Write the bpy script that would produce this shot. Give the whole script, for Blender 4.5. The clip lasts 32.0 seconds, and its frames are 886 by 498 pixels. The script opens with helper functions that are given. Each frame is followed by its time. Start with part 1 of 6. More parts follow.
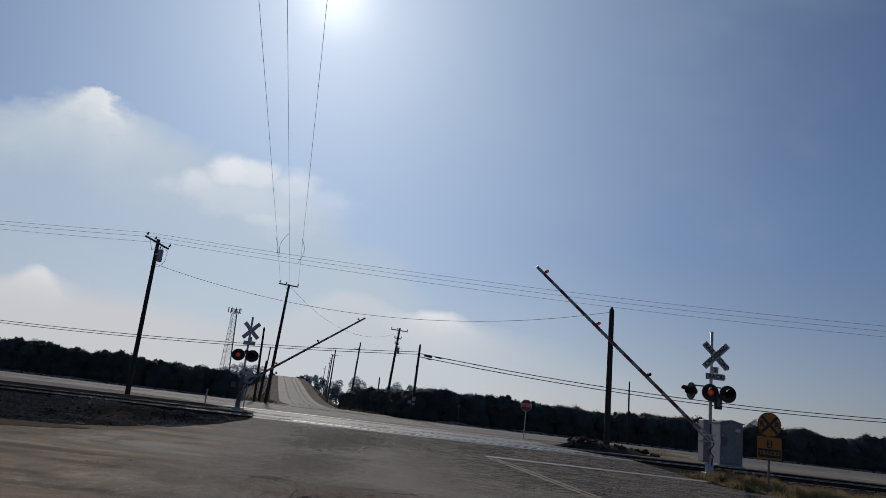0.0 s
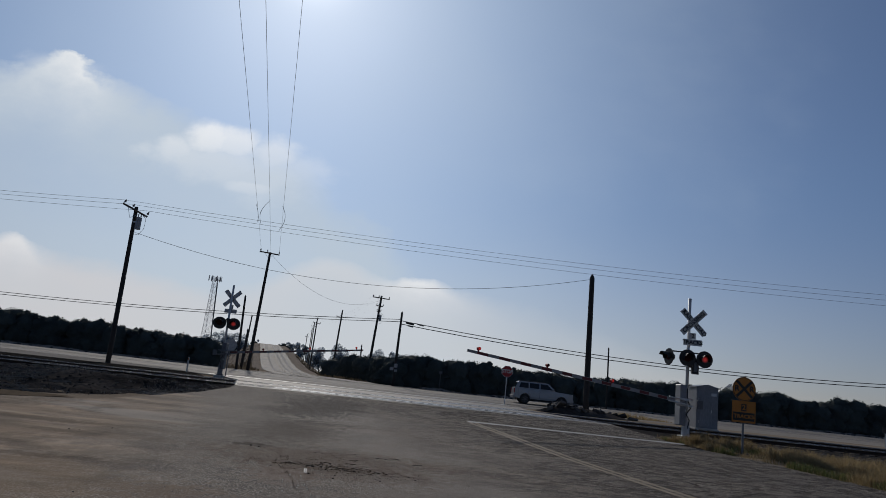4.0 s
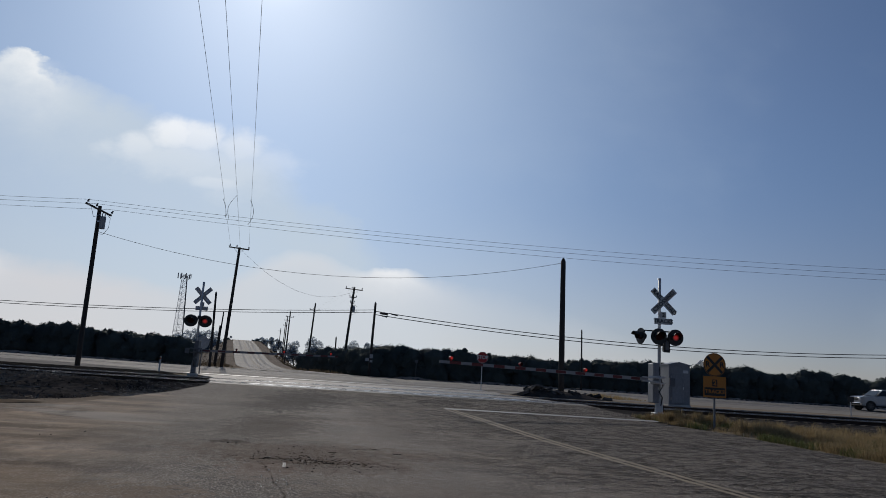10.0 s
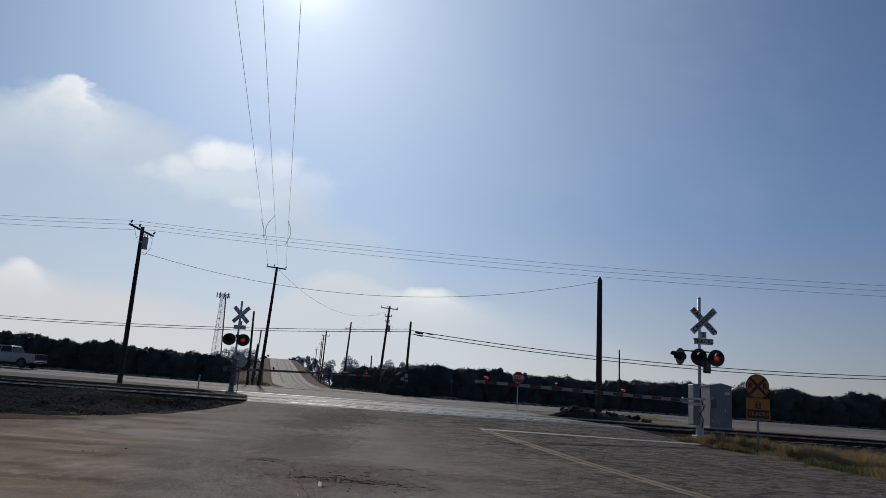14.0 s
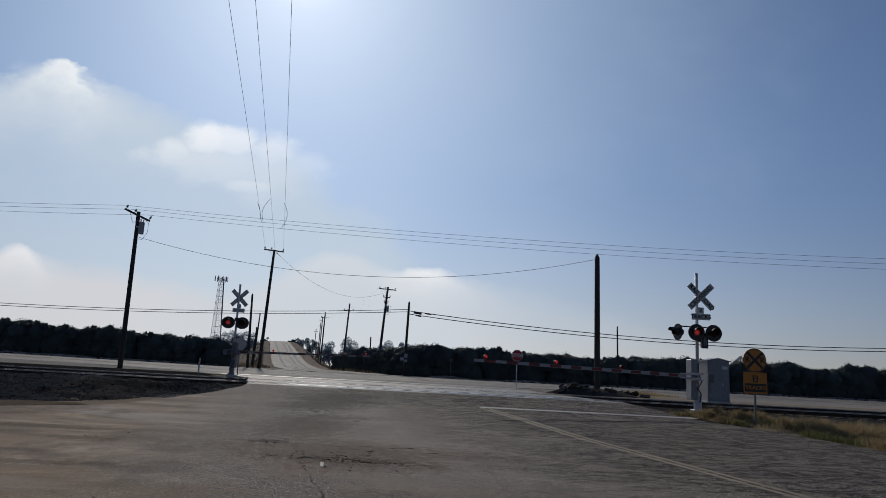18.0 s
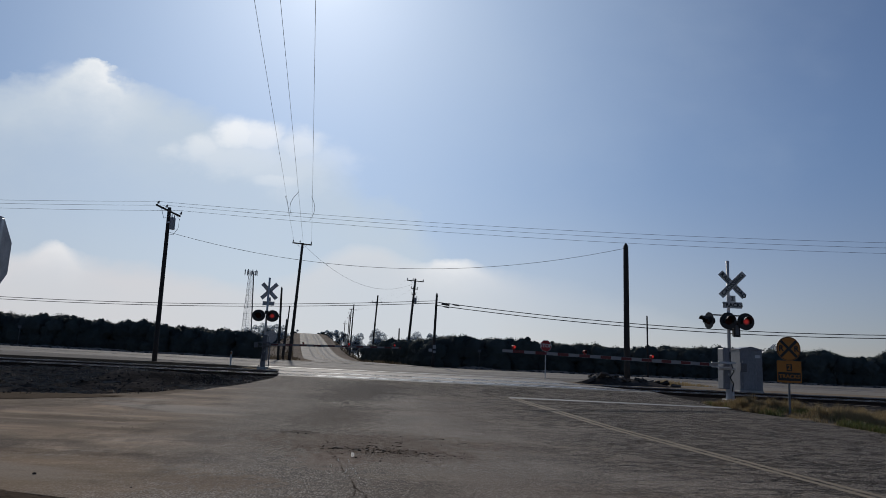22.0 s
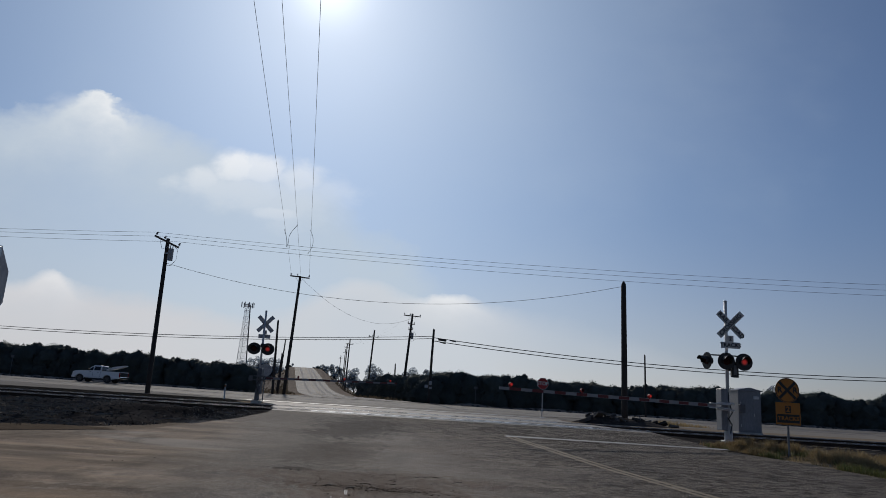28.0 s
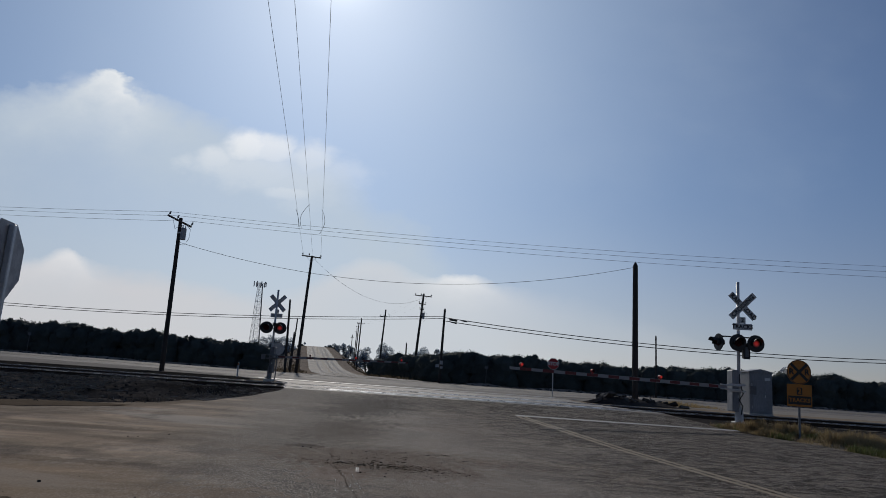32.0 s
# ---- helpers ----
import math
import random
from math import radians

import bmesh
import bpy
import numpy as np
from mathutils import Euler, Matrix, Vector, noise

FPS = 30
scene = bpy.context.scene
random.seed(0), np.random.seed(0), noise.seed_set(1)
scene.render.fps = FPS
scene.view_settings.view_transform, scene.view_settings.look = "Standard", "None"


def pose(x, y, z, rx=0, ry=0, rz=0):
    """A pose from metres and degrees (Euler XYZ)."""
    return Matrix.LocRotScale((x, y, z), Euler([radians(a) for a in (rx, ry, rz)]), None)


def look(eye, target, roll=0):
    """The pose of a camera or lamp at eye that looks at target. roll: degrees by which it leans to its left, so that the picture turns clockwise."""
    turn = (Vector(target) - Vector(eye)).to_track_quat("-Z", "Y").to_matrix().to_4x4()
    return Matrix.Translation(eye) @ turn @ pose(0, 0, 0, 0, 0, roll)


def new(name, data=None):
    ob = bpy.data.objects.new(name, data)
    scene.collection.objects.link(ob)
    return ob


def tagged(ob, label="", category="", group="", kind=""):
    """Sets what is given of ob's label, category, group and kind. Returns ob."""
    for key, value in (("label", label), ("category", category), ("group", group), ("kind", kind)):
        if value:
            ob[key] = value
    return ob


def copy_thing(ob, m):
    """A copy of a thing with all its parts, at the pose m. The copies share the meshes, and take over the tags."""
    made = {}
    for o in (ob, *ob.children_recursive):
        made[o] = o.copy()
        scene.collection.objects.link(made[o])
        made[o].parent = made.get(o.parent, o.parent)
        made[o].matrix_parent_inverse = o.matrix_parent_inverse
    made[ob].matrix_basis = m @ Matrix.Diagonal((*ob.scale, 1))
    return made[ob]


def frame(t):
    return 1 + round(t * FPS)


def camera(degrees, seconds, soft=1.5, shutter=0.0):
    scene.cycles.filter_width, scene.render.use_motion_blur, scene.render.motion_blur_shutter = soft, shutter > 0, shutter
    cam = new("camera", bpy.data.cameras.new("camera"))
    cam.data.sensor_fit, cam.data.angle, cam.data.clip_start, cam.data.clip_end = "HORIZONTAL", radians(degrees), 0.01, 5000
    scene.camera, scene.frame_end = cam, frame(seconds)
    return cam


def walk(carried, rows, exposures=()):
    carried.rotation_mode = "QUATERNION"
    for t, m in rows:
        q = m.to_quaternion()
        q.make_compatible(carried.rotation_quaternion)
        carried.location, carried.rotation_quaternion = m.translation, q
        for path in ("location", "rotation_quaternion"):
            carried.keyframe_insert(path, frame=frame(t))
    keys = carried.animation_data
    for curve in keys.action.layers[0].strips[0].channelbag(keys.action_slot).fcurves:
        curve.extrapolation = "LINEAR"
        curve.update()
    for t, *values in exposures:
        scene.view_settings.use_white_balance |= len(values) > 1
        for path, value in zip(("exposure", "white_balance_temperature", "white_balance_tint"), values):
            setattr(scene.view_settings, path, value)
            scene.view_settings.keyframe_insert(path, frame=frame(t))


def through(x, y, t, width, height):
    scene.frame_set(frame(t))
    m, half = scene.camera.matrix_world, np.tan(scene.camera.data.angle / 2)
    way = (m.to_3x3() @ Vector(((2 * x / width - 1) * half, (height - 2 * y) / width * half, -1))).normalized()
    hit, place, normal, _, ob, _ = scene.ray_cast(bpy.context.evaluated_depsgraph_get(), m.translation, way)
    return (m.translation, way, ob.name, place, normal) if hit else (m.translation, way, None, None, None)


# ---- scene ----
cam = camera(64.9, 32.0, soft=0.65)
EYE = (0.0, 0.0, 1.4)
PATH = (
    (0, 13.77, -6.34, -1.37),
    (0.5, 14.52, -6.75, -1.69),
    (1, 14.08, -6.65, -1.74),
    (1.5, 13.71, -7.18, -2.10),
    (2, 13.32, -7.03, -2.84),
    (2.5, 12.81, -6.40, -2.79),
    (3, 12.14, -5.88, -2.77),
    (3.5, 11.74, -6.02, -2.73),
    (5.5, 9.54, -5.43, -3.52),
    (6, 9.18, -5.40, -3.75),
    (6.5, 9.14, -5.73, -3.81),
    (7, 9.11, -5.60, -3.73),
    (7.5, 9.40, -5.60, -3.44),
    (8, 9.81, -5.47, -3.26),
    (8.5, 10.18, -6.05, -3.34),
    (9, 10.67, -5.77, -3.38),
    (9.5, 10.85, -4.70, -3.94),
    (10, 10.49, -3.56, -4.76),
    (10.5, 9.98, -3.98, -3.17),
    (11, 9.34, -4.83, -2.62),
    (11.5, 9.93, -4.58, -2.54),
    (12, 11.05, -4.45, -2.09),
    (12.5, 11.59, -4.27, -2.39),
    (13, 11.93, -4.22, -2.40),
    (13.5, 11.90, -4.06, -1.81),
    (15.5, 11.57, -3.39, -2.45),
    (16, 11.20, -4.60, -2.50),
    (16.5, 10.48, -3.85, -2.92),
    (17, 10.53, -3.33, -2.99),
    (17.5, 10.34, -2.92, -2.37),
    (18, 10.23, -2.99, -1.94),
    (18.5, 10.87, -3.14, -1.72),
    (19, 11.29, -3.68, -1.58),
    (19.5, 11.21, -3.75, -0.13),
    (20, 11.34, -3.87, 0.41),
    (20.5, 10.90, -3.61, 0.75),
    (21, 10.31, -3.44, 0.51),
    (21.5, 9.63, -3.37, 0.56),
    (22, 9.39, -2.60, 0.38),
    (22.5, 8.75, -2.37, 0.34),
    (23, 8.50, -2.50, -0.00),
    (23.5, 8.77, -2.73, -0.33),
    (24, 8.91, -2.45, -0.50),
    (24.5, 9.09, -2.08, -0.21),
    (25, 9.61, -2.38, -0.31),
    (25.5, 10.89, -3.24, -0.58),
    (27.5, 12.87, -3.66, -0.50),
    (28, 12.31, -3.44, 0.05),
    (28.5, 11.91, -3.30, 1.00),
    (29, 11.29, -3.14, 0.66),
    (29.5, 10.87, -2.71, 0.24),
    (30, 10.91, -3.68, -0.10),
    (30.5, 10.98, -3.63, -0.29),
    (31, 10.93, -3.76, 0.17),
    (31.5, 10.80, -3.73, 0.33),
    (32, 10.63, -3.82, 0.92),
)
walk(cam, [(t, pose(*EYE, 90 + p, r, w)) for t, p, r, w in PATH], exposures=[(0.0, -0.09), (3.5, -0.07), (6.0, 0.05), (25.0, 0.07), (28.0, 0.0), (32.0, -0.03)])

# ---- sky and sun ----
SUN_AZ, SUN_EL = radians(-12.4), radians(32.0)
SUN_DIR = Vector((math.sin(SUN_AZ) * math.cos(SUN_EL), math.cos(SUN_AZ) * math.cos(SUN_EL), math.sin(SUN_EL)))
sun = new("sun", bpy.data.lights.new("sun", "SUN"))
sun.data.energy, sun.data.angle, sun.data.color = 2.0, radians(2.2), (1.0, 0.93, 0.84)
sun.matrix_world = look((0, 0, 60), Vector((0, 0, 60)) - SUN_DIR)


class Nodes:
    """A small builder for node trees."""

    def __init__(self, tree):
        self.t = tree

    def add(self, kind, ins=None, **props):
        n = self.t.nodes.new(kind)
        for k, v in props.items():
            setattr(n, k, v)
        for k, v in (ins or {}).items():
            if isinstance(v, bpy.types.NodeSocket):
                self.t.links.new(v, n.inputs[k])
            else:
                n.inputs[k].default_value = v
        return n

    def math(self, op, a, b=0.0, c=0.0, clamp=False):
        return self.add("ShaderNodeMath", {0: a, 1: b, 2: c}, operation=op, use_clamp=clamp).outputs[0]

    def mix(self, fac, a, b):
        n = self.add("ShaderNodeMix", data_type="RGBA")
        for k, v in ((0, fac), (6, a), (7, b)):
            if isinstance(v, bpy.types.NodeSocket):
                self.t.links.new(v, n.inputs[k])
            else:
                n.inputs[k].default_value = v if k == 0 else (*v[:3], 1.0)
        return n.outputs[2]

    def ramp(self, fac, lo, hi):
        n = self.add("ShaderNodeMapRange", {0: fac, 1: lo, 2: hi}, interpolation_type="SMOOTHSTEP")
        return n.outputs[0]

    def noise(self, vec, scale, detail=4.0, rough=0.55):
        return self.add("ShaderNodeTexNoise", {"Vector": vec, "Scale": scale, "Detail": detail, "Roughness": rough}).outputs["Fac"]


def make_sky():
    world = bpy.data.worlds.new("sky")
    scene.world = world
    world.use_nodes = True
    g = Nodes(world.node_tree)
    out = next(n for n in world.node_tree.nodes if n.type == "BACKGROUND")
    sky = g.add("ShaderNodeTexSky", sky_type="NISHITA", sun_disc=False, sun_elevation=SUN_EL, sun_rotation=SUN_AZ,
                altitude=60, air_density=1.0, dust_density=0.3, ozone_density=3.0)
    way = g.add("ShaderNodeTexCoord").outputs["Generated"]
    xyz = g.add("ShaderNodeSeparateXYZ", {0: way})
    depth = g.math("MAXIMUM", xyz.outputs[1], 0.05)
    u = g.math("DIVIDE", xyz.outputs[0], depth)
    v = g.math("DIVIDE", xyz.outputs[2], depth)
    flat = g.add("ShaderNodeCombineXYZ", {0: u, 1: g.math("MULTIPLY", v, 1.5), 2: 0.3}).outputs[0]
    billow = g.noise(flat, 13.0, 8.0, 0.58)
    soft = g.noise(flat, 4.5, 5.0, 0.55)
    wide = g.noise(flat, 2.2, 5.0, 0.55)
    front = g.ramp(xyz.outputs[1], 0.05, 0.3)

    fine = g.noise(flat, 34.0, 5.0, 0.6)
    shape = g.math("ADD", g.math("MULTIPLY", g.math("SUBTRACT", billow, 0.5), 0.075), g.math("MULTIPLY", g.math("SUBTRACT", fine, 0.5), 0.03))

    def bump(centre, width):
        a = g.math("DIVIDE", g.math("SUBTRACT", u, centre), width)
        return g.math("POWER", 2.718, g.math("MULTIPLY", g.math("MULTIPLY", a, a), -1.0))

    def cloud_bank(skyline, heads, depth, crisp, wander, thick, haze):
        """Cloud below a skyline given as (u, v) stops: how far below it, cover, and the bright heads."""
        ramp = g.add("ShaderNodeValToRGB", {0: g.math("DIVIDE", g.math("ADD", u, 1.0), 1.6)})
        els = ramp.color_ramp.elements
        els[0].position, els[1].position = (skyline[0][0] + 1.0) / 1.6, (skyline[-1][0] + 1.0) / 1.6
        for su, sv in skyline[1:-1]:
            els.new((su + 1.0) / 1.6)
        for e, (su, sv) in zip(els, skyline):
            e.color = (sv, sv, sv, 1)
        ramp.color_ramp.interpolation = "CARDINAL"
        below = g.math("SUBTRACT", g.math("ADD", ramp.outputs[0], g.math("MULTIPLY", shape, wander)), v)
        head = 0.0
        for centre, width, weight in heads:
            head = g.math("ADD", head, g.math("MULTIPLY", bump(centre, width), weight))
        head = g.math("MINIMUM", head, 1.0)
        blur = g.math("SUBTRACT", haze, g.math("MULTIPLY", head, haze - crisp))
        edge = g.math("SMOOTH_MIN", g.math("MAXIMUM", g.math("DIVIDE", below, blur), 0.0), 1.0, 0.3)
        fall = g.math("POWER", 2.718, g.math("DIVIDE", g.math("MAXIMUM", below, 0.0), -depth))
        lit = g.math("MULTIPLY", g.math("MULTIPLY", head, edge), g.math("POWER", 2.718, g.math("DIVIDE", g.math("MAXIMUM", below, 0.0), -thick)))
        return g.math("MULTIPLY", edge, fall), lit

    high, high_lit = cloud_bank(((-1.0, 0.40), (-0.69, 0.408), (-0.633, 0.413), (-0.603, 0.424), (-0.58, 0.430), (-0.55, 0.428), (-0.51, 0.411), (-0.45, 0.397), (-0.40, 0.385), (-0.364, 0.371),
                                 (-0.335, 0.360), (-0.306, 0.350), (-0.27, 0.34), (-0.22, 0.325), (-0.14, 0.265), (-0.04, 0.2), (0.12, 0.03)), ((-0.55, 0.065, 0.9), (-0.66, 0.08, 0.3), (-0.45, 0.08, 0.2)), 0.28, 0.012, 1.0, 0.045, 0.065)
    low_, low_lit = cloud_bank(((-1.0, 0.15), (-0.66, 0.138), (-0.618, 0.140), (-0.604, 0.147), (-0.584, 0.154), (-0.566, 0.148), (-0.543, 0.137), (-0.49, 0.131), (-0.44, 0.126), (-0.36, 0.117), (-0.29, 0.107), (-0.22, 0.128),
                                (-0.15, 0.17), (-0.092, 0.163), (-0.043, 0.150), (-0.02, 0.154), (0.048, 0.146), (0.12, 0.135), (0.22, 0.115), (0.38, 0.07), (0.55, 0.03)), ((-0.575, 0.04, 0.8), (-0.66, 0.05, 0.3), (0.0, 0.06, 0.95), (-0.14, 0.06, 0.3)), 0.34, 0.008, 0.4, 0.022, 0.03)
    bank = g.math("MAXIMUM", high_lit, low_lit)
    # separate heaped heads: centre, reach, weight
    ragged = g.math("ADD", g.math("MULTIPLY", g.math("SUBTRACT", billow, 0.5), 1.5), g.math("MULTIPLY", g.math("SUBTRACT", fine, 0.5), 0.7))
    for cu, cv, ru, rv, much in ((-0.338, 0.321, 0.042, 0.028, 0.82), (-0.298, 0.322, 0.044, 0.025, 0.72), (-0.378, 0.304, 0.034, 0.026, 0.5), (-0.232, 0.312, 0.046, 0.026, 0.5), (-0.188, 0.294, 0.040, 0.028, 0.26),
                                 (-0.262, 0.256, 0.042, 0.012, 0.34), (-0.325, 0.290, 0.10, 0.034, 0.34), (-0.240, 0.280, 0.09, 0.045, 0.26), (-0.57, 0.41, 0.06, 0.02, 0.3)):
        du = g.math("DIVIDE", g.math("SUBTRACT", u, cu), ru)
        dv = g.math("DIVIDE", g.math("SUBTRACT", v, cv), rv)
        far_off = g.math("ADD", g.math("SQRT", g.math("ADD", g.math("MULTIPLY", du, du), g.math("MULTIPLY", dv, dv))), ragged)
        lump = g.math("MULTIPLY", g.ramp(far_off, 1.3, 0.3), g.math("MULTIPLY", g.math("ADD", 0.62, g.math("MULTIPLY", g.ramp(dv, -1.0, 0.8), 0.38)), much))
        bank = g.math("MAXIMUM", bank, lump)
    veil = g.math("MULTIPLY", g.ramp(wide, 0.46, 0.8), 0.12)
    patchy = g.math("ADD", 0.5, g.math("MULTIPLY", soft, 0.8))
    high_mask = g.math("MULTIPLY", g.math("MAXIMUM", g.math("MULTIPLY", high, patchy), veil, clamp=True), front)
    thinner = g.math("SUBTRACT", 1.0, g.math("MULTIPLY", g.ramp(u, 0.0, 0.2), 0.72))
    low_mask = g.math("MULTIPLY", g.math("MULTIPLY", g.math("MULTIPLY", low_, thinner), g.math("ADD", 0.42, g.math("MULTIPLY", soft, 0.7)), clamp=True), front)
    head_mask = g.math("MULTIPLY", g.math("MULTIPLY", bank, 1.0, clamp=True), front)
    # brightness grows towards the sun through the thin haze
    cosine = g.add("ShaderNodeVectorMath", {0: way, 1: tuple(SUN_DIR)}, operation="DOT_PRODUCT").outputs["Value"]
    cosine = g.math("MAXIMUM", cosine, 0.0)
    near, wide_glow = g.math("POWER", cosine, 900.0), g.math("POWER", cosine, 110.0)
    halo = g.math("ADD", g.math("MULTIPLY", near, 0.4), g.math("MULTIPLY", wide_glow, 0.15))
    broad = g.math("MULTIPLY", g.math("POWER", cosine, 10.0), 0.31)
    low = g.math("SUBTRACT", 1.0, g.ramp(xyz.outputs[2], 0.0, 0.34))
    sunward = g.math("MULTIPLY", g.math("POWER", cosine, 4.0), 1.13)
    haze = g.math("MULTIPLY", g.math("MULTIPLY", low, low), sunward)
    # from here on in display units
    scaled = g.add("ShaderNodeVectorMath", {0: sky.outputs[0], 1: (0.0471, 0.0487, 0.0548)}, operation="MULTIPLY").outputs[0]
    away = g.math("SUBTRACT", 1.0, g.math("POWER", cosine, 4.0))
    dim = g.math("SUBTRACT", 1.0, g.math("MULTIPLY", g.math("MULTIPLY", low, away), 0.3))
    scaled = g.add("ShaderNodeVectorMath", {0: scaled, "Scale": dim}, operation="SCALE").outputs[0]
    dusk = g.add("ShaderNodeVectorMath", {0: scaled, 1: (1.0, 0.9, 0.97)}, operation="MULTIPLY").outputs[0]
    scaled = g.mix(g.math("MULTIPLY", low, away), scaled, dusk)
    col = g.mix(haze, scaled, (0.535, 0.565, 0.62))
    for amount, tint in ((halo, (1.0, 0.98, 0.94)), (broad, (0.79, 1.0, 1.11))):
        glow = g.add("ShaderNodeVectorMath", {0: tint, "Scale": amount}, operation="SCALE").outputs[0]
        col = g.add("ShaderNodeVectorMath", {0: col, 1: glow}, operation="ADD").outputs[0]
    col = g.mix(high_mask, col, (0.515, 0.592, 0.665))
    col = g.mix(low_mask, col, g.mix(g.ramp(u, -0.15, -0.5), (0.60, 0.62, 0.655), (0.635, 0.62, 0.635)))
    col = g.mix(head_mask, col, (0.90, 0.91, 0.92))
    world.node_tree.links.new(col, out.inputs[0])
    out.inputs[1].default_value = 1.0


make_sky()


# ---- materials ----
def surface(name, dark, light, rough=0.7, scale=2.0, fine=30.0, bump=0.3, metal=0.0, spread=0.35, stretch=(1, 1, 1), each=0.0, spec=0.5, dist=0.02):
    """A surface that wanders between two colours at two scales, with fine relief."""
    m = bpy.data.materials.new(name)
    m.use_nodes = True
    g = Nodes(m.node_tree)
    b = next(n for n in m.node_tree.nodes if n.type == "BSDF_PRINCIPLED")
    vec = g.add("ShaderNodeMapping", {0: g.add("ShaderNodeTexCoord").outputs["Object"], "Scale": stretch}).outputs[0]
    big, small = g.noise(vec, scale, 5.0), g.noise(vec, fine, 6.0, 0.65)
    fac = g.math("ADD", g.math("MULTIPLY", g.ramp(big, 0.5 - spread, 0.5 + spread), 0.6), g.math("MULTIPLY", g.ramp(small, 0.3, 0.7), 0.4))
    if each:
        own = g.add("ShaderNodeObjectInfo").outputs["Random"]
        fac = g.math("ADD", fac, g.math("MULTIPLY", g.math("SUBTRACT", own, 0.5), each), clamp=True)
    m.node_tree.links.new(g.mix(fac, dark, light), b.inputs["Base Color"])
    m.node_tree.links.new(g.math("ADD", rough - 0.08, g.math("MULTIPLY", small, 0.16)), b.inputs["Roughness"])
    b.inputs["Metallic"].default_value = metal
    b.inputs["Specular IOR Level"].default_value = spec
    if bump:
        n = g.add("ShaderNodeBump", {"Strength": bump, "Distance": dist, "Height": small})
        m.node_tree.links.new(n.outputs[0], b.inputs["Normal"])
    return m


def glowing(name, col, strength, radius):
    """A lamp lens, brightest in its middle."""
    m = bpy.data.materials.new(name)
    m.use_nodes = True
    g = Nodes(m.node_tree)
    b = next(n for n in m.node_tree.nodes if n.type == "BSDF_PRINCIPLED")
    xyz = g.add("ShaderNodeSeparateXYZ", {0: g.add("ShaderNodeTexCoord").outputs["Object"]})
    x, z = xyz.outputs[0], xyz.outputs[2]
    r = g.math("SQRT", g.math("ADD", g.math("MULTIPLY", x, x), g.math("MULTIPLY", z, z)))
    fall = g.math("SUBTRACT", 1.0, g.ramp(r, 0.2 * radius, radius))
    b.inputs["Base Color"].default_value = (0.10, 0.006, 0.005, 1)
    b.inputs["Roughness"].default_value = 0.3
    b.inputs["Emission Color"].default_value = (*col, 1)
    m.node_tree.links.new(g.math("MULTIPLY", fall, strength), b.inputs["Emission Strength"])
    return m


def leafy(name, dark, light, scale, through, thin=0.0, round_at=None, spec=0.3):
    """Thin leaves or blades that let some light through."""
    m = surface(name, dark, light, 0.65, scale, 8.0, 0.0, each=0.4, spec=spec)
    g = Nodes(m.node_tree)
    b = next(n for n in m.node_tree.nodes if n.type == "BSDF_PRINCIPLED")
    out = next(n for n in m.node_tree.nodes if n.type == "OUTPUT_MATERIAL")
    col = b.inputs["Base Color"].links[0].from_socket
    t = g.add("ShaderNodeBsdfTranslucent", {"Color": col})
    mix = g.add("ShaderNodeMixShader", {0: through, 1: b.outputs[0], 2: t.outputs[0]})
    if round_at is not None:
        # leaves shade with the roundness of their crown
        way = g.add("ShaderNodeVectorMath", {0: g.add("ShaderNodeTexCoord").outputs["Object"], 1: (0, 0, round_at)}, operation="SUBTRACT").outputs[0]
        way = g.add("ShaderNodeVectorMath", {0: way}, operation="NORMALIZE").outputs[0]
        way = g.add("ShaderNodeVectorTransform", {0: way}, vector_type="NORMAL", convert_from="OBJECT", convert_to="WORLD").outputs[0]
        own = g.add("ShaderNodeNewGeometry").outputs["Normal"]
        both = g.add("ShaderNodeVectorMath", {0: way, 1: g.add("ShaderNodeVectorMath", {0: own, "Scale": 0.3}, operation="SCALE").outputs[0]}, operation="ADD").outputs[0]
        m.node_tree.links.new(g.add("ShaderNodeVectorMath", {0: both}, operation="NORMALIZE").outputs[0], b.inputs["Normal"])
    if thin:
        # leaves made part see-through so the sky pales them like haze
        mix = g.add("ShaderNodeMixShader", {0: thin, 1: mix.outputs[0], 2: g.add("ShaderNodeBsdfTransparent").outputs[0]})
    m.node_tree.links.new(mix.outputs[0], out.inputs[0])
    return m


def car_glass():
    m = bpy.data.materials.new("car_glass")
    m.use_nodes = True
    b = next(n for n in m.node_tree.nodes if n.type == "BSDF_PRINCIPLED")
    b.inputs["Base Color"].default_value = (0.015, 0.018, 0.02, 1)
    b.inputs["Roughness"].default_value = 0.06
    b.inputs["Specular IOR Level"].default_value = 0.3
    return m


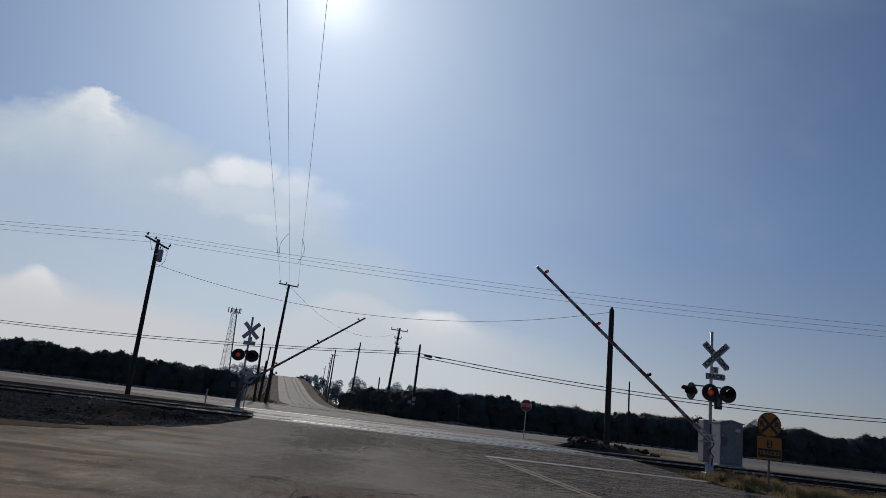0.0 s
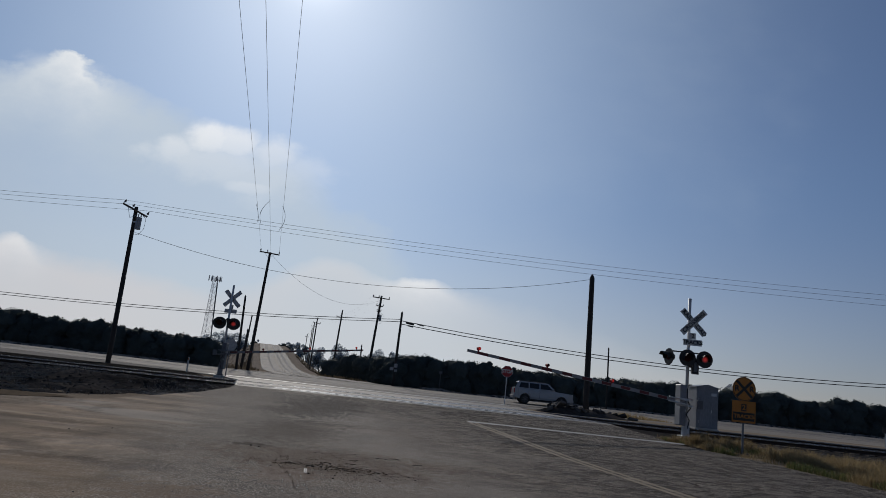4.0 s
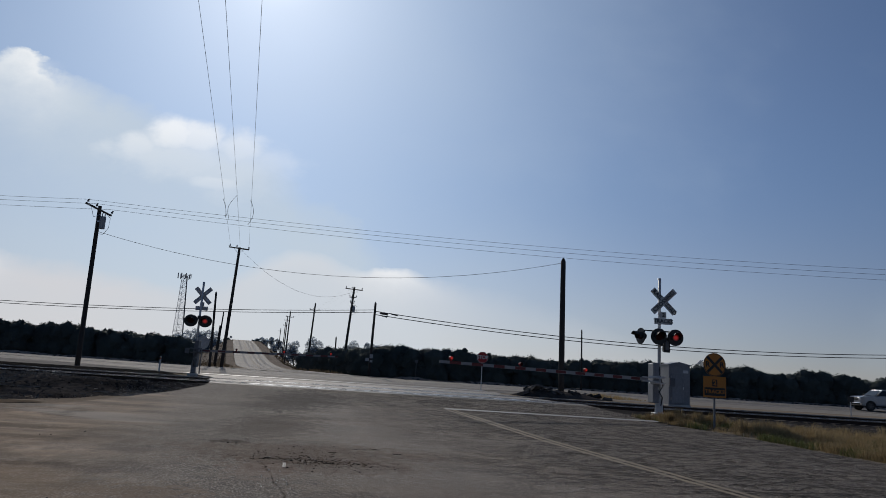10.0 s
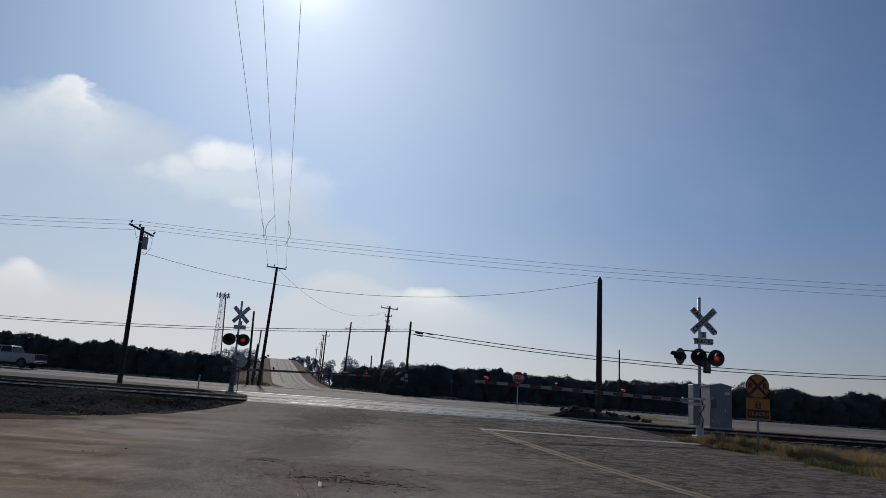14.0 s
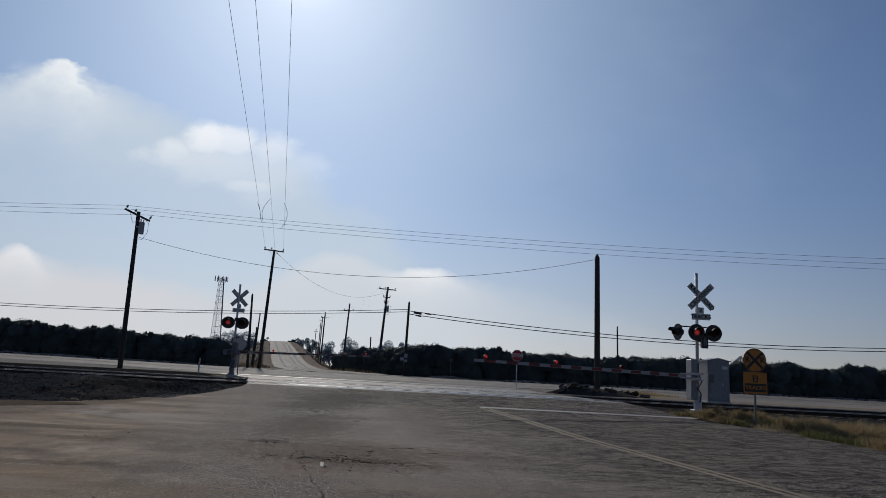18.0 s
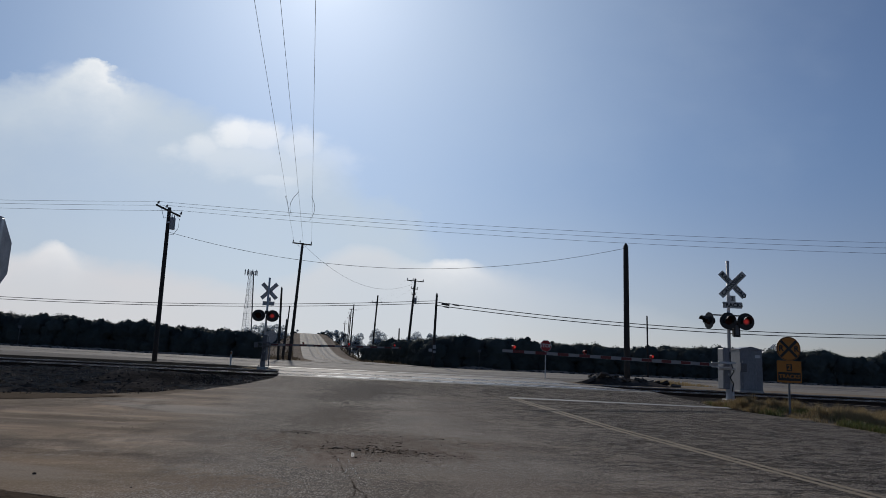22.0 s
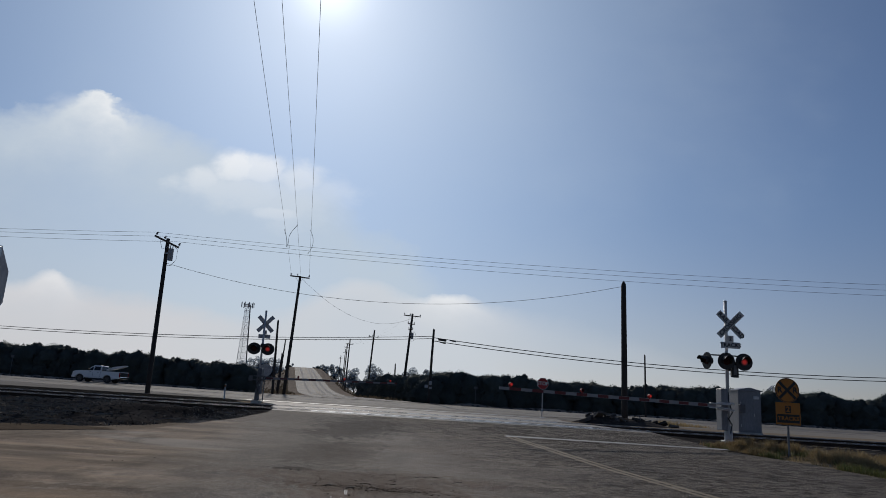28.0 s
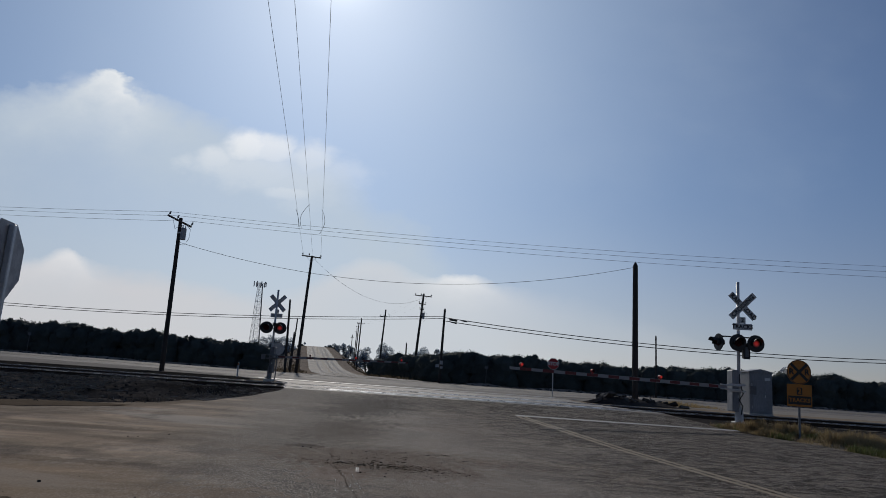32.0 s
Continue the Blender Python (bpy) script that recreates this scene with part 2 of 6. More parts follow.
def pavement_mat(name, dark, light, dust, dust_amount, crack=1.0, rough=0.75, lot=False, spec=0.2):
    """Worn asphalt: aggregate, patches, dust in drifts, and fine cracks."""
    m = bpy.data.materials.new(name)
    m.use_nodes = True
    g = Nodes(m.node_tree)
    b = next(n for n in m.node_tree.nodes if n.type == "BSDF_PRINCIPLED")
    vec = g.add("ShaderNodeTexCoord").outputs["Object"]
    grit = g.noise(g.add("ShaderNodeMapping", {0: vec, "Scale": (1.0, 0.24, 1.0)}).outputs[0], 52.0, 3.0, 0.8)
    lumps = g.noise(g.add("ShaderNodeMapping", {0: vec, "Scale": (1.0, 0.6, 1.0)}).outputs[0], 7.0, 5.0, 0.65)
    waves = g.noise(g.add("ShaderNodeMapping", {0: vec, "Scale": (1.0, 2.0, 1.0), "Rotation": (0, 0, radians(-6))}).outputs[0], 1.0, 3.5, 0.6)
    patch = g.noise(vec, 0.35, 5.0, 0.6)
    streak = g.noise(g.add("ShaderNodeMapping", {0: vec, "Scale": (0.30, 0.62, 1.0), "Rotation": (0, 0, radians(8))}).outputs[0], 0.9, 6.0, 0.6)
    fac = g.math("ADD", g.math("MULTIPLY", g.ramp(patch, 0.3, 0.7), 0.35), g.math("MULTIPLY", g.ramp(grit, 0.44, 0.59), 0.72))
    base = g.mix(g.math("ADD", fac, g.math("MULTIPLY", g.ramp(lumps, 0.35, 0.68), 0.25), clamp=True), dark, light)
    drift = g.math("MULTIPLY", g.ramp(g.math("ADD", g.math("MULTIPLY", streak, 0.65), g.math("MULTIPLY", patch, 0.35)), 0.465, 0.545), dust_amount)
    lanes, bare, matt = 1.0, 1.0, 0.0
    dusty = g.mix(g.math("ADD", g.math("MULTIPLY", g.ramp(grit, 0.38, 0.66), 0.5), g.math("MULTIPLY", g.ramp(lumps, 0.3, 0.7), 0.5)), [0.68 * c for c in dust], [1.18 * c for c in dust])
    if lot:
        # fine dust lies smooth on one side, bare aggregate shows in the travelled lanes, cracks open beyond them
        xyz = g.add("ShaderNodeSeparateXYZ", {0: vec})
        off = g.math("ADD", xyz.outputs[0], g.math("MULTIPLY", xyz.outputs[1], 0.221))
        off = g.math("ADD", off, g.math("MULTIPLY", g.math("SUBTRACT", streak, 0.5), 4.5))
        away = g.ramp(off, -0.3, -2.7)
        bare = g.math("SUBTRACT", 1.0, away)
        lanes = g.math("ADD", 0.03, g.math("MULTIPLY", g.ramp(off, 2.0, 8.0), 0.97))
        drift = g.math("ADD", g.math("MULTIPLY", drift, g.math("ADD", 0.12, g.math("MULTIPLY", away, 0.5))), g.math("MULTIPLY", away, 0.45), clamp=True)
        silt = g.noise(g.add("ShaderNodeMapping", {0: vec, "Scale": (0.30, 1.1, 1.0), "Rotation": (0, 0, radians(7)), "Location": (5.0, 3.0, 0.0)}).outputs[0], 1.0, 4.0, 0.55)
        dusty = g.mix(g.ramp(silt, 0.38, 0.62), [0.72 * c for c in dust], [1.22 * c for c in dust])
        dusty = g.mix(g.math("MULTIPLY", g.ramp(grit, 0.42, 0.62), 0.18), dusty, [1.4 * c for c in dust])
    col = g.mix(drift, base, dusty)
    if lot:
        # darker worn bands where the dust has been swept thin
        swept = g.noise(g.add("ShaderNodeMapping", {0: vec, "Scale": (0.34, 0.95, 1.0), "Rotation": (0, 0, radians(5)), "Location": (3.0, 1.0, 0.0)}).outputs[0], 1.0, 5.0, 0.62)
        col = g.mix(g.math("MULTIPLY", g.ramp(swept, 0.5, 0.60), 0.38), col, (0.09, 0.071, 0.054))
        col = g.mix(g.math("MULTIPLY", g.ramp(swept, 0.46, 0.36), 0.3), col, (0.29, 0.235, 0.175))
        broad = g.noise(g.add("ShaderNodeMapping", {0: vec, "Scale": (0.16, 0.42, 1.0), "Rotation": (0, 0, radians(4)), "Location": (1.0, 9.0, 0.0)}).outputs[0], 1.0, 5.0, 0.6)
        col = g.mix(g.math("MULTIPLY", g.math("MULTIPLY", g.ramp(broad, 0.5, 0.62), away), 0.7), col, (0.36, 0.32, 0.27))
        col = g.mix(g.math("MULTIPLY", g.math("MULTIPLY", g.ramp(broad, 0.48, 0.38), away), 0.55), col, (0.125, 0.098, 0.072))
        blot = g.noise(g.add("ShaderNodeMapping", {0: vec, "Scale": (0.55, 0.30, 1.0), "Rotation": (0, 0, radians(-9)), "Location": (7.0, 2.0, 0.0)}).outputs[0], 1.0, 7.0, 0.66)
        col = g.mix(g.math("MULTIPLY", g.ramp(blot, 0.52, 0.64), 0.45), col, (0.060, 0.050, 0.042))
        col = g.mix(g.math("MULTIPLY", g.ramp(blot, 0.48, 0.34), 0.28), col, (0.27, 0.235, 0.195))
    warp = g.add("ShaderNodeVectorMath", {0: vec, 1: g.add("ShaderNodeTexNoise", {"Vector": vec, "Scale": 2.5, "Detail": 4.0}).outputs["Color"]}, operation="ADD").outputs[0]
    cell = g.add("ShaderNodeTexVoronoi", {"Vector": g.add("ShaderNodeMapping", {0: warp, "Scale": (2.4, 1.5, 1.0)}).outputs[0], "Scale": 1.0}, feature="DISTANCE_TO_EDGE")
    line = g.math("SUBTRACT", 1.0, g.ramp(cell.outputs["Distance"], 0.0, 0.085))
    line = g.math("MULTIPLY", g.math("MULTIPLY", line, g.ramp(lumps, 0.36, 0.56)), crack)
    line = g.math("MULTIPLY", line, lanes)
    if lot:
        col = g.mix(g.math("MULTIPLY", g.ramp(off, 3.5, 9.0), 0.5), col, (0.060, 0.055, 0.051))
        # darker and paler wheel lanes, then exposed aggregate over everything
        lane = g.math("MULTIPLY", g.ramp(off, -1.4, 0.0), g.ramp(off, 1.9, 0.9))
        col = g.mix(g.math("MULTIPLY", lane, 0.34), col, (0.085, 0.070, 0.057))
        lane = g.math("MULTIPLY", g.ramp(off, 1.3, 2.3), g.ramp(off, 4.4, 3.0))
        col = g.mix(g.math("MULTIPLY", lane, 0.30), col, (0.25, 0.222, 0.19))
        speck = g.noise(g.add("ShaderNodeMapping", {0: vec, "Scale": (1.0, 0.45, 1.0)}).outputs[0], 58.0, 2.0, 0.75)
        shown = g.math("ADD", 0.12, g.math("MULTIPLY", bare, 0.88))
        col = g.mix(g.math("MULTIPLY", g.math("MULTIPLY", g.ramp(speck, 0.53, 0.62), shown), 0.62), col, (0.46, 0.415, 0.36))
        col = g.mix(g.math("MULTIPLY", g.math("MULTIPLY", g.ramp(speck, 0.48, 0.40), shown), 0.5), col, (0.030, 0.026, 0.021))
        ridge = g.math("ABSOLUTE", g.math("SUBTRACT", waves, 0.5))
        dash = g.math("MULTIPLY", g.math("MULTIPLY", g.ramp(ridge, 0.055, 0.012), g.ramp(lumps, 0.36, 0.5)), lanes)
        col = g.mix(g.math("MULTIPLY", dash, 0.62), col, (0.016, 0.015, 0.014))
        # spilled earth, tracked dirt and stains: place, reach, colour, how much
        for cx, cy, rx, ry, tone, much in ((-5.0, 8.0, 3.2, 1.5, (0.195, 0.143, 0.093), 0.5), (0.7, 8.2, 2.2, 1.5, (0.13, 0.097, 0.072), 0.4), (-1.55, 10.1, 0.55, 1.1, (0.23, 0.172, 0.136), 0.6),
                                           (-2.4, 8.0, 0.8, 0.7, (0.19, 0.14, 0.100), 0.6), (-1.3, 12.0, 2.3, 1.7, (0.098, 0.062, 0.040), 0.6), (-0.6, 10.7, 1.5, 1.0, (0.085, 0.053, 0.034), 0.45), (-2.65, 12.9, 0.5, 0.3, (0.03, 0.023, 0.018), 0.7),
                                           (-2.4, 16.2, 1.2, 3.4, (0.055, 0.043, 0.034), 0.6), (-2.7, 23.0, 1.7, 4.6, (0.045, 0.040, 0.037), 0.75), (0.3, 18.0, 0.9, 3.2, (0.19, 0.165, 0.14), 0.4),
                                           (-5.2, 9.55, 2.2, 0.22, (0.075, 0.056, 0.042), 0.5), (-6.5, 13.5, 1.3, 0.4, (0.09, 0.07, 0.054), 0.5), (-4.6, 12.2, 1.5, 0.5, (0.085, 0.067, 0.053), 0.4)):
            du = g.math("DIVIDE", g.math("SUBTRACT", xyz.outputs[0], cx), rx)
            dv = g.math("DIVIDE", g.math("SUBTRACT", xyz.outputs[1], cy), ry)
            d2 = g.math("SQRT", g.math("ADD", g.math("MULTIPLY", du, du), g.math("MULTIPLY", dv, dv)))
            spill = g.math("SUBTRACT", g.math("ADD", lumps, g.math("MULTIPLY", streak, 0.4)), g.math("MULTIPLY", d2, 0.38))
            hold = g.math("MULTIPLY", g.ramp(spill, 0.28, 0.52), g.math("ADD", 0.7, g.math("MULTIPLY", g.ramp(speck, 0.6, 0.45), 0.3)))
            hold = g.math("MULTIPLY", hold, much)
            matt = g.math("MAXIMUM", matt, hold)
            col = g.mix(hold, col, tone)
    col = g.mix(g.math("MULTIPLY", line, 0.28), col, (0.010, 0.009, 0.008))
    m.node_tree.links.new(col, b.inputs["Base Color"])
    b.inputs["Roughness"].default_value = rough
    b.inputs["Specular IOR Level"].default_value = spec
    height = g.math("ADD", g.math("MULTIPLY", grit, 0.22), g.math("MULTIPLY", lumps, 0.7))
    if lot:
        # dust and earth are dull, bare stone has a little shine
        shine = g.math("MULTIPLY", g.math("SUBTRACT", 1.0, matt), g.math("ADD", 0.25, g.math("MULTIPLY", bare, 0.75)))
        shine = g.math("MULTIPLY", shine, g.math("SUBTRACT", 1.0, g.math("MULTIPLY", lanes, 0.5)))
        m.node_tree.links.new(g.math("MULTIPLY", shine, spec), b.inputs["Specular IOR Level"])
        height = g.math("MULTIPLY", g.math("ADD", height, g.math("MULTIPLY", speck, 0.25)), g.math("ADD", 0.3, g.math("MULTIPLY", bare, 0.7)))
    height = g.math("SUBTRACT", height, g.math("MULTIPLY", line, 0.5))
    if lot:
        height = g.math("SUBTRACT", height, g.math("MULTIPLY", dash, 1.1))
    n = g.add("ShaderNodeBump", {"Strength": 0.9, "Distance": 0.045, "Height": height})
    m.node_tree.links.new(n.outputs[0], b.inputs["Normal"])
    return m


def striped(name, a, b_col, width, rim):
    """Paint in alternating bands along one axis."""
    m = bpy.data.materials.new(name)
    m.use_nodes = True
    g = Nodes(m.node_tree)
    b = next(n for n in m.node_tree.nodes if n.type == "BSDF_PRINCIPLED")
    vec = g.add("ShaderNodeTexCoord").outputs["Object"]
    xyz = g.add("ShaderNodeSeparateXYZ", {0: vec})
    band = g.math("GREATER_THAN", g.math("FRACT", g.math("DIVIDE", xyz.outputs[0], width * 2)), 0.5)
    band = g.math("MULTIPLY", band, g.math("LESS_THAN", g.math("ABSOLUTE", xyz.outputs[2]), rim))
    wear = g.ramp(g.noise(vec, 14.0, 6.0), 0.58, 0.75)
    col = g.mix(band, a, b_col)
    m.node_tree.links.new(g.mix(g.math("MULTIPLY", wear, 0.5), col, (0.2, 0.17, 0.15)), b.inputs["Base Color"])
    b.inputs["Roughness"].default_value = 0.5
    return m


M = dict(
    ground=surface("dry_earth", (0.155, 0.124, 0.093), (0.28, 0.23, 0.175), 0.95, 0.25, 9.0, 0.7, spec=0.0),
    margin=surface("brown_margin_dirt", (0.07, 0.054, 0.040), (0.17, 0.134, 0.098), 0.95, 0.5, 9.0, 0.9, spec=0.0),
    shoulder=surface("dusty_shoulder", (0.19, 0.175, 0.155), (0.29, 0.268, 0.24), 0.95, 0.4, 12.0, 0.6, spec=0.0),
    soil=surface("dark_soil", (0.013, 0.0124, 0.0123), (0.086, 0.077, 0.070), 0.95, 0.55, 7.0, 1.0, spec=0.0, spread=0.18, dist=0.06),
    ballast=surface("ballast_gravel", (0.02, 0.0185, 0.0175), (0.078, 0.072, 0.067), 0.95, 1.5, 22.0, 1.0, spec=0.0, dist=0.05),
    near_road=pavement_mat("worn_asphalt", (0.031, 0.0255, 0.021), (0.224, 0.184, 0.150), (0.325, 0.245, 0.173), 0.85, 1.0, 0.85, True, spec=0.09),
    crossing=pavement_mat("crossing_asphalt", (0.036, 0.032, 0.030), (0.115, 0.105, 0.095), (0.20, 0.172, 0.143), 0.6, 0.4, 0.66, spec=0.2),
    # smooth surface for the strip added to catch the sun
    glint_asphalt=surface("smooth_glint_asphalt", (0.05, 0.047, 0.044), (0.10, 0.094, 0.088), 0.40, 0.6, 9.0, 0.6, stretch=(1, 1, 1), spec=0.18),
    mouth=pavement_mat("dusty_mouth_asphalt", (0.045, 0.042, 0.039), (0.125, 0.115, 0.105), (0.19, 0.165, 0.14), 0.7, 0.4, 0.8, spec=0.12),
    track_wear=surface("polished_wheel_track", (0.24, 0.225, 0.205), (0.34, 0.32, 0.295), 0.9, 0.3, 14.0, 0.2, stretch=(3, 0.15, 1), spec=0.06),
    far_road=pavement_mat("pale_asphalt", (0.085, 0.08, 0.075), (0.15, 0.14, 0.13), (0.205, 0.18, 0.153), 0.9, 0.3, 0.8),
    sleeper=surface("creosoted_timber", (0.018, 0.014, 0.012), (0.06, 0.048, 0.04), 0.85, 3.0, 25.0, 0.8, stretch=(1, 0.2, 1), each=0.5),
    rail=surface("rusted_rail", (0.022, 0.015, 0.012), (0.06, 0.04, 0.03), 0.85, 3.0, 40.0, 0.3, spec=0.2),
    railhead=surface("polished_railhead", (0.42, 0.41, 0.40), (0.56, 0.55, 0.54), 0.24, 2.0, 40.0, 0.05, metal=1.0),
    pole=surface("weathered_pole_wood", (0.014, 0.0125, 0.012), (0.05, 0.043, 0.039), 0.9, 2.0, 18.0, 0.9, stretch=(4, 4, 0.25)),
    arm_wood=surface("weathered_crossarm_wood", (0.05, 0.04, 0.032), (0.14, 0.11, 0.085), 0.9, 2.0, 18.0, 0.6),
    insulator=surface("glazed_porcelain", (0.12, 0.10, 0.09), (0.2, 0.17, 0.15), 0.3, 6.0, 30.0, 0.0),
    wire=surface("weathered_cable", (0.02, 0.02, 0.02), (0.06, 0.06, 0.06), 0.7, 3.0, 20.0, 0.0),
    can=surface("grey_enamel", (0.22, 0.23, 0.24), (0.36, 0.37, 0.38), 0.55, 4.0, 30.0, 0.1),
    galv=surface("galvanised_steel", (0.36, 0.37, 0.38), (0.58, 0.59, 0.6), 0.5, 5.0, 40.0, 0.1, metal=0.7),
    alu=surface("aluminium_mast_paint", (0.38, 0.385, 0.39), (0.56, 0.56, 0.555), 0.5, 3.0, 30.0, 0.1, metal=0.2),
    white=surface("weathered_white_paint", (0.40, 0.40, 0.388), (0.60, 0.60, 0.58), 0.55, 3.0, 25.0, 0.15, stretch=(1, 1, 0.4)),
    cabinet=surface("dull_silver_paint", (0.125, 0.13, 0.14), (0.24, 0.247, 0.262), 0.5, 1.2, 20.0, 0.2, metal=0.15, stretch=(1, 1, 0.3)),
    black=surface("black_paint", (0.008, 0.008, 0.008), (0.028, 0.027, 0.026), 0.6, 6.0, 40.0, 0.1),
    letter=surface("black_lettering", (0.008, 0.008, 0.008), (0.02, 0.02, 0.02), 0.6, 6.0, 40.0, 0.0),
    yellow=surface("sign_yellow", (0.37, 0.125, 0.006), (0.45, 0.165, 0.01), 0.5, 4.0, 40.0, 0.05),
    red=surface("sign_red", (0.27, 0.010, 0.010), (0.36, 0.018, 0.015), 0.5, 4.0, 40.0, 0.05),
    signback=surface("bare_sign_back", (0.27, 0.27, 0.275), (0.46, 0.455, 0.45), 0.6, 9.0, 30.0, 0.1, spread=0.14),
    dark_lens=surface("unlit_red_lens", (0.03, 0.004, 0.004), (0.05, 0.006, 0.005), 0.6, 8.0, 30.0, 0.0, spec=0.1),
    lit=glowing("lit_red_lens", (1.0, 0.045, 0.035), 0.19, 0.13),
    lit_small=glowing("lit_arm_lamp", (1.0, 0.04, 0.03), 0.30, 0.07),
    red_plastic=surface("red_lamp_plastic", (0.30, 0.01, 0.01), (0.42, 0.02, 0.015), 0.65, 8.0, 30.0, 0.0),
    gatepaint=striped("gate_arm_stripes", (0.27, 0.26, 0.255), (0.13, 0.014, 0.013), 0.40, 0.048),
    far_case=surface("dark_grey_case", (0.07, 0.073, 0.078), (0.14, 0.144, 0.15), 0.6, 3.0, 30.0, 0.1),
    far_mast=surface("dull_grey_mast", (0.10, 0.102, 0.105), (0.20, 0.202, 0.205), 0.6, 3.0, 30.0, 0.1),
    # same worn stripes in darker tones, for the far arm
    gate_dark=striped("dark_worn_gate_stripes", (0.20, 0.19, 0.19), (0.09, 0.018, 0.017), 0.40, 0.045),
    panel=surface("crossing_panel_concrete", (0.11, 0.105, 0.10), (0.20, 0.19, 0.18), 0.29, 1.2, 25.0, 0.3, each=0.4),
    twig=surface("weathered_twigs", (0.10, 0.09, 0.077), (0.27, 0.24, 0.20), 0.85, 3.0, 20.0, 0.0, spec=0.1),
    concrete=surface("old_concrete", (0.30, 0.29, 0.27), (0.45, 0.43, 0.40), 0.9, 2.0, 25.0, 0.5),
    line_yellow=surface("worn_yellow_line", (0.13, 0.10, 0.063), (0.245, 0.193, 0.125), 0.85, 3.0, 40.0, 0.4),
    line_white=surface("worn_white_line", (0.15, 0.145, 0.137), (0.32, 0.31, 0.297), 0.75, 3.0, 40.0, 0.4),
    bark=surface("tree_bark", (0.05, 0.038, 0.028), (0.14, 0.11, 0.085), 0.95, 3.0, 20.0, 0.8),
    # orchard leaf base is blued and greyed a little to suggest haze
    leaf=leafy("orchard_leaves", (0.045, 0.056, 0.054), (0.085, 0.102, 0.096), 0.8, 0.03, round_at=1.3, spec=0.02),
    # pale blue-grey base and part transparency stand in for distance haze
    hazed_leaf=leafy("haze_tinted_leaves", (0.27, 0.325, 0.375), (0.39, 0.455, 0.51), 0.4, 0.62, 0.56),
    grass=leafy("dry_grass", (0.185, 0.137, 0.07), (0.385, 0.293, 0.16), 0.5, 0.5),
    green_grass=leafy("green_weed", (0.07, 0.09, 0.03), (0.16, 0.17, 0.06), 0.7, 0.35),
    scrub=leafy("brown_scrub", (0.09, 0.07, 0.045), (0.19, 0.15, 0.10), 0.7, 0.3),
    bank=surface("scrubby_bank_earth", (0.17, 0.140, 0.112), (0.37, 0.315, 0.255), 0.95, 0.5, 4.0, 1.0, spec=0.0, spread=0.22, dist=0.15),
    gravel=surface("grey_gravel", (0.05, 0.047, 0.044), (0.17, 0.16, 0.15), 0.9, 6.0, 20.0, 0.4),
    stone=surface("loose_stone", (0.04, 0.035, 0.03), (0.15, 0.13, 0.115), 0.9, 3.0, 20.0, 0.5),
    litter=leafy("white_paper", (0.74, 0.73, 0.70), (0.86, 0.85, 0.83), 8.0, 0.85),
    brown=surface("brown_earth", (0.036, 0.028, 0.022), (0.135, 0.103, 0.077), 0.95, 1.6, 14.0, 1.0, spec=0.0, spread=0.25, dist=0.06),
    silver=surface("silver_car_paint", (0.27, 0.275, 0.285), (0.33, 0.335, 0.345), 0.32, 2.0, 60.0, 0.0, metal=0.35),
    car_white=surface("white_car_paint", (0.66, 0.67, 0.68), (0.74, 0.75, 0.75), 0.3, 2.0, 60.0, 0.0),
    pearl=surface("pearl_car_paint", (0.27, 0.27, 0.28), (0.33, 0.33, 0.34), 0.3, 2.0, 60.0, 0.0, metal=0.15),
    glass=car_glass(),
    tyre=surface("tyre_rubber", (0.012, 0.012, 0.012), (0.03, 0.03, 0.03), 0.85, 6.0, 50.0, 0.2),
    rim=surface("alloy_rim", (0.07, 0.07, 0.073), (0.12, 0.12, 0.123), 0.4, 6.0, 40.0, 0.0, metal=0.8),
    chrome=surface("chrome_trim", (0.6, 0.6, 0.6), (0.7, 0.7, 0.7), 0.15, 6.0, 40.0, 0.0, metal=1.0),
    tail=surface("tail_lamp_red", (0.25, 0.01, 0.01), (0.35, 0.015, 0.015), 0.2, 6.0, 40.0, 0.0),
    head=surface("headlamp_glass", (0.6, 0.6, 0.6), (0.75, 0.75, 0.75), 0.12, 6.0, 40.0, 0.0),
)


# ---- building blocks ----
def part(name, bm, material, parent=None, label="", at=None, smooth=False):
    """Link a bmesh as one mesh object under a thing or under a part."""
    me = bpy.data.meshes.new(name)
    bm.to_mesh(me)
    bm.free()
    mats = material if isinstance(material, (list, tuple)) else [material]
    for m in mats:
        me.materials.append(m)
    if smooth:
        for p in me.polygons:
            p.use_smooth = True
    ob = new(name, me)
    if parent is not None:
        ob.parent = parent
    if at is not None:
        ob.matrix_basis = at
    return tagged(ob, label)


def thing(name, label, category, at=None, group="", kind=""):
    ob = new(name)
    ob.empty_display_size = 0.2
    if at is not None:
        ob.matrix_basis = at
    return tagged(ob, label, category, group, kind)


def box(bm, size, at=(0, 0, 0), bevel=0.0, turn=None, mat=0):
    m = Matrix.Translation(at) @ (turn or Matrix()) @ Matrix.Diagonal((*size, 1))
    g = bmesh.ops.create_cube(bm, size=1.0, matrix=m)
    faces = {f for v in g["verts"] for f in v.link_faces}
    for f in faces:
        f.material_index = mat
    if bevel:
        edges = list({e for v in g["verts"] for e in v.link_edges})
        bmesh.ops.bevel(bm, geom=edges, offset=bevel, segments=1, affect="EDGES")
    return bm


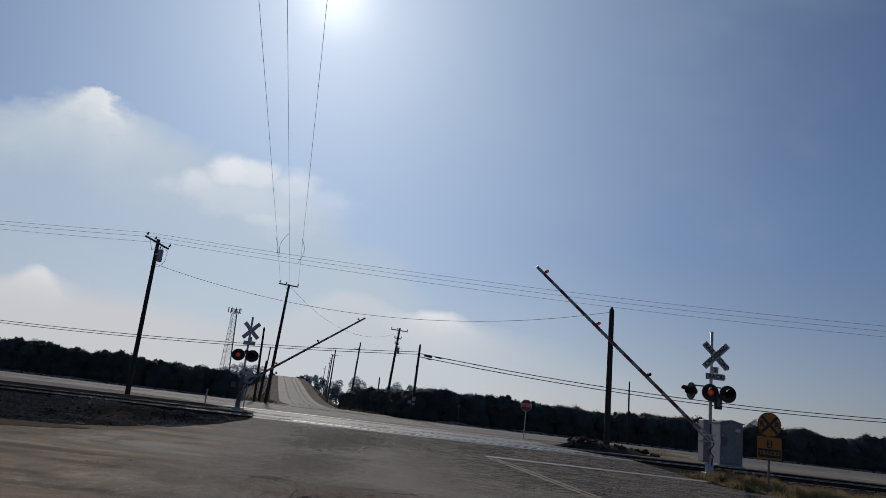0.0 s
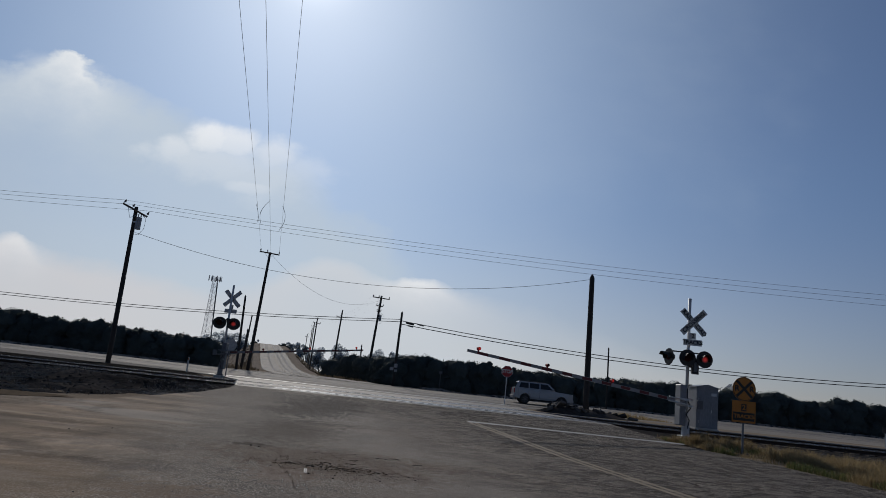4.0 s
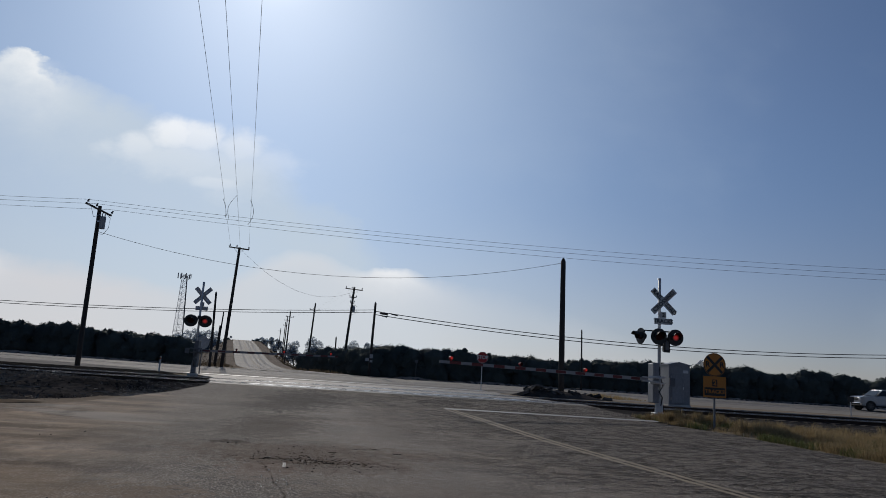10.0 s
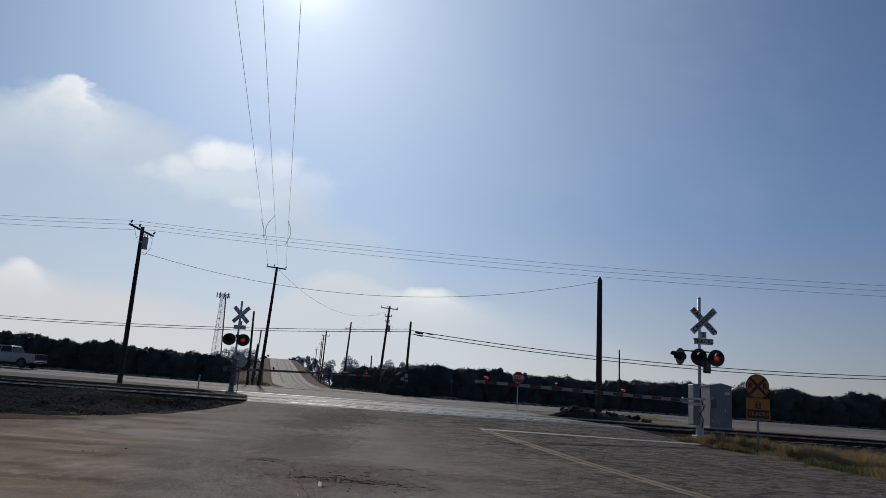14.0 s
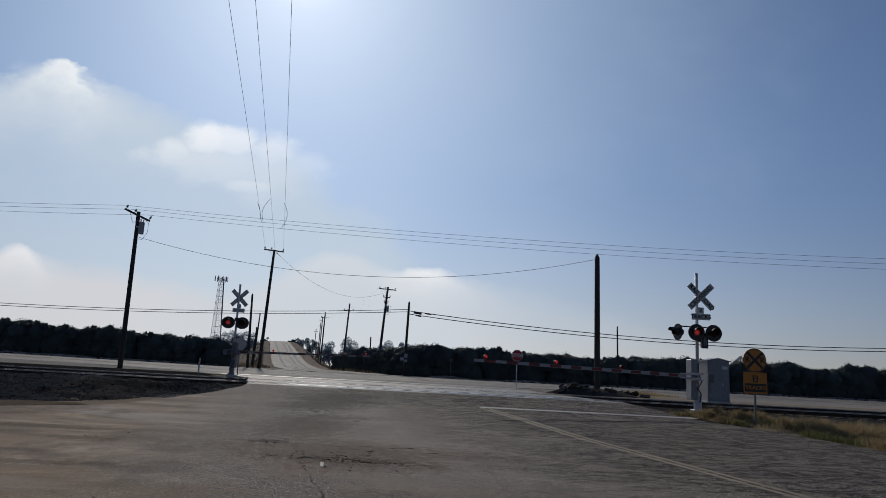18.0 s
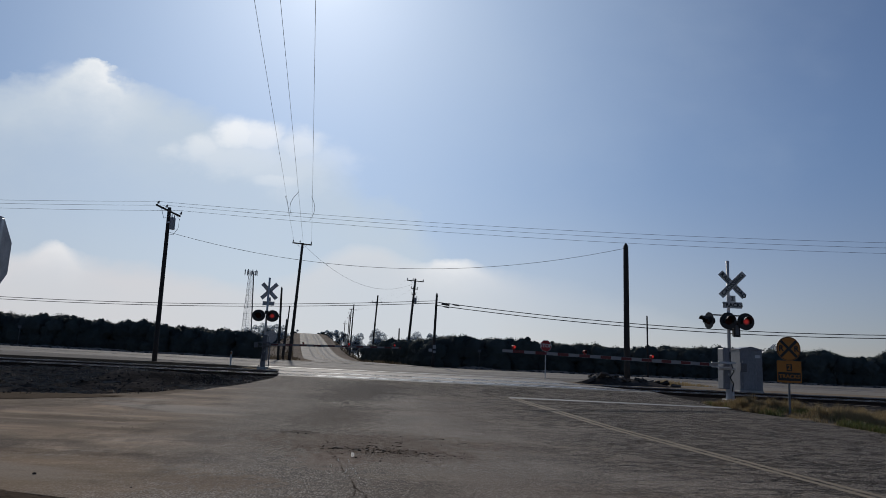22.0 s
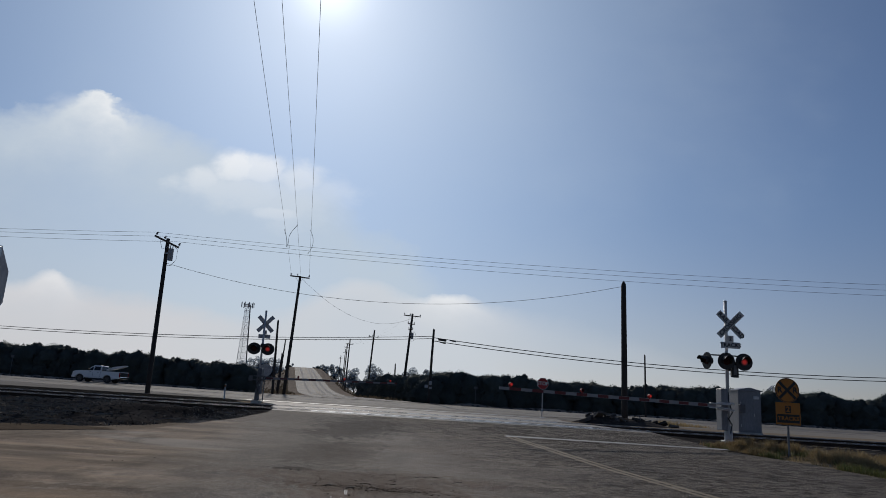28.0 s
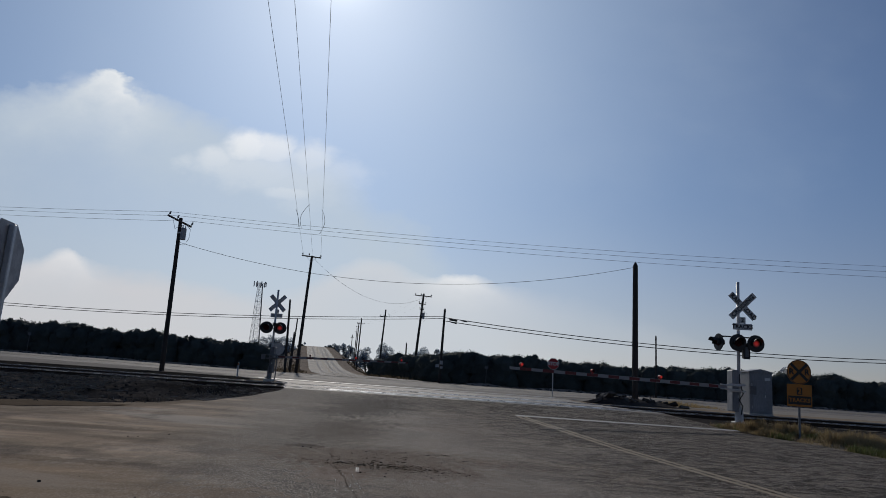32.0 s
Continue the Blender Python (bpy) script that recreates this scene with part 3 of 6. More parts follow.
def rod(bm, a, b, r0, r1=None, seg=10, caps=True, mat=0):
    a, b = Vector(a), Vector(b)
    d = b - a
    turn = d.to_track_quat("Z", "Y").to_matrix().to_4x4()
    g = bmesh.ops.create_cone(bm, cap_ends=caps, segments=seg, radius1=r0, radius2=r0 if r1 is None else r1, depth=d.length,
                              matrix=Matrix.Translation((a + b) / 2) @ turn)
    for f in {f for v in g["verts"] for f in v.link_faces}:
        f.material_index = mat
    return bm


def fresh():
    return bmesh.new()


def prism(bm, outline, y0, y1, mat=0, pinch=None):
    """Extrude an outline in x and z from y0 to y1. pinch(x, z) gives the share of the width kept there."""
    k = pinch or (lambda x, z: 1.0)
    mid = (y0 + y1) / 2
    a = [bm.verts.new((x, mid + (y0 - mid) * k(x, z), z)) for x, z in outline]
    b = [bm.verts.new((x, mid + (y1 - mid) * k(x, z), z)) for x, z in outline]
    n = len(outline)
    fs = [bm.faces.new(a), bm.faces.new(b[::-1])]
    fs += [bm.faces.new((a[i], b[i], b[(i + 1) % n], a[(i + 1) % n])) for i in range(n)]
    for f in fs:
        f.material_index = mat
    bmesh.ops.recalc_face_normals(bm, faces=fs)
    return bm


def cable(name, pts, r, parent, seg=5):
    """A thin cable through points."""
    verts, faces = [], []
    pts = [Vector(p) for p in pts]
    for i, p in enumerate(pts):
        d = (pts[min(i + 1, len(pts) - 1)] - pts[max(i - 1, 0)]).normalized()
        s = d.cross(Vector((0.13, 0.21, 0.97))).normalized()
        u = d.cross(s)
        for k in range(seg):
            w = 2 * math.pi * k / seg
            verts.append(p + r * (math.cos(w) * s + math.sin(w) * u))
    for i in range(len(pts) - 1):
        for k in range(seg):
            j = (k + 1) % seg
            faces.append((i * seg + k, i * seg + j, (i + 1) * seg + j, (i + 1) * seg + k))
    me = bpy.data.meshes.new(name)
    me.from_pydata(verts, [], faces)
    me.materials.append(M["wire"])
    ob = new(name, me)
    ob.parent = parent
    return ob


def sag(a, b, drop, n=28):
    a, b = Vector(a), Vector(b)
    return [a.lerp(b, i / n) - Vector((0, 0, 4 * drop * (i / n) * (1 - i / n))) for i in range(n + 1)]


def lettering(name, text, size, material, parent, at, spread=1.0):
    """Raised letters in the built-in font, centred, standing in the x-z plane and facing -y."""
    cu = bpy.data.curves.new(name, "FONT")
    cu.body, cu.size, cu.align_x, cu.align_y, cu.extrude, cu.space_character = text, size, "CENTER", "CENTER", 0.003, spread
    cu.resolution_u, cu.offset = 3, size * 0.034
    tmp = bpy.data.objects.new(name, cu)
    scene.collection.objects.link(tmp)
    me = bpy.data.meshes.new_from_object(tmp.evaluated_get(bpy.context.evaluated_depsgraph_get()))
    bpy.data.objects.remove(tmp)
    bpy.data.curves.remove(cu)
    me.materials.clear()
    me.materials.append(material)
    ob = new(name, me)
    ob.parent = parent
    ob.matrix_basis = at
    return ob


# ---- the lie of the land ----
PROFILE = ((-400, -0.1), (-20, 0.0), (9, 0.0), (16, 0.12), (23, 0.34), (25, 0.43), (27.5, 0.46), (36.5, 0.50), (40, 0.68), (46, 0.72), (58, 0.72), (62.5, 0.76), (66.5, 0.95), (72, 1.02),
           (78, 1.08), (100, 1.15), (140, 1.15), (4000, 1.15))
PY, PZ = [p[0] for p in PROFILE], [p[1] for p in PROFILE]
ROAD = ((-20, 0.0), (9, 0.0), (16, 0.12), (23, 0.36), (26, 0.60), (27.15, 0.704), (36.0, 0.704), (37.5, 0.70), (42, 0.735), (58, 0.73))


def gz(y):
    return float(np.interp(y, PY, PZ))


def rise(x, y):
    """The frontage road and the orchard climb gently away from the crossing on one side."""
    s = min(max((-x - 14) / 34, 0.0), 1.0)
    t = min(max((y - 46) / 16, 0.0), 1.0) * min(max((400 - y) / 200, 0.0), 1.0)
    return 0.27 * s * t


WIDE = sorted({*[float(x) for x in np.arange(-60, 60, 4)], -2500, -1200, -600, -300, -150, -100, 60, 100, 150, 300, 600, 1200, 2500})


def rz(y):
    """The road over the crossing lies higher than the ground beside the rails."""
    return max(gz(y), float(np.interp(y, [p[0] for p in ROAD], [p[1] for p in ROAD]))) if y < 58 else gz(y)


YS = sorted({*[float(y) for y in np.arange(-20, 80, 0.5)], *[float(y) for y in np.arange(80, 140, 5)], *[float(y) for y in PY], 26.0, 180, 260, 400, 700, 1200, 2200})


def road_x(y):
    """Centre line of the road over the crossing."""
    return 7.4 - 0.221 * y


def drape(name, y0, y1, left, right, material, lift, cols=12, rough_edge=0.15, parent=None, height=gz, step=None, skirt=0.0):
    """A sheet that follows the ground between two edges."""
    ys = [y for y in YS if y0 < y < y1]
    if step:
        ys = list(np.arange(y0 + step, y1 - 0.01, step))
    ys = [y0, *ys, y1]
    verts, faces = [], []
    for i, y in enumerate(ys):
        a, b = left(y), right(y)
        a += rough_edge * (noise.noise((a * 0.3, y * 0.9, 3.1)) + 0.6 * noise.noise((1.7, y * 3.1, 8.0)))
        b += rough_edge * (noise.noise((b * 0.3, y * 0.9, 7.7)) + 0.6 * noise.noise((4.2, y * 3.1, 5.0)))
        row = [a + (b - a) * c / cols for c in range(cols + 1)] if b - a < 500 else [a, *[x for x in WIDE if a < x < b], b]
        verts += [(x, y, height(y) + lift + rise(x, y)) for x in row]
    w = len(row)
    cols = w - 1
    for i in range(len(ys) - 1):
        for c in range(cols):
            faces.append((i * w + c, i * w + c + 1, (i + 1) * w + c + 1, (i + 1) * w + c))
    if skirt:
        for c, out in ((0, -0.25), (cols, 0.25)):
            base = len(verts)
            verts += [(verts[i * w + c][0] + out, verts[i * w + c][1], verts[i * w + c][2] - skirt) for i in range(len(ys))]
            faces += [(i * w + c, (i + 1) * w + c, base + i + 1, base + i) for i in range(len(ys) - 1)]
    me = bpy.data.meshes.new(name)
    me.from_pydata(verts, [], faces)
    me.materials.append(material)
    ob = new(name, me)
    ob.parent = parent
    return ob


def table(*pairs):
    xs, vs = [p[0] for p in pairs], [p[1] for p in pairs]
    return lambda y: float(np.interp(y, xs, vs))


def build_ground():
    xs = WIDE
    ys = [-400, -100, *YS, 4000]
    verts = [(x, y, gz(y) + rise(x, y)) for y in ys for x in xs]
    w = len(xs)
    faces = [(i * w + c, i * w + c + 1, (i + 1) * w + c + 1, (i + 1) * w + c) for i in range(len(ys) - 1) for c in range(w - 1)]
    me = bpy.data.meshes.new("ground")
    me.from_pydata(verts, [], faces)
    me.materials.append(M["ground"])
    tagged(new("ground", me), "dry tan earth with dust and sparse stubble", "ground", kind="structure")


def build_roads():
    near = drape("road", -20, 26.9, table((-20, -1.4), (5.9, -1.5), (6.5, -2.4), (7.0, -4.4), (7.4, -14), (8.0, -60), (15.2, -60), (15.9, -14), (16.4, -10.2), (18.5, -7.8), (22.5, -7.2), (25.3, -6.5), (26.9, -6.4)),
                 table((-20, 19.2), (17.5, 10.9), (20.8, 10.2), (23.5, 9.0), (26.9, 8.0)), M["near_road"], 0.012, 40, 0.12, height=rz, skirt=0.25)
    tagged(near, "worn cracked asphalt road apron with drifts of pale dust", "road", kind="structure")
    cross = drape("crossing_pavement", 26.9, 42.0, table((26.9, -6.4), (38, -9.0), (42, -11.2)), table((26.9, 8.0), (32, 7.2), (38, 6.6), (42, 6.7)), M["crossing"], 0.012, 16, 0.1, height=rz, skirt=0.35)
    tagged(cross, "patched asphalt between the rails of the level crossing", "road", kind="structure")
    link = drape("road_mouth", 42.0, 57.6, table((42, -11.8), (45.6, -14.0), (50, -17.0), (57.6, -26)), table((42, 6.7), (50, 7.0), (57.6, 15)), M["mouth"], 0.012, 16, 0.2, height=rz, skirt=0.2)
    tagged(link, "dusty asphalt where the road meets the frontage road", "road", kind="structure")
    # strip added so the sun glints in a bright line here
    glint = drape("sealed_strip", 44.6, 46.8, lambda y: -12.6, lambda y: 6.6, M["glint_asphalt"], 0.018, 30, 0.25, height=rz)
    tagged(glint, "smooth strip added across the road mouth to catch sun glint", "road", kind="structure")
    front = drape("frontage_road", 57.6, 70.4, lambda y: -900.0, lambda y: 900.0, M["far_road"], 0.016, 60, 0.0)
    tagged(front, "pale sun-bleached two-lane asphalt frontage road", "road", kind="structure")
    band = drape("shoulder", 70.4, 74.6, lambda y: -900.0, lambda y: 900.0, M["shoulder"], 0.010, 60, 0.0)
    tagged(band, "pale dusty dirt shoulder beside the frontage road", "shoulder", kind="structure")
    band = drape("shoulder", 43.0, 57.6, lambda y: -900.0, lambda y: 900.0, M["shoulder"], 0.006, 60, 0.0)
    tagged(band, "pale dusty dirt shoulder between rails and road", "shoulder", kind="structure")
    for x0, x1 in ((-900, -15), (13, 900)):
        for y in (64.3, 64.6):
            edge = drape("centre_line", y, y + 0.11, lambda v: x0, lambda v: x1, M["line_yellow"], 0.022, 20, 0.0)
            tagged(edge, "worn yellow centre line on the frontage road", "road marking", kind="structure")


def ramp_z(y):
    """The far road climbs to an overbridge."""
    if y < 120:
        return gz(y)
    s = min(max((y - 120) / 225.0, 0.0), 1.0)
    down = min(max((y - 350) / 200.0, 0.0), 1.0)
    up = s * s * (3 - 2 * s)
    return gz(y) + 11.55 * up * (1 - down * down * (3 - 2 * down))


def far_x(y):
    """Centre line of the climbing road."""
    return road_x(y) - float(np.interp(y, (70, 82, 400), (0.2, 1.2, 1.2)))


def build_far_road():
    top = drape("far_road", 70.4, 560, lambda y: far_x(y) - (4.1 + max(0, 75 - y) * 1.0), lambda y: far_x(y) + 4.1 + float(np.interp(y, (70.4, 74, 78, 85, 110, 160), (13.4, 9.6, 5.2, 2.2, 0.8, 0))), M["far_road"], 0.05, 8, 0.2, height=ramp_z, step=4.0)
    tagged(top, "pale asphalt road climbing to an overbridge", "road", kind="structure")
    for off in (-0.16, 0.16):
        ln = drape("centre_line", 78, 360, lambda y: far_x(y) + off - 0.06, lambda y: far_x(y) + off + 0.06, M["line_yellow"], 0.075, 1, 0.0, height=ramp_z, step=4.0)
        tagged(ln, "worn yellow centre line on the climbing road", "road marking", kind="structure")
    for off, w in ((-1.7, 0.25), (1.1, 0.22), (2.5, 0.3)):
        ln = drape("wheel_track", 71.0, 352, lambda y: far_x(y) + off - w, lambda y: far_x(y) + off + w, M["track_wear"], 0.065, 1, 0.12, height=ramp_z, step=4.0)
        tagged(ln, "pale polished wheel track worn along the climbing road", "wheel track", kind="structure")
    # earth bank under the road
    verts, faces = [], []
    ys = list(np.arange(74, 560, 4.0))
    for y in ys:
        z, g0 = ramp_z(y), gz(y) - 0.05
        run = max((z - g0) * 1.6, 0.4)
        c = far_x(y) + 0.5
        w = 6.4 + 1.0 * noise.noise((y * 0.05, 2.0, 0))
        for dx, h in ((-w - run, g0), (-w, z - 0.02), (-5.5, z + 0.02), (5.5, z + 0.02), (w, z - 0.02), (w + run, g0)):
            verts.append((c + dx, y, h + 0.004))
    for i in range(len(ys) - 1):
        for k in range(5):
            faces.append((i * 6 + k, i * 6 + k + 1, i * 6 + k + 7, i * 6 + k + 6))
    me = bpy.data.meshes.new("embankment")
    me.from_pydata(verts, [], faces)
    me.materials.append(M["bank"])
    tagged(new("embankment", me), "dry earth embankment carrying the climbing road", "embankment", kind="structure")


def build_markings():
    for off in (-0.11, 0.11):
        ln = drape("centre_line", 2.0, 23.6, lambda y: road_x(y) + off - 0.065, lambda y: road_x(y) + off + 0.065, M["line_yellow"], 0.017, 1, 0.03, height=rz)
        tagged(ln, "worn double yellow centre line on cracked asphalt", "road marking", kind="structure")
    bar = drape("stop_line", 23.3, 23.62, lambda y: 2.1, lambda y: 9.3, M["line_white"], 0.018, 14, 0.06, height=rz)
    tagged(bar, "faded white stop line before the crossing", "road marking", kind="structure")
    for a, b in ((4.6, 7.0), (1.2, 3.4)):
        bar = drape("lane_mark", 38.6, 38.9, lambda y: a, lambda y: b, M["line_white"], 0.018, 4, 0.05, height=rz)
        tagged(bar, "faded white paint mark beyond the rails", "road marking", kind="structure")


# ---- railway ----
TRACKS = (28.5, 34.6)
TOP = 0.73


def build_track(y0):
    tr = thing("railway_track", "two rusty steel rails with polished heads on dark timber sleepers", "railway track", pose(0, y0, 0), "railway tracks", "structure")
    bm = fresh()
    prism(bm, [(-0.07, 0), (0.07, 0), (0.07, 0.015), (0.012, 0.03), (0.012, 0.115), (0.034, 0.12), (0.034, 0.147), (-0.034, 0.147), (-0.034, 0.12), (-0.012, 0.115), (-0.012, 0.03), (-0.07, 0.015)], -900, 900)
    body = part("rail", bm, M["rail"], tr)
    bm = box(fresh(), (0.070, 1800, 0.014), bevel=0.004)
    head = part("rail_head", bm, M["railhead"], body, "sun-polished rail head", pose(0, 0, 0.152))
    body.matrix_basis = pose(0, -0.72, TOP - 0.158, 0, 0, 90)
    other = body.copy()
    scene.collection.objects.link(other)
    other.matrix_basis = pose(0, 0.72, TOP - 0.158, 0, 0, 90)
    h2 = head.copy()
    scene.collection.objects.link(h2)
    h2.parent = other
    bm = box(fresh(), (0.23, 2.6, 0.17), bevel=0.012)
    first = part("sleeper", bm, M["sleeper"], tr, at=pose(-34, 0, TOP - 0.245))
    for x in np.arange(-33.4, 40, 0.6):
        if -6.4 < x < 7.4:
            continue
        s = first.copy()
        scene.collection.objects.link(s)
        s.matrix_basis = pose(x + random.uniform(-0.04, 0.04), random.uniform(-0.05, 0.05), TOP - 0.245 + random.uniform(-0.012, 0.008), 0, 0, random.uniform(-1.5, 1.5))
    bm = fresh()
    for x in [*np.arange(-140, -34.5, 0.6), *np.arange(40.4, 140, 0.6)]:
        bmesh.ops.create_cube(bm, size=1.0, matrix=Matrix.Translation((x, 0, TOP - 0.245)) @ Matrix.Diagonal((0.23, 2.6, 0.17, 1)))
    tagged(part("sleeper_run", bm, M["sleeper"], tr), kind="stuff")


def build_ballast():
    for x0, x1 in ((-900, -6.3), (7.6, 900)):
        bm = fresh()
        h = TOP - 0.2
        xs = [x0, *np.arange(max(x0, -60), min(x1, 60), 1.5), x1]
        prof = ((25.6, 0.36), (26.6, h - 0.05), (27.0, h), (30.2, h), (31.5, h - 0.06), (33.0, h), (36.2, h), (36.8, h - 0.03), (38.4, 0.52))
        rows = []
        for x in sorted(set(xs)):
            # stones are heaped up round the rails towards the crossing
            end = min(max((abs(x) - (6.3 if x < 0 else 7.6)) / 4.0, 0.0), 1.0)
            heap = (1 - end) ** 1.5
            rows.append([bm.verts.new((x + heap * (0.3 + 0.5 * noise.noise((y * 1.7, 3.0, 2))) * (1 if x < 0 else -1), y + 0.12 * noise.noise((x, y, 1)), z + 0.155 * heap + 0.03 * noise.noise((x * 1.3, y * 1.3, 5)))) for y, z in prof])
        for a, b in zip(rows, rows[1:]):
            for k in range(len(prof) - 1):
                bm.faces.new((a[k], a[k + 1], b[k + 1], b[k]))
        bmesh.ops.recalc_face_normals(bm, faces=bm.faces)
        tagged(part("ballast_bed", bm, M["ballast"]), "dark grey crushed-stone ballast under the rails", "ballast", kind="structure")


def stone_form():
    bm = bmesh.new()
    bmesh.ops.create_icosphere(bm, subdivisions=1, radius=1.0)
    form = [tuple(v.co) for v in bm.verts], [tuple(v.index for v in f.verts) for f in bm.faces]
    bm.free()
    return form


STONE = stone_form()


def pebbles(name, label, count, spot, size, material, seed):
    """Many loose stones as one object."""
    rnd = random.Random(seed)
    verts, faces = [], []
    for _ in range(count):
        x, y, z = spot(rnd)
        s = size(rnd)
        base = len(verts)
        w = rnd.uniform(0, 6.28)
        tall = rnd.uniform(0.45, 0.8)
        for px, py, pz in STONE[0]:
            k = rnd.uniform(0.78, 1.22) * s
            verts.append((x + k * (px * math.cos(w) - py * math.sin(w)), y + k * (px * math.sin(w) + py * math.cos(w)), z + k * pz * tall))
        faces += [(base + a, base + b, base + c) for a, b, c in STONE[1]]
    me = bpy.data.meshes.new(name)
    me.from_pydata(verts, [], faces)
    me.materials.append(material)
    return tagged(new(name, me), label, "stones", kind="stuff")


def build_soil():
    """The dark churned earth between the apron and the rails."""
    xs, ys = np.arange(-62, -5.0, 0.2), np.arange(15.2, 27.4, 0.2)
    lim = table((15.2, -60), (16.4, -40), (17.0, -14), (17.7, -10.4), (19.3, -8.3), (22.5, -7.3), (25.3, -6.1), (26.9, -5.8), (28, -5.6))
    mounds = ((-9.7, 23.2, 1.7, 0.24), (-12.4, 24.0, 1.5, 0.20), (-15.5, 22.0, 1.8, 0.22), (-20.0, 23.0, 2.4, 0.22))

    def bank(x, y):
        k = min(max((lim(y) - x) / 1.3, 0), 1) * min(max((27.3 - y) / 0.8, 0), 1)
        lump = 0.5 + 0.5 * noise.noise((x * 0.35, y * 0.5, 2.0))
        up = 0.06 + 0.16 * lump + 0.13 * noise.noise((x * 0.9, y * 1.1, 4.0)) + 0.07 * noise.noise((x * 2.4, y * 2.6, 9.0)) + 0.05 * noise.noise((x * 6, y * 6, 1.0))
        up += 0.04 * math.exp(-((y - 24.0) / 2.0) ** 2) + sum(h * math.exp(-((x - mx) / w) ** 2 - ((y - my) / 1.5) ** 2) for mx, my, w, h in mounds)
        return gz(y) - 0.05 + k * up
    bm = fresh()
    grid = {}
    for i, x in enumerate(xs):
        for j, y in enumerate(ys):
            grid[i, j] = bm.verts.new((x, y, bank(x, y)))
    for i in range(len(xs) - 1):
        for j in range(len(ys) - 1):
            if lim(ys[j]) - xs[i] > -0.4:
                bm.faces.new((grid[i, j], grid[i + 1, j], grid[i + 1, j + 1], grid[i, j + 1]))
    bmesh.ops.delete(bm, geom=[v for v in bm.verts if not v.link_faces], context="VERTS")
    tagged(part("dirt_bank", bm, M["soil"]), "churned dark earth bank beside the rails", "earth bank", kind="structure")

    def spot(r):
        y = r.uniform(16.6, 27)
        x = min(lim(y) - 0.2, -5.5) - abs(r.gauss(0, 9))
        return x, y, bank(x, y) + 0.015 * r.random()
    pebbles("rubble", "loose clods on the dark earth", 3000, spot, lambda r: 0.012 + 0.05 * r.random() ** 3, M["soil"], 5)
    def heap_end(r):
        y = r.uniform(21.5, 27.0)
        x = lim(y) + 0.2 - abs(r.gauss(0, 0.3 + 0.16 * (y - 21.5)))
        return x, y, max(bank(x, y), gz(y)) + 0.02 * r.random()
    pebbles("gravel", "loose grey stones at the end of the earth bank", 1500, heap_end, lambda r: 0.010 + 0.028 * r.random() ** 2, M["gravel"], 15)
    def fringe(r):
        y = r.uniform(25.8, 37.5)
        return -6.5 - (y - 26) * 0.22 + min(r.gauss(-0.5, 0.4), 0.35), y, rz(y) - 0.01
    pebbles("gravel", "dark ballast stones strayed onto the end of the crossing", 260, fringe, lambda r: 0.010 + 0.022 * r.random() ** 2, M["ballast"], 16)
    # pale broken branches
    r = random.Random(18)
    brush = thing("brushwood", "pale broken branches strewn over the dark earth bank", "branches", kind="stuff")
    bm = fresh()
    for _ in range(130):
        x, y, z = spot(r)
        w, n = r.gauss(0, 0.7) + r.choice((0, 3.14)), 0.15 + 0.7 * r.random() ** 2
        p = Vector((x, y, z + 0.03))
        for _k in range(4):
            q = p + Vector((math.cos(w), math.sin(w), r.uniform(-0.12, 0.22))) * n / 4
            rod(bm, p, q, 0.014, 0.010, seg=4, caps=False)
            p, w = q, w + r.gauss(0, 0.35)
    part("branches", bm, M["twig"], brush)
    # mats of dead weeds in patches
    r = random.Random(28)
    verts, faces = [], []
    while len(faces) < 9000:
        x, y, z = spot(r)
        if noise.noise((x * 0.45, y * 0.8, 21.0)) < (0.0 if x < -10 else 0.16):
            continue
        for _ in range(6):
            a = Vector((x + r.gauss(0, 0.12), y + r.gauss(0, 0.12), z - 0.01))
            w, h = r.uniform(0, 6.28), r.uniform(0.03, 0.11)
            d, wide = Vector((math.cos(w), math.sin(w), 0)) * h * 0.8, Vector((-math.sin(w), math.cos(w), 0)) * r.uniform(0.006, 0.016)
            k = len(verts)
            verts += [a - wide, a + wide, a + d + Vector((0, 0, h))]
            faces.append((k, k + 1, k + 2))
    me = bpy.data.meshes.new("dead_weeds")
    me.from_pydata(verts, [], faces)
    me.materials.append(M["twig"])
    tagged(new("dead_weeds", me), "grey mats of dead weeds on the dark earth bank", "weeds", kind="stuff")
    # dry stalks and twigs that lie about
    r = random.Random(8)
    verts, faces = [], []
    for _ in range(5200):
        x, y, z = spot(r)
        while noise.noise((x * 0.5, y * 0.9, 11.0)) + (0.12 if x < -11 or y < 19 else -0.35) < 0.0:
            x, y, z = spot(r)
        w, n = r.uniform(-0.7, 0.7) + r.choice((0, 3.14)), 0.06 + 0.4 * r.random() ** 3
        d = Vector((math.cos(w), math.sin(w) * 0.8, r.uniform(0.0, 0.2))) * n
        s = Vector((0, 0, 1)) * r.uniform(0.005, 0.02)
        k = len(verts)
        a = Vector((x, y, z))
        verts += [a - s, a + s, a + d + s * 0.5, a + d - s * 0.5]
        faces.append((k, k + 1, k + 2, k + 3))
    me = bpy.data.meshes.new("dry_stalks")
    me.from_pydata(verts, [], faces)
    me.materials.append(M["twig"])
    tagged(new("dry_stalks", me), "grey dry stalks and twigs strewn over dark earth", "debris", kind="stuff")


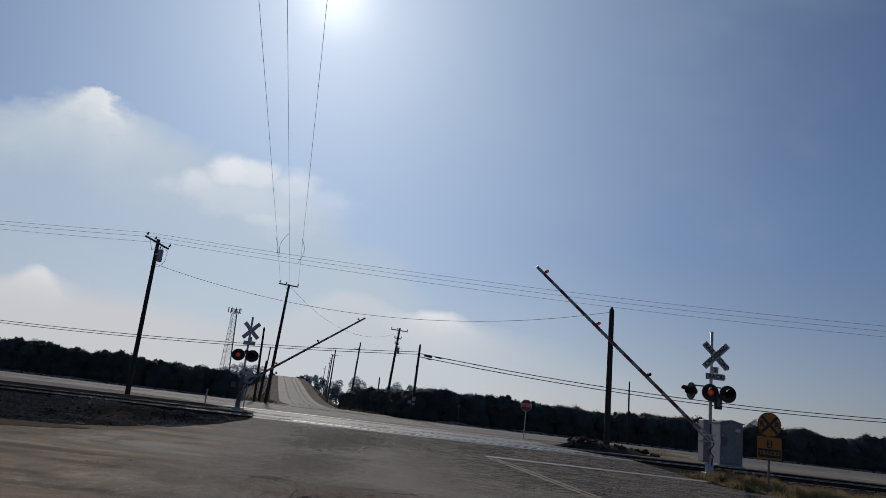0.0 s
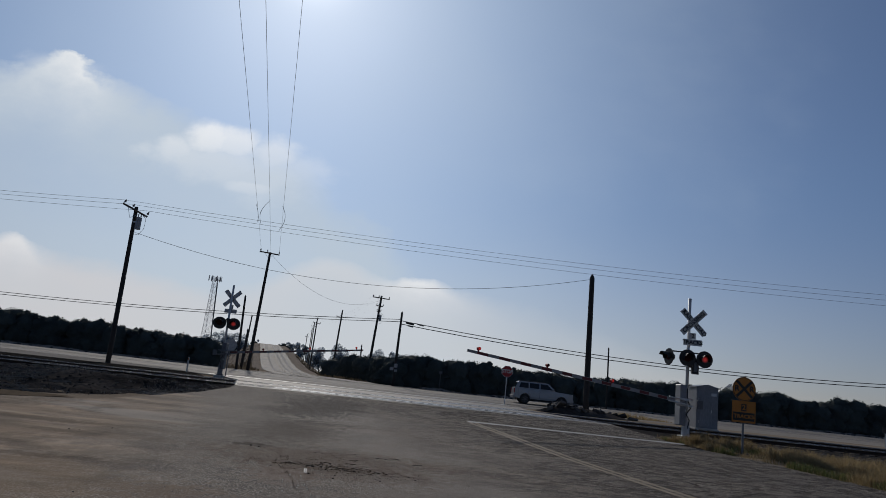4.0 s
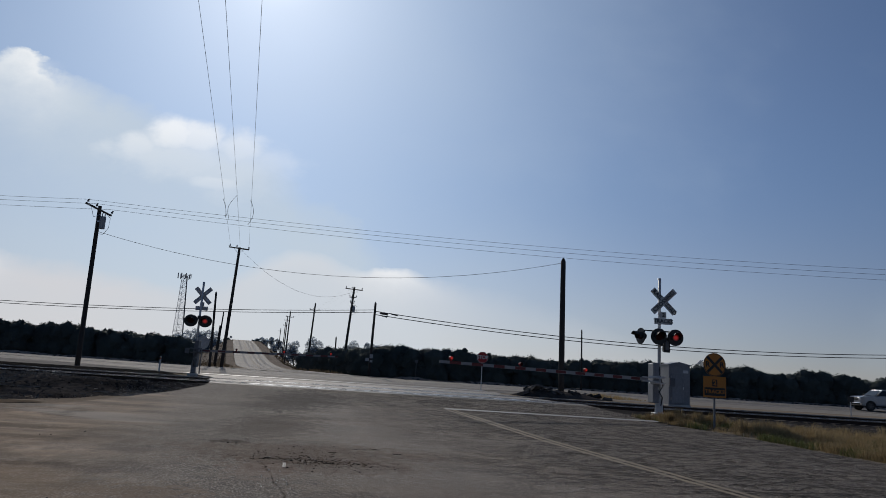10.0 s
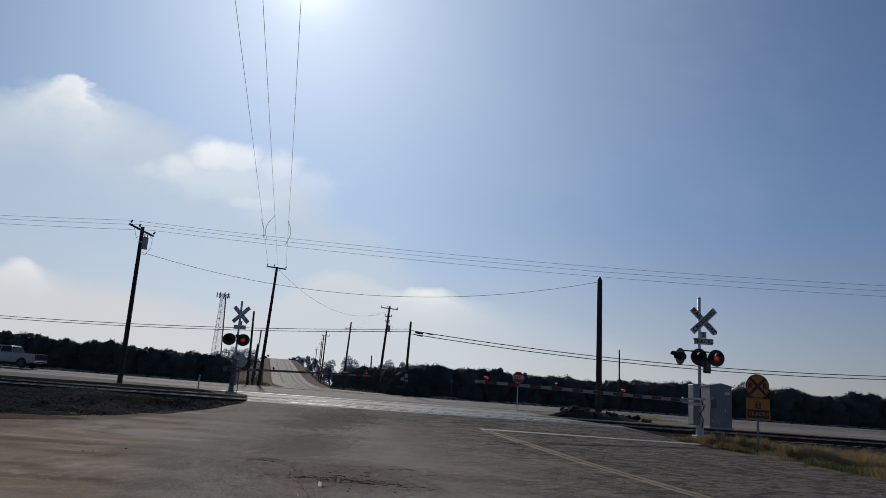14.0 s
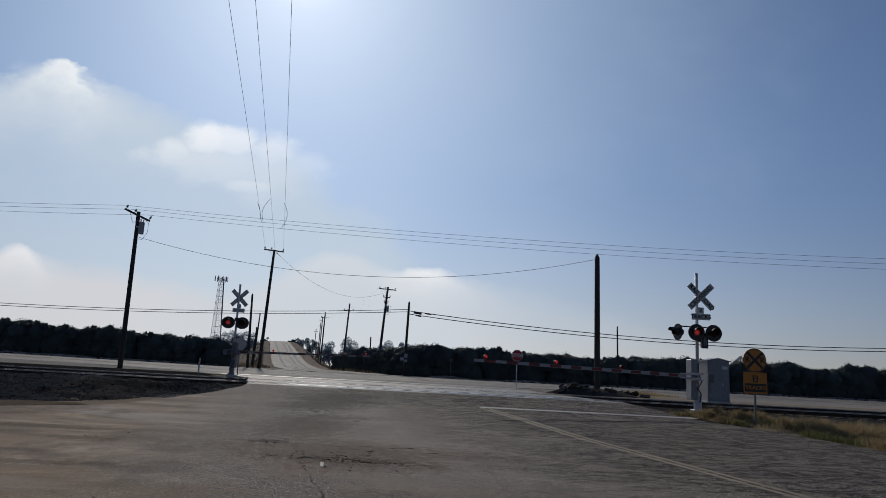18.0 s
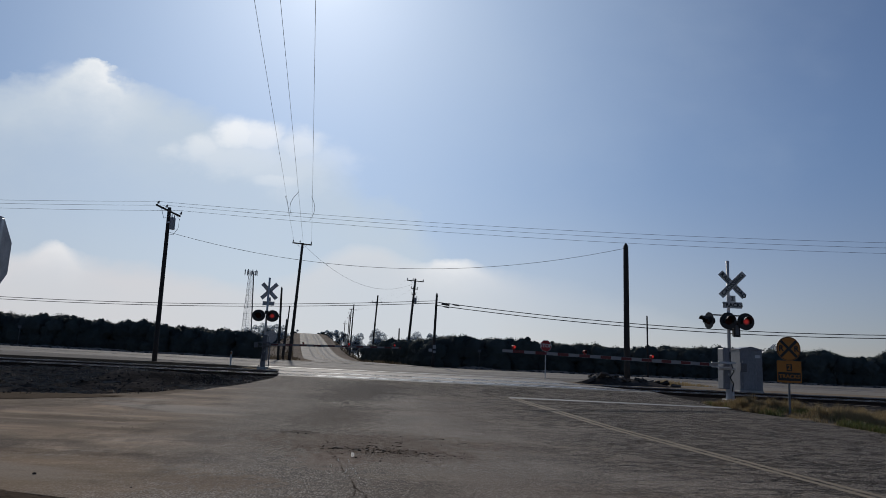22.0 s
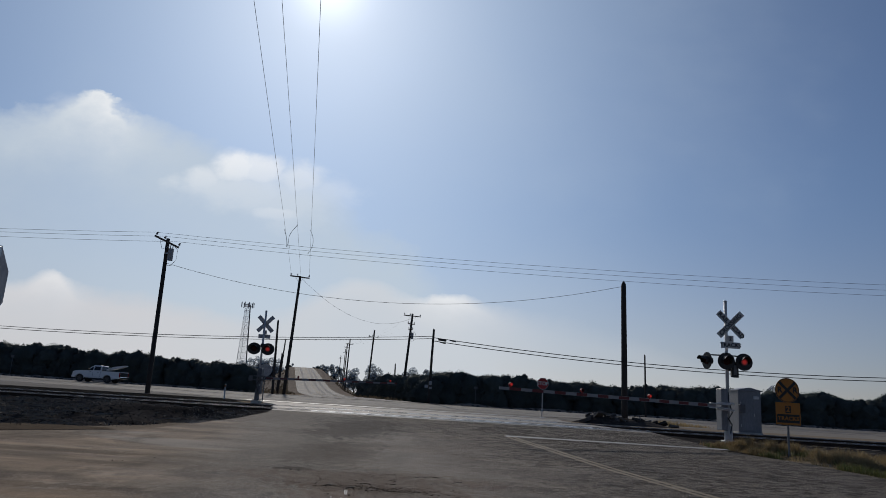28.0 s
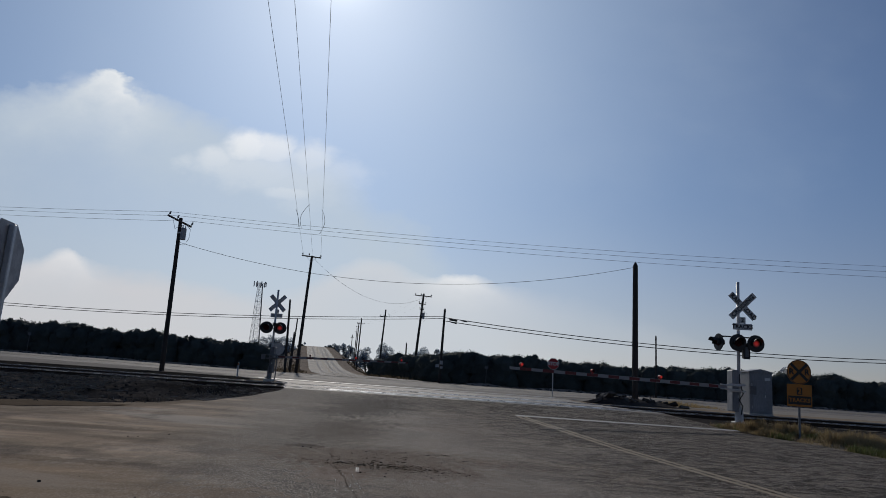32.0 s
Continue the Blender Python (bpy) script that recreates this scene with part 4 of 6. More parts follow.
def build_margin():
    """Sandy strip between the dark bank and the asphalt."""
    strip = drape("dirt_margin", 14.6, 18.4, lambda y: -60.0, table((14.6, -17), (15.6, -13.2), (16.4, -10.2), (17.4, -9.0), (18.4, -8.3)), M["margin"], 0.022, 40, 0.4, height=rz)
    tagged(strip, "sandy brown dirt margin along the asphalt", "dirt", kind="structure")


def build_cinders():
    """Dark ballast spread beyond the rails on the pole line's side."""
    strip = drape("cinder_strip", 37.9, 45.6, lambda y: -900.0, table((37.9, -9.2), (40, -11.2), (45.6, -13.8)), M["ballast"], 0.014, 90, 0.25)
    tagged(strip, "dark spread ballast beside the far track", "ballast", kind="structure")


def build_dirt_ridge():
    """Loose brown earth along the near edge of the asphalt."""
    edge = table((-15, 7.45), (-6.5, 7.1), (-4.4, 6.95), (-2.4, 6.4), (-1.6, 5.8), (-1.0, 4.6))
    bm = fresh()
    rows = []
    for x in np.arange(-15, -1.2, 0.05):
        row = []
        for k in range(45):
            y = edge(x) + 0.35 - 3.2 * (k / 44) ** 1.3 + 0.05 * noise.noise((x * 5.0, 3, 1)) + 0.12 * noise.noise((x * 1.7, 0, 1))
            into = edge(x) + 0.3 - y
            h = min(max(into / 0.9, 0), 1)
            z = gz(y) - 0.016 + h * (0.014 + 0.03 * abs(noise.noise((x * 1.1, y * 2.2, 3))) + 0.022 * noise.noise((x * 4, y * 6, 1)) + 0.016 * noise.noise((x * 11, y * 15, 6)))
            row.append(bm.verts.new((x, y, z + 0.021)))
        rows.append(row)
    for a, b in zip(rows, rows[1:]):
        for k in range(44):
            bm.faces.new((a[k], a[k + 1], b[k + 1], b[k]))
    bmesh.ops.recalc_face_normals(bm, faces=bm.faces)
    tagged(part("dirt_ridge", bm, M["brown"]), "loose brown earth along the asphalt edge", "earth", kind="structure")


def build_berm():
    """Low broken bank of earth and clods between the shoulder and the orchard."""
    for x0, x1 in ((-125, -21.5), (0.2, 150)):
        xs = np.arange(x0, x1, 0.3)
        bm = fresh()
        rows = []
        for x in xs:
            end = min(1.0, (x - x0) / 2.0, (x1 - x) / 2.0)
            tall = 0.10 + 0.20 * max(0.0, noise.noise((x * 0.23, 1.0, 0)) + 0.35)
            row = []
            for k in range(9):
                y = 73.2 + 0.3 * k + 0.15 * noise.noise((x * 0.7, k, 2))
                h = math.sin(math.pi * k / 8) * tall * end
                row.append(bm.verts.new((x, y, gz(y) + rise(x, y) - 0.03 + h * (1 + 0.6 * noise.noise((x * 1.9, y * 2.1, 3))) + 0.05 * end * noise.noise((x * 4, y * 4, 7)))))
            rows.append(row)
        for a, b in zip(rows, rows[1:]):
            for k in range(8):
                bm.faces.new((a[k], a[k + 1], b[k + 1], b[k]))
        bmesh.ops.recalc_face_normals(bm, faces=bm.faces)
        tagged(part("berm", bm, M["bank"]), "low broken earth berm along the orchard edge", "earth bank", kind="structure")

    def spot(r):
        x = r.uniform(-70, 90)
        while -21 < x < 0.5:
            x = r.uniform(-70, 90)
        y = 72.6 + abs(r.gauss(0, 0.8))
        return x, y, gz(y) + rise(x, y) + 0.06
    pebbles("clods", "clods and broken rubble along the orchard edge", 900, spot, lambda r: 0.03 + 0.2 * r.random() ** 3, M["stone"], 41)


def build_verge_gravel():
    """Dark cindery slope between the grass and the rails."""
    verge = drape("gravel_verge", 21.6, 26.2, table((21.6, 10.3), (23.5, 9.1), (26.2, 8.2)), lambda y: 900.0, M["ballast"], 0.02, 90, 0.2)
    tagged(verge, "dark cindery gravel slope beside the rails", "gravel", kind="structure")

    def spot(r):
        y = r.uniform(21.8, 26.4)
        return 8.6 + (26 - y) * 0.4 + abs(r.gauss(0, 8)), y, gz(y) + 0.03
    pebbles("gravel", "loose grey ballast stones on the slope", 1600, spot, lambda r: r.uniform(0.015, 0.05), M["stone"], 21)


def build_panels():
    """Precast panels between and beside the rails at the crossing."""
    for y0 in TRACKS:
        x0 = -5.3 if y0 < 30 else -6.6
        pan = thing("crossing_deck", "worn precast concrete panels between the rails", "crossing deck", pose(0, y0, TOP), "crossing decks", "structure")
        for dy, w in ((0, 1.26), (-1.06, 0.48), (1.06, 0.48)):
            me = None
            for i in range(5):
                at = pose(x0 + 1.2 + 2.44 * i, dy, -0.03 + random.uniform(-0.006, 0.004), random.uniform(-0.3, 0.3), random.uniform(-0.2, 0.2))
                if me is None:
                    ob = part("panel", box(fresh(), (2.40, w, 0.1), bevel=0.015), M["panel"], pan, at=at @ Matrix.Translation((0, 0, -0.03)))
                    me = ob.data
                else:
                    ob = new("panel", me)
                    ob.parent = pan
                    ob.matrix_basis = at @ Matrix.Translation((0, 0, -0.03))


build_ground()
build_roads()
build_far_road()
build_markings()
build_ballast()
for y in TRACKS:
    build_track(y)
build_soil()
build_margin()
build_cinders()
build_dirt_ridge()
build_berm()
build_verge_gravel()
build_panels()


# ---- poles and wires ----
def utility_pole(at, top, lean=(0.0, 0.0), r=(0.17, 0.12), arm=None, can=False, label="weathered brown timber utility pole with a crossarm"):
    """A timber pole. arm: half length, tilt in degrees, drop below the top, turn in degrees."""
    x, y = at
    z0 = gz(y)
    h = top - z0
    pole = thing("utility_pole", label, "utility pole", pose(x, y, z0), "utility poles")
    up = Vector((lean[0], lean[1], h))
    bm = rod(fresh(), (0, 0, -0.1), up, *r, seg=12)
    bmesh.ops.subdivide_edges(bm, edges=[e for e in bm.edges if abs(e.verts[0].co.z - e.verts[1].co.z) > 2], cuts=6)
    part("shaft", bm, M["pole"], pole, smooth=True)
    if not arm:
        part("roof_cut", rod(fresh(), up, up + Vector((0, 0, 1.6 * r[1])), r[1], r[1] * 0.15, seg=12), M["pole"], pole)
    spots = []
    for half, tilt, drop, turn in (arm or ()):
        c = up * (1 - drop / h) + Vector((0, -0.16, 0))
        m = Matrix.Translation(c) @ pose(0, 0, 0, 0, tilt, turn)
        a = part("crossarm", box(fresh(), (2 * half, 0.1, 0.13), bevel=0.01), M["arm_wood"], pole, at=m)
        for k in (-0.93, -0.25, 0.93):
            bm = rod(fresh(), (0, 0, 0.06), (0, 0, 0.16), 0.018, seg=6)
            rod(bm, (0, 0, 0.14), (0, 0, 0.22), 0.085, 0.07, seg=8)
            rod(bm, (0, 0, 0.22), (0, 0, 0.34), 0.062, 0.04, seg=8)
            part("insulator", bm, M["insulator"], a, at=pose(k * half, 0, 0))
            spots.append(pole.matrix_basis @ m @ Vector((k * half, 0, 0.3)))
        for s in (-1, 1):
            part("arm_brace", rod(fresh(), (s * half * 0.5, -0.06, -0.06), (0, -0.06, -0.6), 0.014, seg=6), M["galv"], a)
    if can:
        c = up * (1 - can / h)
        tank = part("transformer", rod(fresh(), (0, 0, -0.38), (0, 0, 0.38), 0.18, seg=16), M["can"], pole, "grey transformer can", Matrix.Translation(c + Vector((0.34, -0.1, 0))))
        part("lid", rod(fresh(), (0, 0, 0.38), (0, 0, 0.44), 0.19, 0.15, seg=16), M["can"], tank)
        for dx in (-0.08, 0.1):
            part("bushing", rod(fresh(), (dx, 0, 0.46), (dx, 0, 0.66), 0.04, 0.025, seg=8), M["insulator"], tank)
        part("bracket", box(fresh(), (0.24, 0.08, 0.1), (-0.22, 0, 0.1)), M["galv"], tank)
        cable("lead", [c + Vector(p) for p in ((0.55, -0.1, 0.6), (0.8, -0.12, 0.35), (0.78, -0.14, -0.3), (0.5, -0.15, -0.75), (0.1, -0.14, -0.72))], 0.014, pole)
    return pole, spots


def span(label, lines, r=0.0095):
    w = thing("overhead_wires", label, "overhead wires")
    for a, b, d in lines:
        cable("wire", sag(a, b, d), r, w)
    return w


def build_poles():
    p1, s1 = utility_pole((-19.42, 46.6), 11.15, (-0.12, 0), (0.165, 0.12), ((0.95, 23, 0.25, 0),), 1.15, "leaning timber utility pole with a tilted crossarm and grey transformer")
    p2, s2 = utility_pole((-16.88, 75), 13.77, (0.45, 0), (0.19, 0.13), ((1.05, 3, 0.12, 10),), False, "leaning timber utility pole with a single crossarm")
    utility_pole((11.82, 46.6), 9.8, (-0.12, 0), (0.21, 0.17), None, False, "stout dark timber pole without a crossarm")
    utility_pole((-17.5, 72.6), 8.5, (-0.22, 0), (0.14, 0.1), None, False, "short bare timber pole by the road corner")
    utility_pole((-18.25, 78), 7.0, (0.27, 0), (0.1, 0.07), None, False, "short thin leaning timber pole")
    utility_pole((-21.2, 90), 6.1, (0.2, 0), (0.1, 0.08), None, False, "thin bare timber pole")
    p3, s3 = utility_pole((-5.9, 100), 13.4, (0.72, 0), (0.2, 0.14), ((1.25, 4, 0.35, -8), (0.5, 4, 1.5, -8), (0.3, 4, 2.3, -8)), 3.2, "timber utility pole with two crossarms and a transformer")
    p4, _ = utility_pole((-1.56, 73), 8.6, (0.11, 0), (0.15, 0.11), None, False, "bare timber pole at the orchard edge with small sign plates")
    for dx, dz, w, h in ((-0.3, 1.75, 0.37, 0.3), (0.1, 2.1, 0.33, 0.4), (0.12, 1.6, 0.28, 0.22)):
        part("sign_plate", box(fresh(), (w, 0.03, h), bevel=0.006), M["can"], p4, "small pale sign plate", pose(dx, -0.19, dz))
    utility_pole((20.6, 72.8), 7.25, (-0.1, 0), (0.10, 0.075), None, False, "thin bare timber pole at the orchard edge")
    prev = s3
    for (x, y, top, lean, half) in ((-16.3, 150, 15.4, 0.6, 1.2), (-26.6, 190, 16.4, 0.3, 1.2), (-34.3, 240, 18.8, 0.3, 1.0), (-43.4, 300, 20.6, 0.3, 1.0), (-52.6, 350, 20.6, 0.3, 1.0)):
        p, s = utility_pole((x, y), top, (lean, 0), (0.22, 0.15), ((half * 0.9, 2, 1.5, -12),), False, "timber utility pole beside the climbing road")
        span("thin overhead wires along the climbing road", [(a, b, 0.8) for a, b in zip(prev, s)], 0.003)
        prev = s
    utility_pole((-7.75, 110), 6.55, (-0.1, 0), (0.13, 0.1), None, False, "thin bare timber pole among the orchard rows")
    # poles out of sight that carry the far ends of the lines
    near, sn = utility_pole((1.35, -16), 12.75, (0, 0), (0.18, 0.13), ((1.2, 0, 0.15, 0),), False, "timber utility pole with a crossarm behind the apron")
    pe, se = utility_pole((52, 46.6), 11.0, (0, 0), (0.18, 0.13), ((0.95, 23, 0.25, 0),), False, "timber utility pole with a tilted crossarm along the rails")
    pw, sw = utility_pole((-66, 46.6), 11.2, (0, 0), (0.18, 0.13), ((0.95, 12, 0.25, 0),), False, "timber utility pole with a crossarm along the rails")
    de, _ = utility_pole((86, 73), 10.3, (0, 0), (0.15, 0.11), None, False, "bare timber pole along the orchard")
    dw, _ = utility_pole((-88, 73), 9.3, (0, 0), (0.15, 0.11), None, False, "bare timber pole along the orchard")
    line = [Vector((-20.4, 46.45, 11.52)), Vector((-19.75, 46.45, 11.27)), Vector((-18.8, 46.45, 10.94))]
    east = [Vector((52, 46.4, 11.6)), Vector((52, 46.4, 11.2)), Vector((52, 46.4, 10.8))]
    span("three thin conductors along the rails", [(a, b, 0.88) for a, b in zip(line, east)])
    span("three thin conductors along the rails", [(a, b, 0.5) for a, b in zip(sw, line)])
    # three conductors over the crossing towards the leaning pole
    over = [(sn[0], s2[0]), (sn[1], s2[1].lerp(s2[2], 0.25)), (sn[2], s2[2])]
    taps = span("three thin conductors over the crossing road with looped taps", [(a, b, -0.15) for a, b in over], 0.0085)
    for (x, top, bulge, low, end) in ((-11.66, 12.3, 0.08, 11.05, 0.3), (-10.75, 12.65, -0.3, 11.0, -0.4), (-9.85, 12.35, 0.28, 10.65, 0.0)):
        cable("tap_wire", [(x + end * i / 14 + bulge * math.sin(math.pi * i / 14), 46.6, top + (low - top) * i / 14) for i in range(15)], 0.014, taps)
    span("sagging telephone cable between two poles", [((-19.5, 46.5, 9.45), (11.72, 46.5, 9.7), 1.95)], 0.0135)
    span("two telephone cables along the orchard", [((-1.46, 72.9, 7.78 - k), (86, 73, 10.1 - k), 2.6) for k in (0.0, 0.34)], 0.042)
    span("two telephone cables along the orchard", [((-88, 73, 8.45 - k), (-1.46, 72.9, 7.92 - k), 1.9) for k in (0.0, 0.24)], 0.031)
    box_ = thing("splice_case", "black cable splice cases hung below a telephone line", "cable splice")
    for x, z, n, r in ((-0.5, 7.60, 0.42, 0.13), (0.6, 7.53, 0.34, 0.05), (-0.42, 7.30, 0.3, 0.06)):
        part("case", rod(fresh(), (x - n, 72.88, z + 0.05), (x + n, 72.88, z - 0.05), r, seg=8), M["black"], box_)
    span("sagging cable between two poles beside the road", [((-16.2, 74.9, 13.5), (-5.6, 99.8, 12.55), 2.3)], 0.0125)


# ---- signals, gates and signs ----
def bulb_disc(name, r, parent, at, lit):
    """A lens disc: lit on its face, dark on its back."""
    bm = fresh()
    rod(bm, (0, -0.012, 0), (0, 0, 0), r, seg=24, mat=0)
    for f in bm.faces:
        f.material_index = 0 if f.calc_center_median().y < -0.011 else 1
    return part(name, bm, [M[lit], M["dark_lens"]], parent, at=at)


FLASHERS = []
# the near gate swings square to the road, not to the rails
GATE_TURN = 20.0


def signal_head(parent, at, phase):
    """A round black background with a hooded lamp. phase 0 or 1 takes turns; None stays dark."""
    bm = fresh()
    rod(bm, (0, 0.0, 0), (0, 0.02, 0), 0.305, seg=28)
    head = part("signal_lamp", bm, M["black"], parent, "round black signal lamp with hood", at)
    part("housing", rod(fresh(), (0, 0.02, 0), (0, 0.2, 0), 0.17, 0.11, seg=16), M["black"], head)
    # hood: a part tube over the lens
    bm = fresh()
    n, r = 20, 0.165
    ring = []
    for i in range(n + 1):
        w = radians(-25 + 230 * i / n)
        reach = 0.30 if 20 < -25 + 230 * i / n < 160 else 0.14
        ring.append([bm.verts.new((rr * math.cos(w), yy, rr * math.sin(w))) for rr, yy in ((r, 0.0), (r, -reach), (r + 0.008, -reach), (r + 0.008, 0.0))])
    for a, b in zip(ring, ring[1:]):
        for k in range(4):
            bm.faces.new((a[k], a[(k + 1) % 4], b[(k + 1) % 4], b[k]))
    part("hood", bm, M["black"], head)
    lens = bulb_disc("lens", 0.135, head, pose(0, -0.02, 0, 0, 0, 180 if phase is None else 0), "lit")
    if phase is not None:
        FLASHERS.append((lens, Vector((0, -0.02, 0)), phase))
    return head


def blade(parent, tilt, text, y, face):
    b = part("crossbuck_blade", box(fresh(), (1.22, 0.012, 0.229), bevel=0.003), M["white"] if face else M["signback"], parent, at=pose(0, y, 0, 0, tilt, 0))
    if face:
        for k, word in enumerate(text):
            lettering("lettering", word, 0.215, M["letter"], b, pose((k - (len(text) - 1) / 2) * 0.68, -0.0105, 0, 90, 0, 0), 1.05)
    else:
        part("stiffener", box(fresh(), (0.9, 0.012, 0.03), (0, -0.012, 0)), M["galv"], b)
    return b


def gate_arm(parent, at, length, side, painted=True):
    """A tapering gate arm along x from its pivot, with three lamps."""
    bm = fresh()
    prism(bm, [(side * x, z) for x, z in ((0.42, -0.062), (length * 0.45, -0.058), (length, -0.044), (length, 0.044), (length * 0.45, 0.058), (0.42, 0.062))], -0.018, 0.018)
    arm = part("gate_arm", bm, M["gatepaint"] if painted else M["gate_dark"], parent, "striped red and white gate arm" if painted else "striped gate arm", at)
    bm = box(fresh(), (0.86, 0.06, 0.05), (0.3 * side, -0.05, 0.07), 0.008)
    box(bm, (0.86, 0.06, 0.05), (0.3 * side, -0.05, -0.07), 0.008)
    part("arm_clamp", bm, M["galv"] if painted else M["far_case"], arm)
    for i, x in enumerate((length - 0.38, length - 2.95, length - 5.55)):
        bm = box(fresh(), (0.05, 0.05, 0.06), (0, 0, 0.075), 0.006)
        rod(bm, (0, -0.055, 0.135), (0, 0.055, 0.135), 0.054, seg=14)
        lamp = part("arm_lamp", bm, M["red_plastic"], arm, "small red arm lamp", pose(side * x, 0, 0))
        lens = bulb_disc("lens", 0.05, lamp, pose(0, -0.058, 0.135), "lit_small")
        if i:
            FLASHERS.append((lens, Vector((0, -0.058, 0.135)), (0, 1)[i - 1] if painted else (1, 0)[i - 1]))
    return arm


def crossing_signal(x, y, side, face, label):
    """Mast with crossbuck, lamps and gate. side: the way the arm points. face: whether the signs' fronts are seen."""
    z0 = gz(y)
    s = thing("crossing_signal", label, "railway signal", pose(x, y, z0), "crossing signals")
    base = z0
    H = 5.6 - z0 if face else 5.85 - z0
    bm = box(fresh(), (0.5, 0.5, 0.2), (0, 0, 0.02), 0.02)
    part("foundation", bm, M["concrete"], s)
    bm = rod(fresh(), (0, 0, 0.1), (0, 0, 0.72), 0.15, 0.13, seg=12)
    box(bm, (0.42, 0.42, 0.04), (0, 0, 0.18), 0.006)
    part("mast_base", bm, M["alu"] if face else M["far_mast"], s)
    part("mast", rod(fresh(), (0, 0, 0.3), (0, 0, H), 0.058, seg=14), M["alu"], s, "pale aluminium mast", smooth=True)
    part("mast_cap", rod(fresh(), (0, 0, H), (0, 0, H + 0.03), 0.068, 0.05, seg=14), M["galv"], s)
    zc = (4.74 if face else 5.11) - z0
    off = pose(0.11 if face else 0.02, -0.13 if face else 0.1, zc)
    for tilt, words, yy in ((45, ("RAIL", "ROAD"), 0.0), (-45, ("CROSSING",), -0.016)):
        b = blade(s, tilt, words, 0, face)
        b.matrix_basis = off @ pose(0, yy, 0, 0, tilt, 0)
    zt = (3.99 if face else 4.4) - z0
    plate = part("track_count_plate", box(fresh(), (0.686, 0.012, 0.229), bevel=0.004), M["white"] if face else M["signback"], s, at=pose(0.1 if face else 0.02, -0.13 if face else 0.1, zt))
    up = part("track_number_plate", box(fresh(), (0.229, 0.012, 0.23), bevel=0.004), M["white"] if face else M["signback"], s, at=pose(0.1 if face else 0.02, -0.13 if face else 0.1, zt + 0.235))
    if face:
        lettering("lettering", "TRACKS", 0.195, M["letter"], plate, pose(0, -0.0105, 0, 90, 0, 0), 1.05)
        lettering("lettering", "2", 0.2, M["letter"], up, pose(0, -0.0105, 0, 90, 0, 0))
    zl = (3.40 if face else 3.67) - z0
    bar = (-0.74, 0.54) if face else (-0.42, 0.42)
    part("lamp_crossarm", rod(fresh(), (bar[0], -0.02, zl + 0.22), (bar[1], -0.02, zl + 0.22), 0.025, seg=8), M["black"], s)
    part("junction_box", rod(fresh(), (0, -0.06, zl + 0.1), (0, -0.06, zl + 0.3), 0.1, seg=12), M["black"], s)
    if face:
        signal_head(s, pose(-0.13, -0.3, zl), 0)
        signal_head(s, pose(0.50, -0.3, zl), 1)
        signal_head(s, pose(-0.74, -0.05, zl, 0, 0, -78), None)
        bm = box(fresh(), (0.2, 0.2, 0.52), bevel=0.03)
        box(bm, (0.24, 0.03, 0.56), (0, -0.11, 0), 0.01)
        bell = part("bell", bm, M["black"], s, "dark boxed crossing bell", pose(0.21, -0.1, zl - 0.28))
        part("grille", box(fresh(), (0.13, 0.02, 0.36), (0, -0.13, -0.02), 0.008), M["far_case"], bell)
        part("bell_bracket", box(fresh(), (0.16, 0.05, 0.05), (0.1, -0.05, zl - 0.28), 0.01), M["black"], s)
    else:
        signal_head(s, pose(-0.40, -0.22, zl) @ Matrix.Diagonal((1.24, 1, 1.1, 1)), 0)
        signal_head(s, pose(0.38, -0.22, zl) @ Matrix.Diagonal((1.24, 1, 1.1, 1)), 1)
    # gate machine
    zp = (1.81 if face else 2.05) - z0
    bm = box(fresh(), (0.24, 0.5, 1.45), bevel=0.02)
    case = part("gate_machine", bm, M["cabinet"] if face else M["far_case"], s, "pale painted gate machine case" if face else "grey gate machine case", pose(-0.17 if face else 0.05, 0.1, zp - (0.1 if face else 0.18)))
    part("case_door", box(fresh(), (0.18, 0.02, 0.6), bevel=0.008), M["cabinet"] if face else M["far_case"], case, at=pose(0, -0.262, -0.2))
    part("hasp", box(fresh(), (0.03, 0.03, 0.09), bevel=0.004), M["galv"], case, at=pose(0.07, -0.28, -0.2))
    bm = box(fresh(), (0.62, 0.05, 0.055), (-0.2 * side * -1 if face else 0.1, -0.3, zp + 0.11), 0.008)
    box(bm, (0.62, 0.05, 0.055), (-0.2 * side * -1 if face else 0.1, -0.3, zp - 0.12), 0.008)
    part("counterweight_arm", bm, M["galv"] if face else M["far_case"], s)
    part("counterweight", box(fresh(), (0.22, 0.08, 0.3), (-0.36 * side, -0.34, zp - 0.04), 0.015), M["far_case"], s)
    pts = [(0.0, -0.07, zp + 0.5), (-0.02, -0.12, zp + 0.2), (0.07, -0.2, zp - 0.2), (-0.08, -0.22, zp - 0.42), (0.05, -0.2, zp - 0.62), (0.02, -0.12, 0.45)]
    cable("conduit", pts, 0.022, s)
    pivot = Vector((-0.22 if face else 0.1, -0.36, zp))
    arm = gate_arm(s, Matrix.Translation(pivot), 8.74 if face else 7.75, side, face)
    return s, arm, pivot


def octagon(r, y0, y1):
    bm = fresh()
    rod(bm, (0, y0, 0), (0, y1, 0), r, seg=8)
    bmesh.ops.rotate(bm, verts=bm.verts, cent=(0, 0, 0), matrix=Matrix.Rotation(radians(22.5), 3, "Y"))
    return bm


